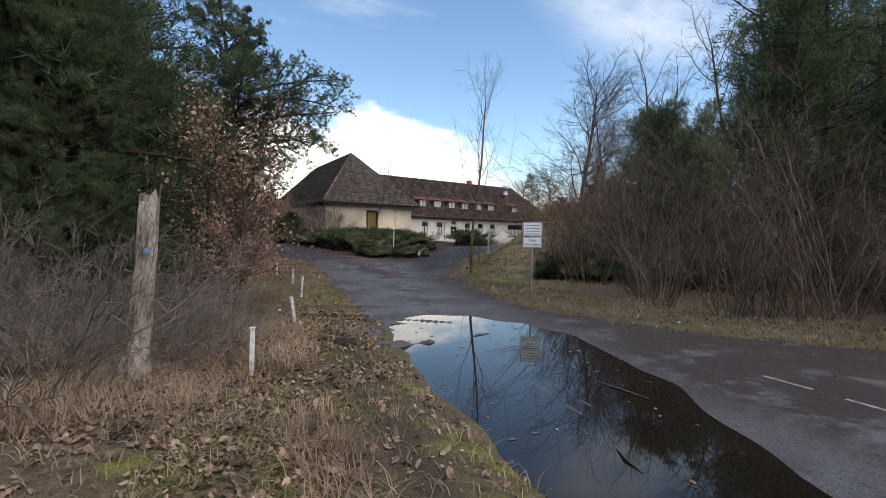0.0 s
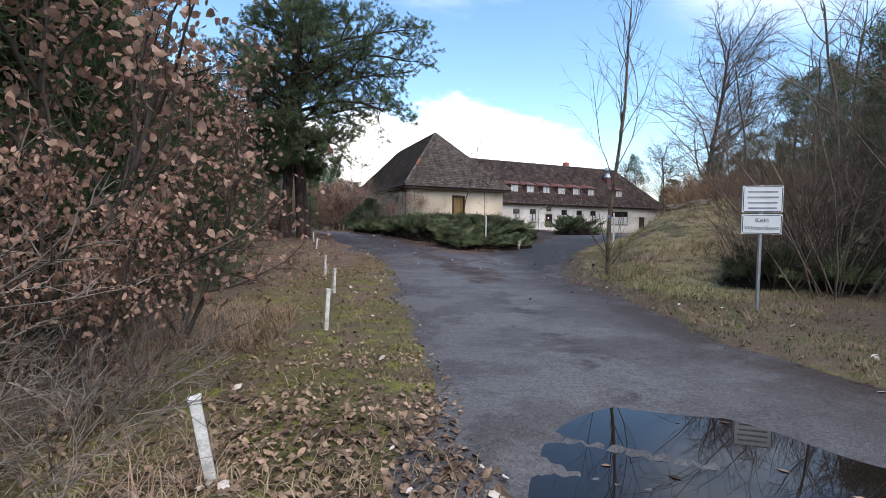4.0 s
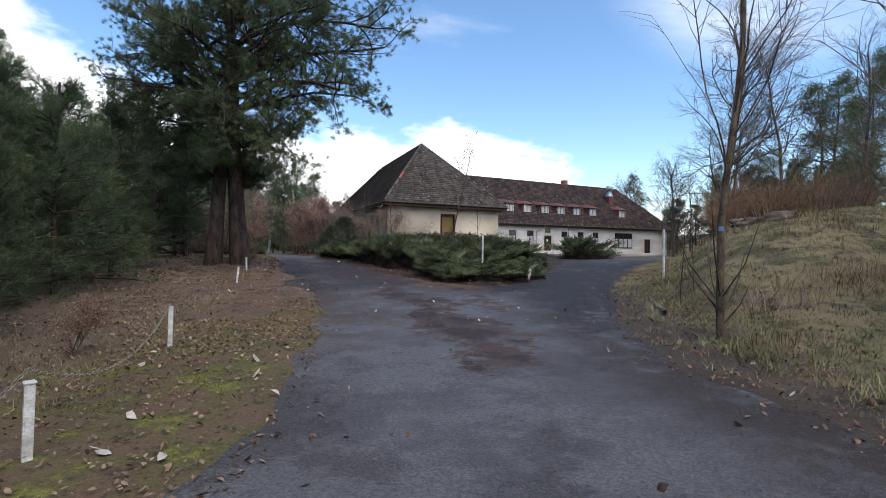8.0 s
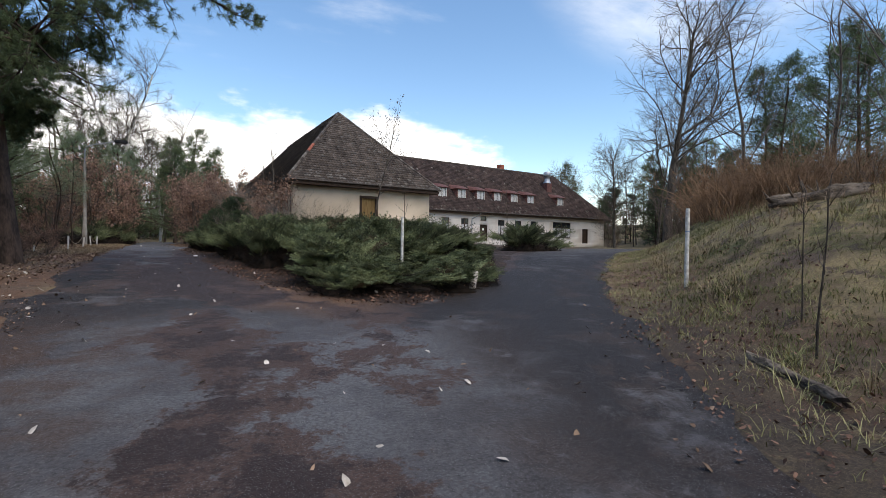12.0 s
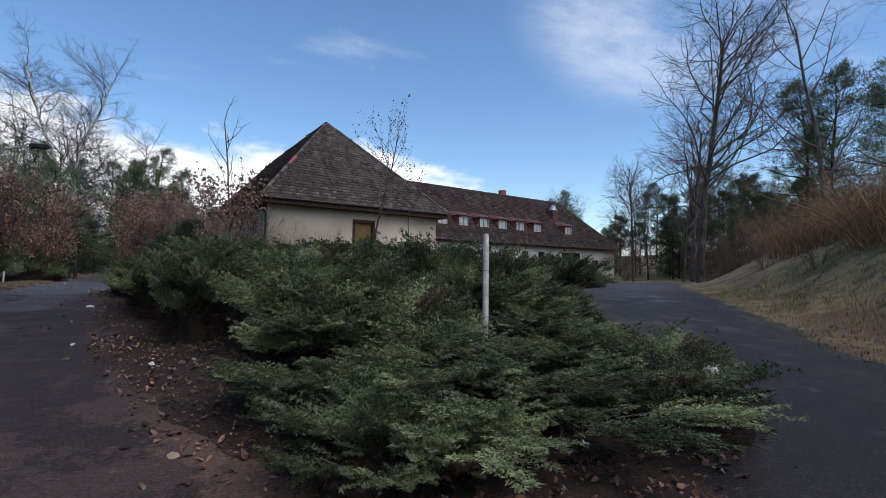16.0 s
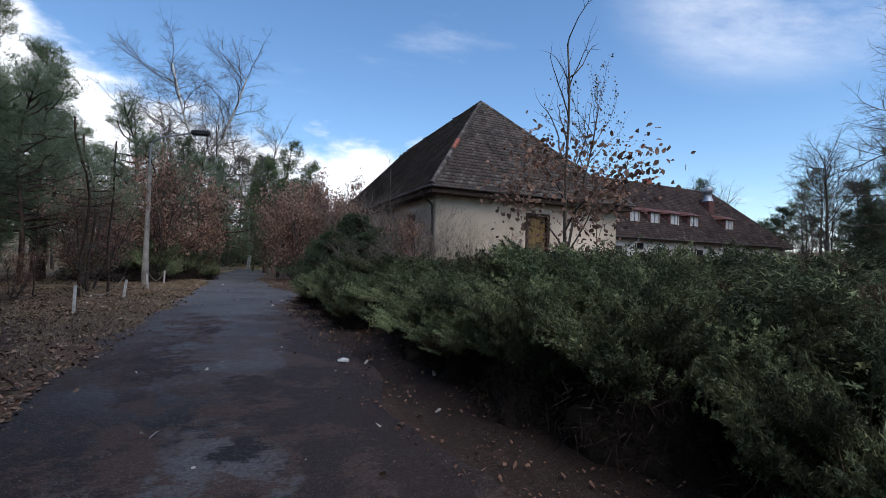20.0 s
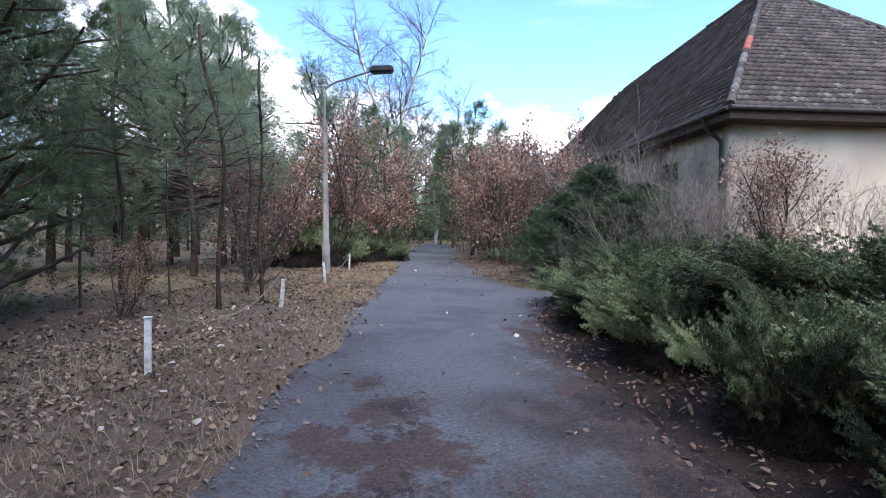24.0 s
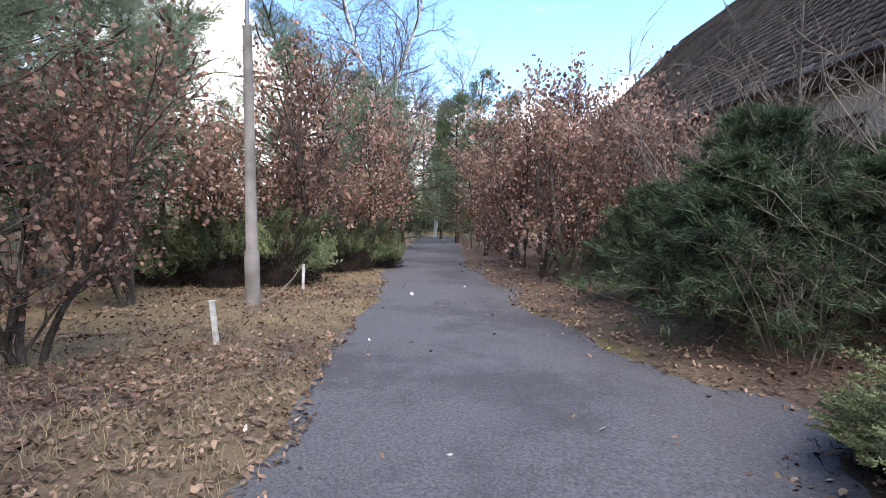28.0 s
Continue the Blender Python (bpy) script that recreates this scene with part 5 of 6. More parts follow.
rs = np.random.RandomState(77)
for k in range(26):
    g, a, z0, L = Geo(), rs.uniform(0, 6.28), rs.uniform(0.4, 3.2), rs.uniform(0.5, 1.2)
    tips = []
    branch(g, rs, np.array((0, 0, z0)), (math.cos(a), math.sin(a), 0.35), L, 0.011, 0, [(4, 0.2, 0.02, 5, 0.5, 45, 3), (3, 0.25, 0.0, 3, 0.5, 45, 3), (2, 0.2, 0, 0, 0, 0, 3)], tips)
    part("dead_branch", g, M_twig_fine, stem_pine)
scatter([stem_pine], [(-2.2, 47.2, 0.78), (-1.85, 47.9, 0.7), (-3.0, 49.4, 0.8), (-5.0, 48.4, 0.95)], "slim young pines by the drive")
scatter([edge_pine], [(-4.2, 44.6, 0.95), (-5.4, 43.4, 1.1), (-5.2, 46.2, 0.9), (-6.9, 45.2, 1.15)], "dense pines beside the drive")
put(near_pine, -8.8, 36.0, 1.12, turn=210, group="young pines near the verge")
scatter(open_pines, spots, "airy young pines left of the drive")
spots = [(33 + 0.8 * k + rng.uniform(-2, 5), 15 + 1.5 * k + rng.uniform(-4, 4), rng.uniform(0.8, 1.1)) for k in range(10)]
spots += [(28 + rng.uniform(-7, 10), 1 + 3.6 * k, rng.uniform(0.75, 1.05)) for k in range(7)]
spots += [(17.5, 13.5, 0.8), (20.5, 5, 0.85), (20, 14, 0.9), (22.5, 17, 0.95), (25, 20, 1.0), (19, 9.5, 0.85), (23, 11.5, 1.0), (26.5, 15.5, 1.0)]
spots += [(47.5, 49.6, 0.95), (44, 44, 0.9), (50, 53, 0.95), (63, 59, 1.0), (40, 40, 0.85), (56, 48, 1.0), (64, 103, 0.95)]
spots += [(-12 - rng.uniform(0, 12) - (16 if 4 < k < 12 else 0), -2 + 5.0 * k, rng.uniform(0.8, 1.1)) for k in range(15)]
spots += [(-26 + 2.6 * k + rng.uniform(-1.5, 1.5), 84 + rng.uniform(-4, 14), rng.uniform(0.5, 0.75)) for k in range(12)]
spots += [(-2.2, 79, 0.75), (-1.2, 86, 0.8), (-8.5, 76, 0.7), (1.2, 83, 0.8), (-8, 99, 0.8), (-5.5, 101, 0.9), (-3, 98, 0.8), (-10, 96, 0.8), (-6.5, 106, 0.9), (-0.5, 94, 0.8)]
far_young = [(55, 70, 1.2), (58, 74, 1.4), (60, 68, 1.3), (62, 73, 1.5), (57, 64, 1.1), (63, 64, 1.4), (60, 59, 1.3), (66, 69, 1.5), (-4.8, 97.5, 1.0), (-7.4, 98.5, 1.1), (-6, 101, 1.2), (-9, 96.5, 1.0), (-3, 96, 1.0), (-10.5, 99, 1.2), (-1.4, 98, 1.2), (-5.6, 99, 0.9)]
spots += [(66 + 3 * k, 88 + rng.uniform(-16, 10), rng.uniform(0.7, 0.9)) for k in range(8)]
spots += [(-20 + 9 * k, -22 + rng.uniform(-8, 4), rng.uniform(0.9, 1.1)) for k in range(8)]
scatter(tall_pines, spots, "pines of the surrounding forest")

# bare trees
t0, _, _ = bare_tree(31, 7.9, 0.064, 0.8, "slender reddish brown bare young tree with basal sprouts", M_bark_young, kids=(13, 7, 4), low=0.26, thin=0.3, ang=30, pull=0.06)
rs = np.random.RandomState(8)
for k in range(7):
    g, a = Geo(), k * 0.9 + 0.3
    z0 = rs.uniform(0.1, 0.75)
    L = rs.uniform(0.6, 1.5)
    g.tube([(0.05 * math.cos(a), 0.05 * math.sin(a), z0), (0.4 * L * math.cos(a), 0.4 * L * math.sin(a), z0 + 0.45 * L), (0.62 * L * math.cos(a), 0.62 * L * math.sin(a), z0 + L)], (0.014, 0.01, 0.003), 4)
    part("sprout", g, M_bark, t0)
put(t0, 9.5, 21.4, 1.0, first=True)
facing = t0.matrix_basis.to_3x3().inverted() @ Vector((-0.75, -0.66, 0))
arc = [math.atan2(facing.y, facing.x) + 0.2 * k for k in range(-3, 4)]
g = Geo()
g.add([(0.061 * math.cos(a), 0.061 * math.sin(a), z) for z in (1.63, 1.7) for a in arc], [(k, k + 1, k + 8, k + 7) for k in range(6)])
part("paint_mark", g, M_blue, t0, "faded blue paint mark")
t1, _, _ = bare_tree(32, 16.0, 0.23, 0.95, "large bare deciduous tree with a fanning crown", M_bark, kids=(30, 14, 9), twig=M_bark, low=0.27, thin=0.34, ang=50, pull=0.05, wander=0.17)
t2, _, _ = bare_tree(33, 12.0, 0.13, 0.8, "bare leafless deciduous forest tree", M_bark, kids=(13, 8, 6), twig=M_twig_fine, thin=0.4, ang=46, pull=0.04)
t3, _, _ = bare_tree(34, 21.0, 0.19, 0.66, "tall birch with pale trunk and fine bare twigs", M_birch, stems=2, fork=0.2, kids=(24, 14, 11), twig=M_twig_fine, thin=0.34, ang=52, pull=0.02, low=0.32, wander=0.2)
scatter([t1], [(42.0, 56.6, 1.4), (50, 64, 1.1), (57, 95, 0.8), (26, 95, 0.7), (44, 66, 0.7)], "bare trees behind the wing")
scatter([t3], [(-8.0, 80.5, 1.0), (-10.2, 83, 0.8), (-5.5, 90, 0.8)], "birches at the end of the drive")
spots = [(27 + rng.uniform(0, 12), 18 + 3.6 * k, rng.uniform(0.9, 1.2)) for k in range(8)] + [(50 + rng.uniform(-8, 8), 62 + 3.5 * k, rng.uniform(0.7, 1.1)) for k in range(8)] + [(-12 + rng.uniform(-6, 4), 72 + 1.4 * k, rng.uniform(0.8, 1.1)) for k in range(6)]
spots += [(14 + rng.uniform(-4, 8), -4 - 3 * k, 1.0) for k in range(4)]
scatter([t2], spots, "bare trees of the forest")

# brown thickets
k1, _, _ = thicket(41, 4.2, "brown leafless shrub thicket", M_twig, 16, 6, thick=0.017)
k2, _, _ = thicket(42, 2.6, "brown leafless shrub with fine twigs", M_twig, 15)
k3, _, _ = thicket(43, 1.75, "low grey tangle of arching bare twigs", M_twig_grey, 17, 7, -0.13, 0.85, 0.009)
spots = []
for k in range(80):
    x = rng.uniform(9.6, 23)
    y = rng.uniform(-2, 21)
    if edge_distance(np.array([x]), np.array([y]))[0] > 2.0 and not (x < 11.8 and 13 < y < 23):
        spots.append((x, y, rng.uniform(0.8, 1.25)))
spots += [(22 + rng.uniform(-1.5, 9), 26 + 0.7 * k, rng.uniform(0.4, 0.65)) for k in range(26)]
spots += [(34 + rng.uniform(-2, 9), 43 + 0.9 * k, rng.uniform(0.7, 1.0)) for k in range(14)] + [(48 + rng.uniform(0, 10), 55 + 0.8 * k, rng.uniform(0.8, 1.1)) for k in range(12)]
spots = [s for s in spots if edge_distance(np.array([s[0]]), np.array([s[1]]))[0] > 2.0]
scatter([k1, k2], spots, "brown thicket along the drive")
for x, y, sc in ((14.5, 14.5, 0.9), (16, 17, 1.1), (18, 19.5, 1.25), (19, 15.5, 1.25), (21.5, 12, 1.3), (18.5, 8, 1.05), (23, 6, 1.35)):
    put(young_pines[1], x, y, sc, turn=29 * x, group="young pines of the wood edge")
k5, _, _ = thicket(45, 1.9, "low red-brown brush on the hilltop", M_brush, 18, 5)
spots = [(19.5 + rng.uniform(0, 7) + 0.12 * k, 29 + 0.32 * k + rng.uniform(-0.8, 0.8), rng.uniform(0.7, 1.15)) for k in range(46)]
spots = [s for s in spots if edge_distance(np.array([s[0]]), np.array([s[1]]))[0] > 3.5]
spots += [(16.5 + 7.6 * (k / 22) * 2.2 + 0.67 * f, 34.3 + 8.3 * (k / 22) * 2.0 - 0.74 * f, rng.uniform(0.9, 1.4)) for k in range(22) for f in (rng.uniform(3.6, 5.2), rng.uniform(5.0, 8.0)) if k > 2]
scatter([k5], [s for s in spots if edge_distance(np.array([s[0]]), np.array([s[1]]))[0] > 1.2], "red-brown brush on the hill")
spots = [(-1.0 - rng.uniform(0, 2.8), 8.6 + 0.33 * k, rng.uniform(0.8, 1.3)) for k in range(26)]
r4 = random.Random(33)
spots += [(r4.uniform(-1.7, 0.6), 9.3 + 0.24 * k, r4.uniform(0.42, 0.72)) for k in range(18)]
scatter([k3], spots, "grey twig tangle behind the posts")
spots = [(8.3 + 2.0 * math.cos(k) + 0.9 * k * 0.1, 50.6 + 0.25 * k + rng.uniform(-0.6, 0.6), rng.uniform(0.6, 1.0)) for k in range(7)] + [(5.6 + rng.uniform(-1.4, 1.4), 52 + 1.1 * k, rng.uniform(0.8, 1.2)) for k in range(12)]
k4, _, _ = thicket(44, 3.0, "grey-brown bare shrub against the house wall", M_twig_grey, 13, 6, thick=0.013)
spots += [(7.69 - (0.8 + 0.4 * math.sin(3 * k)) * 0.97 + 1.0 * SKEW * k - 0.254 * (1.2 + 1.0 * k), 52.87 - 0.25 + 0.967 * (1.2 + 1.0 * k), rng.uniform(1.15, 1.75)) for k in range(15)] + [(4.9, 50.2, 0.75), (5.6, 49.6, 0.7), (6.3, 50.6, 0.8), (3.9, 51.2, 0.55)]
spots += [(7 + 0.9 * k + rng.uniform(-0.5, 0.5), 45.5 + 0.5 * k + rng.uniform(-1, 1), rng.uniform(0.3, 0.55)) for k in range(20)]
scatter([k4], spots + [(-2.3, 11.0, 0.7), (-3.1, 9.6, 0.85)], "bare shrubs with grey twigs")

# brown-leaved young oaks
o1 = brown_oak(51, 3.6, "young oak keeping its dry red-brown leaves", 2, 0.1, 5)
o2 = brown_oak(52, 4.6, "young beech with dry orange-brown leaves", 3, 0.1, 4)
o3 = brown_oak(53, 3.9, "young beech with large dry red-brown leaves near the verge", 2, 0.085, 4)
scatter([o3], [(-0.45, 13.2, 0.95), (0.25, 14.9, 0.72)], "beeches by the verge")
scatter([o1, o2], [ (0.75, 21.9, 0.2), (0.1, 39.3, 0.2), (-0.75, 40.6, 0.24), (-3.1, 46.3, 0.25), (-0.3, 38.6, 0.17),
                   (6.2, 47.5, 0.42), (9.4, 48.4, 0.3), (-3.4, 50.4, 0.7), (-5.0, 56.9, 1.05), (-3.9, 58.8, 1.05, 1.15), (-4.6, 61.5, 1.05), (-3.5, 62.8, 0.95, 1.2), (-2.6, 41.5, 0.35), (-4.9, 53.4, 0.68), (-6.0, 59.6, 1.15),
                   (2.2, 58.8, 1.0), (1.7, 61.5, 1.1, 1.2), (2.7, 57.4, 0.85), (1.2, 64.6, 1.1, 1.2), (3.6, 60.5, 1.0, 1.2), (3.2, 63.6, 1.25, 1.2), (0.6, 69, 1.1), (3.9, 57.4, 0.85, 1.1), (0.2, 67, 0.9), (4.6, 59.0, 0.9, 1.2), (-6.2, 45.5, 0.8), (0.3, 13.0, 0.4, 1.3)], "young oaks and beeches with dry leaves")

# junipers
def canopy(x, y, d):
    """Wanted height of the juniper cover above the ground, d metres inside the island's edge."""
    left = float(smooth01(-1.5, -3.5, x - 9.2 - 0.74 * (y - 29.5)))
    edge = 0.44 + 0.4 * left * float(smooth01(31.3, 34, y) * smooth01(45, 42.5, y)) + 0.2 * float(smooth01(42.5, 45, y))
    return edge + max(0.0, 1.4 + 0.52 * left - zat(x, y) - edge) * float(smooth01(0.7, 2.4, d) * smooth01(31.5, 37.0, y))


j1 = juniper(61, 1.25, 0.8, 560, 8, "spreading green juniper with arching feathery sprays", 0.034, 5, 0.38)
j2 = juniper(62, 1.25, 0.8, 420, 6, "low spreading grey-green juniper bush", 0.05, 2, 0.2)
spots = []
r2 = random.Random(9)
for gx_ in range(13):
    for gy_ in range(19):
        x, y = 3 + gx_ * 1.12 + r2.uniform(-0.4, 0.4), 29.5 + gy_ * 1.16 + r2.uniform(-0.4, 0.4)
        d = -in_island(np.array([x]), np.array([y]))[0]
        sc = min(r2.uniform(0.9, 1.15), (d - 0.3 + 0.3 * float(smooth01(34, 31, y))) / 1.3)
        if sc > 0.45 and y < 50 and x < 13.5 and (y < 44.5 or d < 3.6):
            spots.append((x, y, sc, max(0.45, min(2.0, r2.uniform(0.74, 1.16) * canopy(x, y, d) / sc))))
spots += [(20.5, 46.5, 1.3, 1.1), (22.0, 47.5, 1.4, 1.1), (23.5, 48.6, 1.3, 1.1), (22.6, 49.5, 1.4, 1.1)]
spots += [(-3.9, 56.6, 1.05, 1.5), (-5.0, 56.4, 1.1, 1.6), (-6.2, 56.2, 1.05, 1.5), (-3.3, 59.5, 0.95, 1.5), (-4.4, 58.6, 1.05, 1.5), (-2.9, 61.2, 0.9, 1.4)]
spots += [(3.65, 49.35, 0.55, 0.9), (3.75, 48.3, 0.7, 0.9), (3.6, 46.6, 0.7, 0.9)]
spots += [(9.85, 30.75, 0.7, 0.75), (10.75, 31.6, 0.7, 0.8)]
spots += [(11.7, 18.6, 0.85), (12.9, 17.8, 0.95), (12.7, 19.4, 0.9)]
near = [s for s in spots if -in_island(np.array([s[0]]), np.array([s[1]]))[0] < 2.6 and s[0] - 0.74 * (s[1] - 29.5) < 8.4 and 29 < s[1] < 50]
# sprays kept off the foot, so the near-black inside stands for shade there
j3 = juniper(63, 1.25, 0.8, 500, 8, "spreading juniper with arching boughs over a foot darkened as shade", 0.034, 5, 0.6)
under = [s for s in near if 31.5 < s[1] < 38.5]
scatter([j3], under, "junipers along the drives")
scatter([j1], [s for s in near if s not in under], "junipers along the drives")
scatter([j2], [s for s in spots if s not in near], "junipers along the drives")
c1 = conifer_bush(71, 1.5, 2.6, "dense dark green conifer bush", M_yew)
scatter([c1], [(3.8, 52.4, 1.0, 0.8), (5.1, 51.9, 1.0, 0.72), (4.7, 53.7, 1.1, 0.95), (3.5, 54.6, 0.8, 0.9), (5.9, 53.2, 0.9, 0.9)], "dark conifers by the drive")

# belts that close the wood behind
spots = [(-30 + 2.1 * k + rng.uniform(-1, 1), 74 + rng.uniform(-3, 8), rng.uniform(0.6, 0.95)) for k in range(13)] + [(2 + 2.4 * k, 84 + rng.uniform(-3, 6), rng.uniform(0.7, 1.0)) for k in range(5)]
spots += [(-17 - rng.uniform(0, 10), 30 + 3.2 * k, rng.uniform(0.8, 1.2)) for k in range(14)] + [(52 + rng.uniform(0, 18), 54 + 2.6 * k, rng.uniform(0.9, 1.3)) for k in range(14)]
spots += [(34 + rng.uniform(0, 14), 10 + 3 * k, rng.uniform(0.9, 1.3)) for k in range(10)]
for x, y, sc in spots + far_young:
    put(young_pines[int(abs(x) * 7) % 2], x, y, sc, group="young pines of the wood edge")
for k in range(26):
    x, y = (-9 + rng.uniform(-9, 12), 72 + rng.uniform(0, 14)) if k % 2 else (42 + rng.uniform(0, 22), 52 + rng.uniform(0, 26))
    if edge_distance(np.array([x]), np.array([y]))[0] > 0.8:
        put((k1, k2)[k % 2], x, y, rng.uniform(0.8, 1.3), group="brown thicket along the drive")

# ---- posts, sign, lamp and small things ----
post = empty("marker_post", label="short white painted wooden marker post", category="post")
boxed("stake", (-0.027, -0.027, -0.25), (0.027, 0.027, 0.62), M_white_paint, post, bevel=0.007)
boxed("cap", (-0.033, -0.033, 0.62), (0.033, 0.033, 0.638), M_white_paint, post, bevel=0.005)
POSTS = [(0.72, 8.62, 1, 0), (1.46, 11.7, -9, 3), (1.93, 15.45, 3, 1), (1.98, 18.72, 1, 2), (1.7, 22.35, 1, -1), (1.05, 30.5, 6, 0), (0.75, 34.0, -2, 1), (-0.46, 38.1, 2, 0), (-0.85, 41.05, 1, 0), (-0.82, 43.98, 1, 1), (-1.38, 47.65, 6, 0), (-2.1, 51.4, -4, 2), (-3.0, 55.8, 2, 0), (-4.9, 68.5, 0, 0)]
for k, (x, y, a, b) in enumerate(POSTS):
    m = pose(x, y, zat(x, y), b, a, 12 * k % 40) @ Matrix.Diagonal((1, 1, 0.42 if k == 8 else 0.86 + 0.16 * ((k * 7) % 5) / 5, 1))
    if k:
        copy_thing(post, m)["group"] = "white posts along the drive"
    else:
        post.matrix_basis = m
        post["group"] = "white posts along the drive"


def chain(a, b, h=0.56, sag=0.34):
    pa, pb = np.array((a[0], a[1], zat(*a[:2]) + h)), np.array((b[0], b[1], zat(*b[:2]) + h))
    count = int(np.linalg.norm(pb - pa) / 0.05)
    g = Geo()
    w = np.linspace(0, 2 * math.pi, 7)
    along = (pb - pa) / np.linalg.norm(pb - pa)
    side = np.array((-along[1], along[0], 0))
    for k in range(count):
        t = (k + 0.5) / count
        c = pa + (pb - pa) * t - np.array([0, 0, 4 * sag * t * (1 - t)])
        fall = -4 * sag * (1 - 2 * t) / np.linalg.norm(pb - pa)
        d = unit(along + np.array([0, 0, fall]))
        s = side if k % 2 else np.cross(d, side)
        g.tube([c + d * 0.03 * math.cos(x) + s * 0.013 * math.sin(x) for x in w], [0.0045] * 7, 3)
    tagged(part("chain", g, M_rope), "sagging grey chain hung between two posts", "chain")


for a, b in ((POSTS[2], POSTS[3]), (POSTS[3], POSTS[4]), (POSTS[9], POSTS[10]), (POSTS[11], POSTS[12])):
    chain(a, b)


def pole(x, y, low, high, r, label, lean=0):
    p = empty("marker_pole", pose(x, y, zat(x, y), 0, lean), label=label, category="pole")
    g = Geo()
    g.tube([(0, 0, -0.3), (0, 0, high - 0.04), (0, 0, high)], [r, r, r * 0.8], 10)
    part("shaft", g, M_white_paint, p, smooth=True)
    high = max(high, 0.5)
    g = Geo()
    g.tube([(0, 0, high * 0.7), (0, 0, high * 0.706)], [r + 0.002] * 2, 10)
    part("band", g, M_blue, p, "faded blue band")
    return p


pole(14.05, 28.65, 0, 2.14 - zat(14.05, 28.65), 0.04, "white painted steel pole standing in the grassy bank")
pole(9.38, 32.9, 0, 2.0 - zat(9.38, 32.9), 0.035, "white pole with a faded blue mark standing in the junipers")
stub = empty("marker_stone", pose(10.36, 30.84, zat(10.36, 30.84), 3, 11, 24), label="pale leaning marker stone at the edge of the junipers", category="stone")
boxed("block", (-0.07, -0.045, -0.2), (0.07, 0.045, 0.42), M_plaster_white, stub, bevel=0.02)
boxed("foot", (-0.26, -0.06, -0.2), (-0.072, 0.06, 0.035), M_concrete, stub, "low concrete foot", bevel=0.02)

# road sign
FONT = bpy.data.curves.new("font_probe", "FONT").font
sign = empty("traffic_sign", pose(8.96, 15.8, zat(8.96, 15.8), 0, 0, -26), label="white twin sign board on a grey steel post", category="sign")
g = Geo()
g.tube([(0, 0.02, -0.4), (0, 0.02, 2.1)], [0.03, 0.03], 10)
part("post", g, M_steel, sign, "grey steel post", True)


def board(lo, hi, name):
    b = boxed(name, (-0.3, -0.03, lo), (0.3, -0.012, hi), M_sign, sign, "white board with rounded corners and dark rim", bevel=0.006)
    for a in ((-0.289, -0.277, lo + 0.03, hi - 0.03), (0.277, 0.289, lo + 0.03, hi - 0.03), (-0.27, 0.27, lo + 0.01, lo + 0.022), (-0.27, 0.27, hi - 0.022, hi - 0.01)):
        boxed("rim", (a[0], -0.033, a[2]), (a[1], -0.0305, a[3]), M_ink, b)
    return b


upper, lower = board(1.65, 2.09, "upper_board"), board(1.29, 1.62, "lower_board")
for k, (w, z) in enumerate(((0.44, 1.99), (0.46, 1.9), (0.44, 1.81), (0.42, 1.72))):
    boxed("line_of_print", (-w / 2, -0.034, z - 0.014), (w / 2, -0.0312, z + 0.014), M_ink_soft, upper)


def lettering(text, size, at, parent, mat):
    cu = bpy.data.curves.new("lettering", "FONT")
    cu.body, cu.size, cu.align_x, cu.align_y, cu.extrude = text, size, "CENTER", "CENTER", 0.001
    tmp = bpy.data.objects.new("lettering", cu)
    scene.collection.objects.link(tmp)
    me = bpy.data.meshes.new_from_object(tmp.evaluated_get(bpy.context.evaluated_depsgraph_get()))
    bpy.data.objects.remove(tmp)
    me.materials.clear()
    me.materials.append(mat)
    return part("lettering", me, None, parent, at=at)


lettering("Kein", 0.11, pose(0, -0.033, 1.52, 90), lower, M_ink)
lettering("Winterdienst", 0.095, pose(0, -0.033, 1.39, 90), lower, M_ink)

# street lamp
lamp = empty("street_lamp", pose(-3.1, 54.0, zat(-3.1, 54.0)), label="old concrete street lamp with a bent pipe arm and dark head", category="lamp")
g = Geo()
g.tube([(0, 0, -0.3), (0, 0, 0.9), (0, 0, 0.92), (0, 0, 4.6)], [0.13, 0.125, 0.1, 0.075], 8)
part("concrete_pole", g, M_concrete, lamp, "grey concrete pole", True)
g = Geo()
g.tube([(0, 0, 4.6), (0, 0, 5.2), (0.02, 0, 5.42), (0.12, -0.02, 5.56), (0.4, -0.05, 5.68), (1.5, -0.15, 5.92)], [0.035] * 6, 8)
part("arm", g, M_lamp_metal, lamp, "bent steel pipe", True)
boxed("head", (1.45, -0.3, 5.83), (2.15, -0.02, 6.03), M_lamp_head, lamp, "dark lamp housing", bevel=0.05)

# broken trunk at the start
stump = empty("broken_trunk", pose(-0.5, 8.9, zat(-0.5, 8.9), 0, 5.2, 0) @ Matrix.Diagonal((0.95, 0.95, 0.95, 1)), label="dead broken tree trunk with peeling bark and a blue mark", category="tree trunk")
g = Geo()
rs = np.random.RandomState(3)
n, sd = 14, 14
vs = []
for i in range(n):
    z = -0.2 + 2.45 * i / (n - 1)
    r = 0.12 + 0.08 * math.exp(-z * 3.0) - 0.02 * z / 2.6
    for j in range(sd):
        q = r * (1 + rs.uniform(-0.08, 0.08))
        vs.append((0.02 * math.sin(z * 2) + q * math.cos(j / sd * 6.28), q * math.sin(j / sd * 6.28), z + (rs.uniform(-0.35, 0.2) if i == n - 1 else 0)))
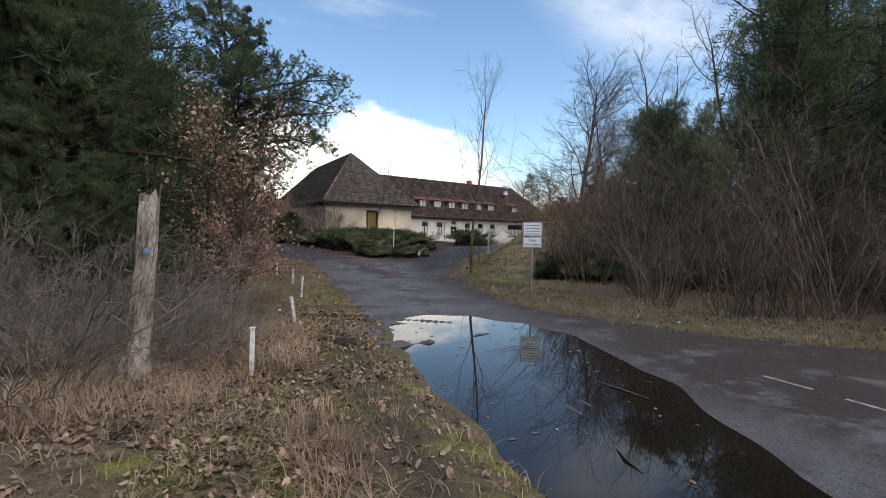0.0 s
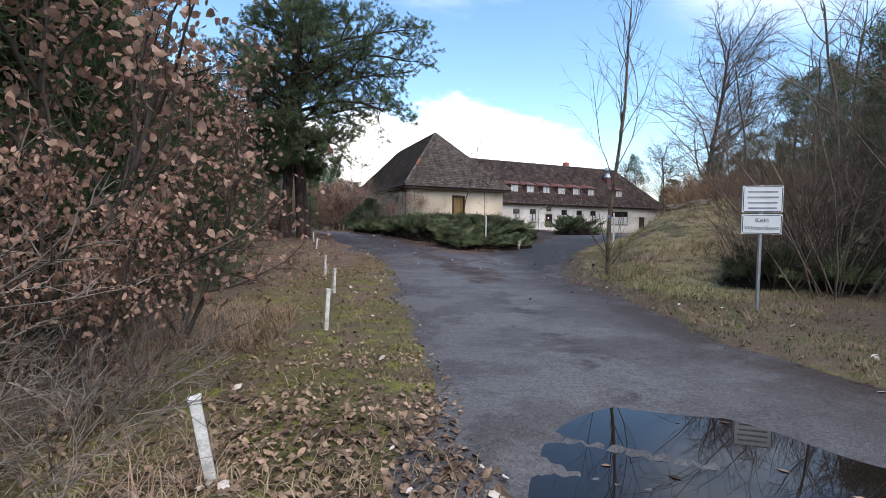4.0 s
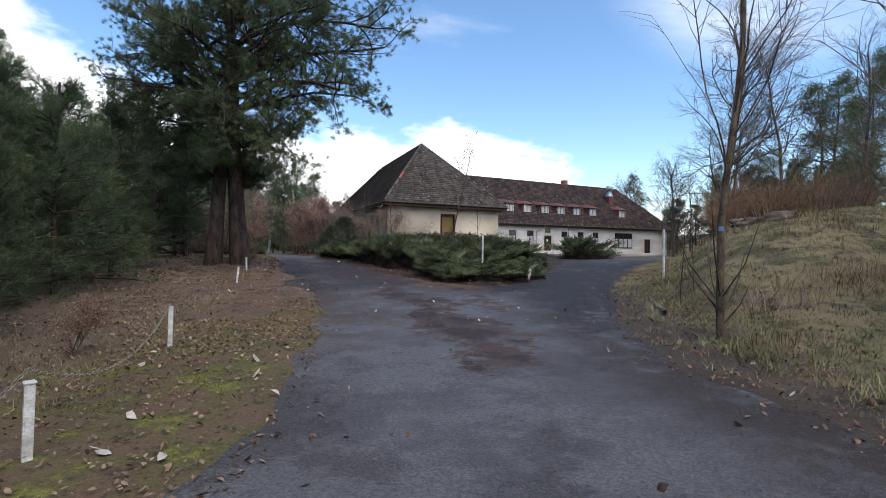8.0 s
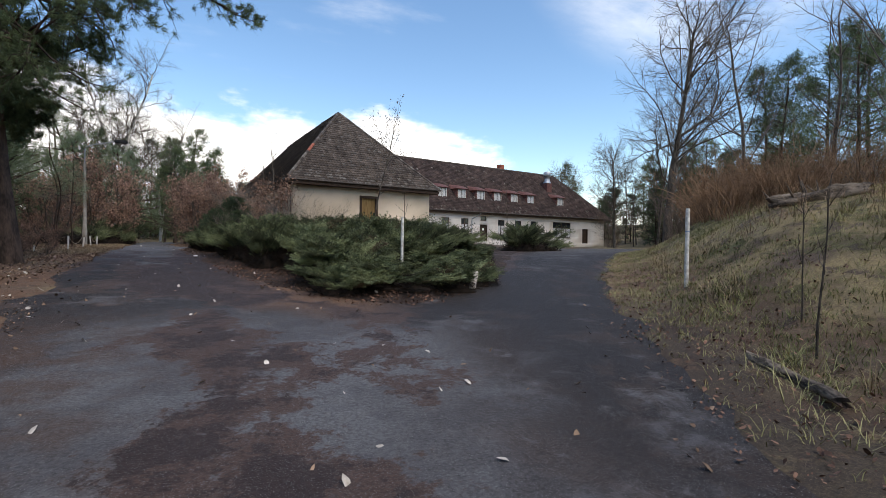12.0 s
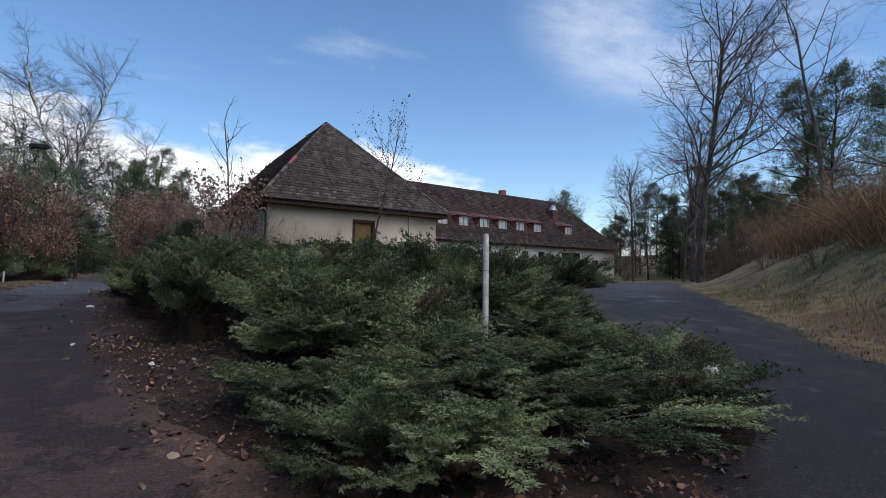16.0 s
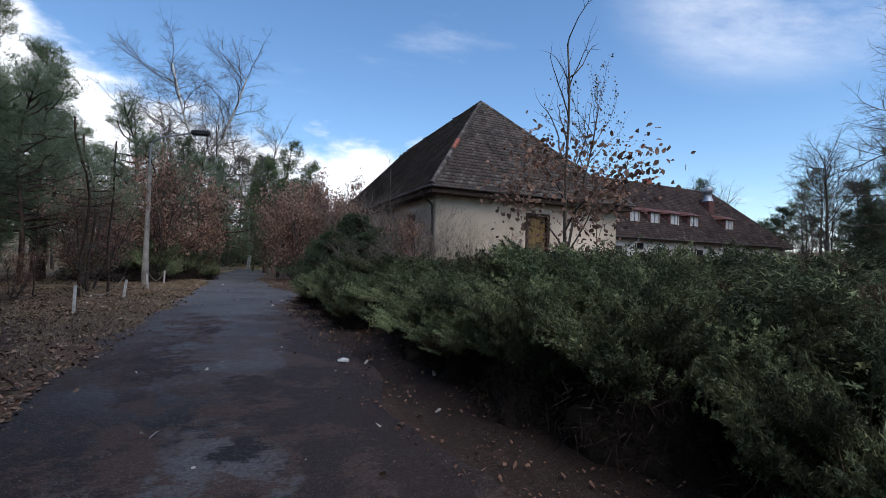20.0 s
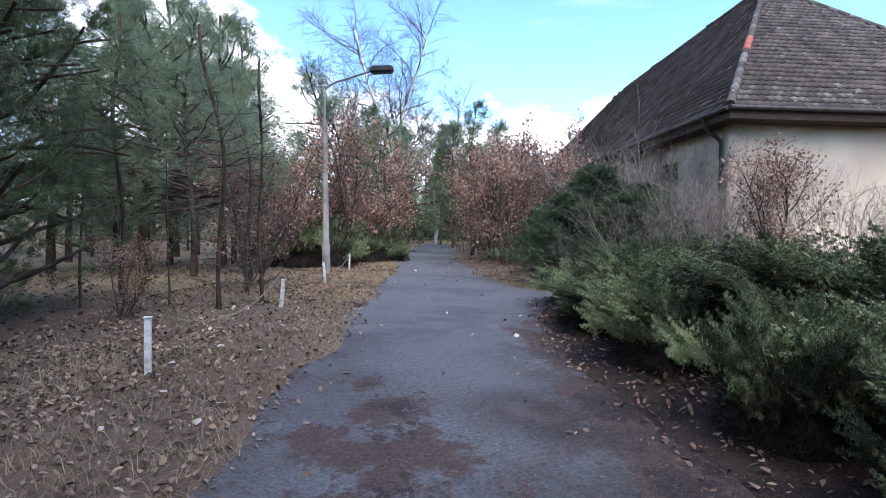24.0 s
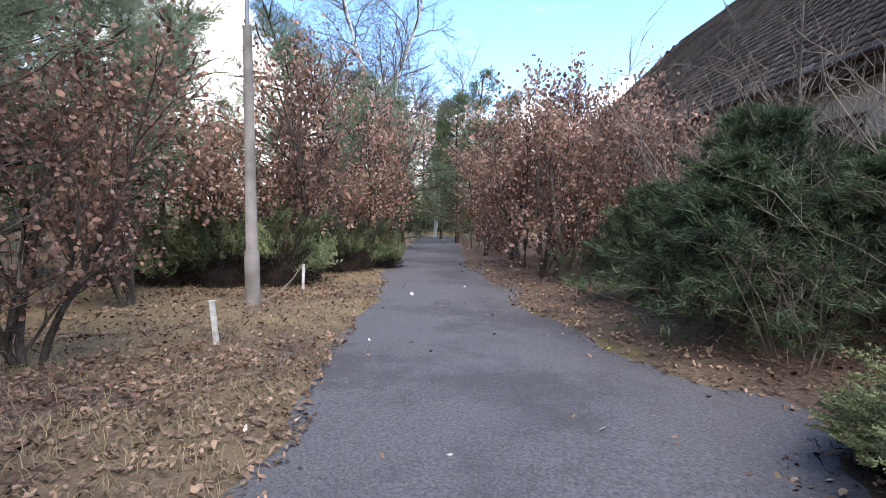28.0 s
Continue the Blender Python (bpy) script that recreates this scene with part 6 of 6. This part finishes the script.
g.add(vs, [(i * sd + j, i * sd + (j + 1) % sd, (i + 1) * sd + (j + 1) % sd, (i + 1) * sd + j) for i in range(n - 1) for j in range(sd)])
g.add(vs[-sd:], [tuple(range(sd))])
part("trunk", g, M_wood_old, stump)
g = Geo()
g.add([(0.03 + 0.035 * math.cos(k) * (1 + 0.3 * math.sin(4 * k)), -0.132 + 0.003 * math.cos(2 * k), 1.5 + 0.04 * math.sin(k) * (1 + 0.25 * math.cos(5 * k))) for k in np.linspace(0, 5.9, 14)], [tuple(range(14))])
part("paint_mark", g, M_blue, stump, "faded blue paint mark")

# drain grate
grate = empty("drain_grate", pose(2.03, 9.92, zat(2.03, 9.92) + 0.015, 0, 0, -8) @ Matrix.Diagonal((0.78, 0.78, 1, 1)), label="rusty iron drain grate sunk in the verge", category="drain")
for a in ((-0.2, -0.2, -0.18, 0.2), (0.18, -0.2, 0.2, 0.2), (-0.18, -0.2, 0.18, -0.17), (-0.18, 0.17, 0.18, 0.2)):
    boxed("rim", (a[0], a[1], -0.05), (a[2], a[3], 0.045), M_iron, grate, bevel=0.006)
for k in range(6):
    boxed("bar", (-0.18, -0.15 + 0.055 * k, -0.02), (0.18, -0.125 + 0.055 * k, 0.04), M_iron, grate, bevel=0.004)
# near-black plate painted as the shade beneath the bars
boxed("pit_shade_plate", (-0.18, -0.17, -0.06), (0.18, 0.17, -0.055), M_dark, grate)


def log(x, y, length, r, turn, label, dz=0.0, tilt=0.0, rough=0.1, stubs=0):
    """A fallen trunk with a knotty, partly rotten surface and broken, splintered ends."""
    b = empty("log", pose(x, y, zat(x, y) + dz, 0, tilt, turn), label=label, category="log")
    rs = np.random.RandomState(int(100 * length))
    g, n, m = Geo(), 34, 14
    f, a = np.meshgrid(np.linspace(-0.5, 0.5, n), np.arange(m) / m * 2 * math.pi, indexing="ij")
    swell = 1 + rough * (waves(6 * f, a, 1.6, 71) + 0.8 * np.sin(3 * a + 9 * f) + 0.6 * waves(15 * f, np.cos(a) * 4, 2.0, 72)) - 0.25 * np.abs(2 * f) ** 6
    end = 0.05 * length * np.abs(2 * f) ** 10 * np.sign(f) * rs.uniform(-1, 1, (1, m))
    pts = np.stack([length * f + end, 0.03 * length * np.sin(5 * f) + r * swell * np.cos(a), r * (0.8 + 0.15 * np.sin(11 * f)) + r * swell * np.sin(a)], -1).reshape(-1, 3)
    g.add(pts, [(i * m + j, i * m + (j + 1) % m, (i + 1) * m + (j + 1) % m, (i + 1) * m + j) for i in range(n - 1) for j in range(m)])
    part("wood", g, M_log, b)
    for k in (0, n - 1):
        g = Geo()
        g.add(np.concatenate([pts[k * m:(k + 1) * m], [pts[k * m:(k + 1) * m].mean(0) + ((0.3 if k == 0 else -0.3) * r, 0, 0)]]), [(j, (j + 1) % m, m) for j in range(m)])
        part("broken_end", g, M_bark_pine, b, "dark broken end")
    for k in range(stubs):
        u, q = rs.uniform(-0.45, 0.45), rs.uniform(0.2, 2.9)
        g = Geo()
        d = np.array((rs.uniform(-0.6, 0.6), math.cos(q), math.sin(q)))
        at = np.array((u * length, 0, 0.8 * r))
        g.tube([at + d * r * 0.6, at + d * (r + 0.1), at + d * (r + rs.uniform(0.15, 0.45)) + (0, 0, 0.05)], (0.028, 0.02, 0.006), 5)
        part("branch_stub", g, M_log, b)


log(10.8, 24.5, 1.7, 0.055, 57, "grey fallen log lying in the verge grass", -0.02)
log(17.6, 28.4, 1.8, 0.14, -50, "weathered rotten trunk lying on the grassy hill", -0.03, -10.0, 0.3, 7)

# crumpled paper at the foot of the junipers
rs = np.random.RandomState(5)
bm = bmesh.new()
bmesh.ops.create_icosphere(bm, subdivisions=3, radius=0.07)
for v in bm.verts:
    v.co = v.co * (1 + 0.28 * float(waves(v.co.x * 30, v.co.y * 30 + v.co.z * 47, 1.0, 91))) + Vector(rs.uniform(-0.006, 0.006, 3))
    v.co.z *= 0.45
me = bpy.data.meshes.new("crumpled_paper")
bm.to_mesh(me)
bm.free()
me.materials.append(M_sign)
tagged(part("crumpled_paper", me, None, at=pose(4.08, 39.5, zat(4.08, 39.5) + 0.045, 0, 0, 30)), "crumpled white paper lying on brown litter", "paper")

# painted line on the old asphalt
for k, (y0, y1) in enumerate(((6.75, 6.2), (5.85, 5.2), (4.8, 4.0))):
    x = 6.6 - 0.03 * k
    z = max(float(road_height(np.array([x]), np.array([y]))[0]) for y in (y0, (y0 + y1) / 2, y1))
    tagged(boxed("road_marking", (x - 0.025, y1, z - 0.03), (x + 0.025, y0, z + 0.004), M_road_paint), "worn white painted line on the asphalt", "road marking", kind="structure")

# saplings
leafy, tips, lr = bare_tree(37, 4.6, 0.034, 0.5, "slender sapling with some dry brown leaves", M_twig_grey, kids=(12, 4, 0), depth=2)
c = Geo()
leaves(c, lr, [t[0] for t in tips if t[0][2] < 2.7], 26, 0.08, 0.2)
part("leaves", c, M_oak, leafy, "dry brown leaves")
put(leafy, 6.67, 38.9, 0.82, first=True)
s1, _, _ = bare_tree(35, 5.0, 0.035, 0.5, "thin bare sapling before the house", M_bark, kids=(7, 4, 0), depth=2)
front, tips, lr = bare_tree(39, 7.4, 0.065, 0.75, "slender tree with a few hanging dry leaves before the house", M_bark, kids=(15, 6, 0), depth=2, low=0.3, thin=0.36)
c = Geo()
leaves(c, lr, [t[0] for t in tips], 2, 0.09, 0.08, droop=1.5)
part("leaves", c, M_twig, front, "dark shrivelled leaves")
put(front, 12.6, 50.8, first=True)
scatter([s1], [(15.4, 53.2, 0.9), (28.4, 62.5, 1.3), (11.4, 24.6, 0.4), (12.4, 25.4, 0.35), (3.6, 62, 1.1), (6.5, 56, 1.2), (-4.5, 47, 0.7), (-3.4, 47.6, 0.6), (-5.2, 48.6, 0.7), (-4.0, 44.2, 0.6)], "thin bare saplings")


# more brush by the junction
r3 = random.Random(12)
for k in range(30):
    x, y = r3.uniform(10.5, 20), r3.uniform(2, 13.5)
    if edge_distance(np.array([x]), np.array([y]))[0] > 1.8:
        put((k1, k2)[k % 2], x, y, r3.uniform(0.7, 1.05), turn=37 * k, group="brown thicket along the drive")


# ---- grass and fallen leaves ----
def field(n, x0, x1, y0, y1, keep, seed):
    r = np.random.RandomState(seed)
    x, y = r.uniform(x0, x1, n), r.uniform(y0, y1, n)
    ok = keep(x, y, r) & (np.hypot(x - 2.03, y - 9.92) > 0.24)
    return x[ok], y[ok], r


def blades(name, n, area, keep, seed, height, mat, label, width=0.0035):
    x, y, r = field(n, *area, keep, seed)
    z = land_height(x, y)
    k = 7
    X = np.repeat(x, k) + r.normal(0, 0.05, len(x) * k)
    Y = np.repeat(y, k) + r.normal(0, 0.05, len(x) * k)
    Z = np.repeat(z, k) - 0.02
    a = r.uniform(0, 6.28, len(X))
    h = height * r.uniform(0.4, 1.2, len(X))
    lean = r.uniform(0.5, 2.2, len(X)) * h
    base = np.stack([X, Y, Z], 1)
    side = np.stack([-np.sin(a), np.cos(a), 0 * a], 1) * width
    mid = base + np.stack([np.cos(a) * lean * 0.35, np.sin(a) * lean * 0.35, h * 0.65], 1)
    tip = base + np.stack([np.cos(a) * lean, np.sin(a) * lean, h * 0.85], 1)
    v = np.stack([base - side, base + side, mid + side * 0.7, mid - side * 0.7, tip], 1).reshape(-1, 3)
    i = np.arange(len(X))[:, None] * 5
    g = Geo()
    g.add(v, i + [0, 1, 2, 3])
    g.f.append(i + [3, 2, 4])
    g.m.append(np.zeros(len(X), int))
    return tagged(part(name, g, mat), label, "grass", kind="stuff")


def verge(x, y):
    return edge_distance(x, y)


def west_of(x, y):
    return x < np.interp(y, [p[1] for p in WEST], [p[0] for p in WEST])


blades("dry_grass", 9000, (-3, 3.3, 3.5, 18), lambda x, y, r: (verge(x, y) > 0.15) & (r.rand(len(x)) < (0.35 + 0.65 * (waves(x, y, 1.5, 21) > 0.1)) * (1 - 0.75 * smooth01(11, 14, y))), 1, 0.11, M_straw, "matted dry grass along the verge")
blades("dry_grass", 24000, (8, 26, 17, 44), lambda x, y, r: (verge(x, y) > 0.15 + 1.2 * smooth01(29, 24, y) * r.rand(len(x))) & ~west_of(x, y) & (in_island(x, y) > 0.3), 2, 0.11, M_bank, "long olive-brown grass on the bank", 0.0035)
blades("dry_grass", 9000, (8.5, 24, 17, 44), lambda x, y, r: (verge(x, y) > 0.8) & ~west_of(x, y) & (in_island(x, y) > 0.3) & (waves(x, y, 1.6, 63) > 0.35), 8, 0.24, M_bank, "tussocks of long olive grass on the bank", 0.004)
blades("dry_grass", 11000, (-4, 2.3, 1.5, 17), lambda x, y, r: (verge(x, y) > 0.3) & (x < 1.45) & (waves(x, y, 1.3, 27) > -0.25), 6, 0.2, M_rust, "tufts of rusty dry grass by the posts")
blades("dry_grass", 5200, (9.5, 24, 18, 44), lambda x, y, r: (verge(x, y) > 1.6) & ~west_of(x, y) & (in_island(x, y) > 0.3) & (waves(x, y, 1.1, 64) > 0.2), 9, 0.34, M_straw, "tufts of tall bleached grass on the bank", 0.004)
blades("dry_grass", 3200, (11, 24, 18, 44), lambda x, y, r: (verge(x, y) > 2.4) & ~west_of(x, y) & (in_island(x, y) > 0.3) & (waves(x, y, 0.8, 65) > 0.3), 10, 0.42, M_rust, "patches of tall rusty grass on the bank", 0.004)
blades("green_grass", 14000, (6, 16, 4, 30), lambda x, y, r: (verge(x, y) > 0.1 + 1.1 * smooth01(15, 19, y)) & (verge(x, y) < 2.9) & (x > 6.3) & (in_island(x, y) > 0.3), 3, 0.1, M_green, "short green verge grass", 0.0028)
blades("green_grass", 26000, (-1, 3.8, 3.5, 27), lambda x, y, r: (verge(x, y) > 0.05) & (verge(x, y) < 2.6) & west_of(x, y) & (waves(x, y, 1.2, 24) > 0.25 - 0.45 * smooth01(9, 12, y)), 4, 0.05, M_moss, "mossy yellow-green grass patches", 0.0025)
blades("dry_grass", 34000, (-7, 1.6, 17, 62), lambda x, y, r: (verge(x, y) > 0.2) & west_of(x, y) & (r.rand(len(x)) < (0.12 + 0.75 * (waves(x, y, 0.9, 25) > 0.1)) * (0.5 + 0.5 * smooth01(40, 44, y)) + 0.5 * (verge(x, y) < 1.3) * smooth01(40, 43, y)), 5, 0.12, M_straw, "sparse dry grass under the trees", 0.002)


blades("dry_grass", 9000, (7, 22, 1, 19), lambda x, y, r: (verge(x, y) > 0.2) & (waves(x, y, 0.9, 29) > -0.2), 7, 0.13, M_straw, "dry grass under the brush", 0.003)


def litter(name, n, area, keep, seed, size, on_road=False, mat=None):
    x, y, r = field(n, *area, keep, seed)
    z = (road_height(x, y) if on_road else land_height(x, y) + 0.02) + 0.006
    g = Geo()
    m = len(x)
    a = r.uniform(0, 6.28, m)
    t = r.normal(0, 0.45, (m, 2))
    L = size * r.uniform(0.35, 1.25, m)
    d = np.stack([np.cos(a), np.sin(a), t[:, 0]], 1)
    s = np.stack([-np.sin(a), np.cos(a), t[:, 1]], 1)
    c = np.stack([x, y, z + L * 0.02], 1)
    up = np.array([0, 0, 1.0]) * (L * r.uniform(-0.08, 0.26, m))[:, None]
    d, s = d * L[:, None], s * L[:, None]
    q = r.uniform(0.16, 0.36, (4, m, 1))
    v = np.stack([c - d * 0.5, c - d * 0.2 + s * q[0] + up, c + d * 0.18 + s * q[1] + up, c + d * 0.5 + up * 0.6, c + d * 0.18 - s * q[2] + up, c - d * 0.2 - s * q[3] + up], 1).reshape(-1, 3)
    i = np.arange(m)[:, None] * 6
    g.add(v, np.concatenate([i + [0, 1, 5], i + [1, 2, 4], i + [1, 4, 5], i + [2, 3, 4]], 0))
    return tagged(part(name, g, mat or M_litter), "scattered dry fallen leaves", "leaves", kind="stuff")


litter("fallen_leaves", 24000, (-2.2, 3.2, 2, 13), lambda x, y, r: (verge(x, y) > 0.05) & (r.rand(len(x)) < 0.25 + 0.75 * (waves(x, y, 2.0, 31) > 0.1)), 11, 0.065)
litter("fallen_leaves", 34000, (-3, 3.6, 11, 30), lambda x, y, r: (verge(x, y) > 0.0) & (r.rand(len(x)) < 0.3 + 0.6 * (waves(x, y, 1.1, 32) > 0.1)), 17, 0.045)
litter("fallen_leaves", 100000, (-6, 1.9, 30, 60), lambda x, y, r: (verge(x, y) > 0.1) & (verge(x, y) < 4.2) & west_of(x, y) & (r.rand(len(x)) < 0.3 + 0.7 * smooth01(34, 40, y) * (0.14 + 0.86 * (waves(x, y, 1.3, 33) > 0.05))), 12, 0.054)
litter("fallen_leaves", 26000, (-5, 1.9, 36, 58), lambda x, y, r: (verge(x, y) > 0.1) & (verge(x, y) < 3.0) & west_of(x, y) & (waves(x, y, 0.9, 34) > 0.2), 29, 0.06, mat=M_oak)
litter("fallen_leaves", 9000, (-12, 0, 30, 64), lambda x, y, r: (verge(x, y) > 3.5) & west_of(x, y), 18, 0.1)
litter("fallen_leaves", 45000, (-0.5, 8, 36, 64), lambda x, y, r: (r.rand(len(x)) < smooth01(38, 46, y)) & (verge(x, y) > 0.05) & (in_island(x, y) > -2.2) & (in_island(x, y) < 0.4) & (r.rand(len(x)) < 0.5 + 0.5 * smooth01(44, 49, y)), 13, 0.055)
litter("fallen_leaves", 8000, (4, 12, 27.6, 36), lambda x, y, r: (in_island(x, y) > -2.0) & (in_island(x, y) < 1.4 * r.rand(len(x)) ** 2), 20, 0.055, mat=M_litter_dark)
litter("fallen_leaves", 9000, (6.3, 17, 14, 31), lambda x, y, r: (verge(x, y) > 0.0) & (verge(x, y) < 1.9) & ~west_of(x, y) & (in_island(x, y) > 0.3), 26, 0.042, mat=M_litter_dark)
litter("fallen_leaves", 12000, (6.3, 17, 7, 33), lambda x, y, r: (verge(x, y) > 0.0) & (verge(x, y) < 3.5) & ~west_of(x, y) & (in_island(x, y) > 0.3), 14, 0.05, mat=M_litter_dark)
litter("fallen_leaves", 500, (-2, 12, 4, 58), lambda x, y, r: (verge(x, y) < -0.15) & (signed(PUDDLE, x, y) > 0.3), 15, 0.06, True)
litter("fallen_leaves", 4200, (-5, 12, 18, 66), lambda x, y, r: (verge(x, y) < 0.15) & (verge(x, y) > -0.6 * r.rand(len(x))), 16, 0.07, True)

litter("pale_leaves", 260, (-1, 8, 24, 58), lambda x, y, r: (verge(x, y) < -0.1), 27, 0.075, True, M_pale)
litter("pale_leaves", 800, (-3, 9, 3, 50), lambda x, y, r: (verge(x, y) > -0.4) & (verge(x, y) < 2.2), 28, 0.085, False, M_pale)

r = np.random.RandomState(19)
g = Geo()
for k in range(120):
    x, y = r.uniform(2.3, 6), r.uniform(3, 12.4)
    if signed(PUDDLE, np.array([x]), np.array([y]))[0] > -0.05:
        continue
    a, L = r.uniform(0, 6.28), r.uniform(0.02, 0.05)
    c, d, s = np.array((x, y, -0.019)), np.array((math.cos(a), math.sin(a), 0)) * L, np.array((-math.sin(a), math.cos(a), 0)) * L * 0.5
    g.add([c - d, c + s + (0, 0, 0.004), c + d, c - s + (0, 0, 0.003)], [(0, 1, 2, 3)])
tagged(part("fallen_leaves", g, M_litter), "brown leaves floating on the puddle", "leaves", kind="stuff")
for x, y, turn, L in ((4.6, 7.0, 100, 0.7), (5.0, 8.9, 60, 0.45), (3.4, 5.6, 75, 0.4), (4.4, 10.2, 20, 0.5)):
    g = Geo()
    g.tube([(-L / 2, 0, 0.0), (0, 0.03, 0.012), (L / 2, 0, 0.004)], (0.006, 0.011, 0.004), 5)
    tagged(part("stick", g, M_bark, at=pose(x, y, -0.02, 0, 0, turn)), "thin wet stick lying in the puddle", "stick")

litter("forest_debris", 26000, (2, 12, 28.6, 50), lambda x, y, r: (verge(x, y) > -0.3) & (in_island(x, y) > -1.9) & (in_island(x, y) < 0.6), 23, 0.035, mat=M_litter_dark)
litter("forest_debris", 16000, (-5, 3.4, 18, 50), lambda x, y, r: (verge(x, y) > -0.25) & (verge(x, y) < 4) & west_of(x, y), 24, 0.035)

# ---- roof tiles nearest the drive, one by one ----
one = {}
for flag in (False, True):
    g = Geo()
    g.add(TILE_V, TILE_F)
    one[flag] = g.mesh("roof_tile", [M_lichen if flag else M_tile])
for p, ax, flag in NEAR_TILES:
    part("roof_tile", one[flag], None, roof, at=Matrix.Translation(Vector(p)) @ Matrix(ax).transposed().to_4x4())
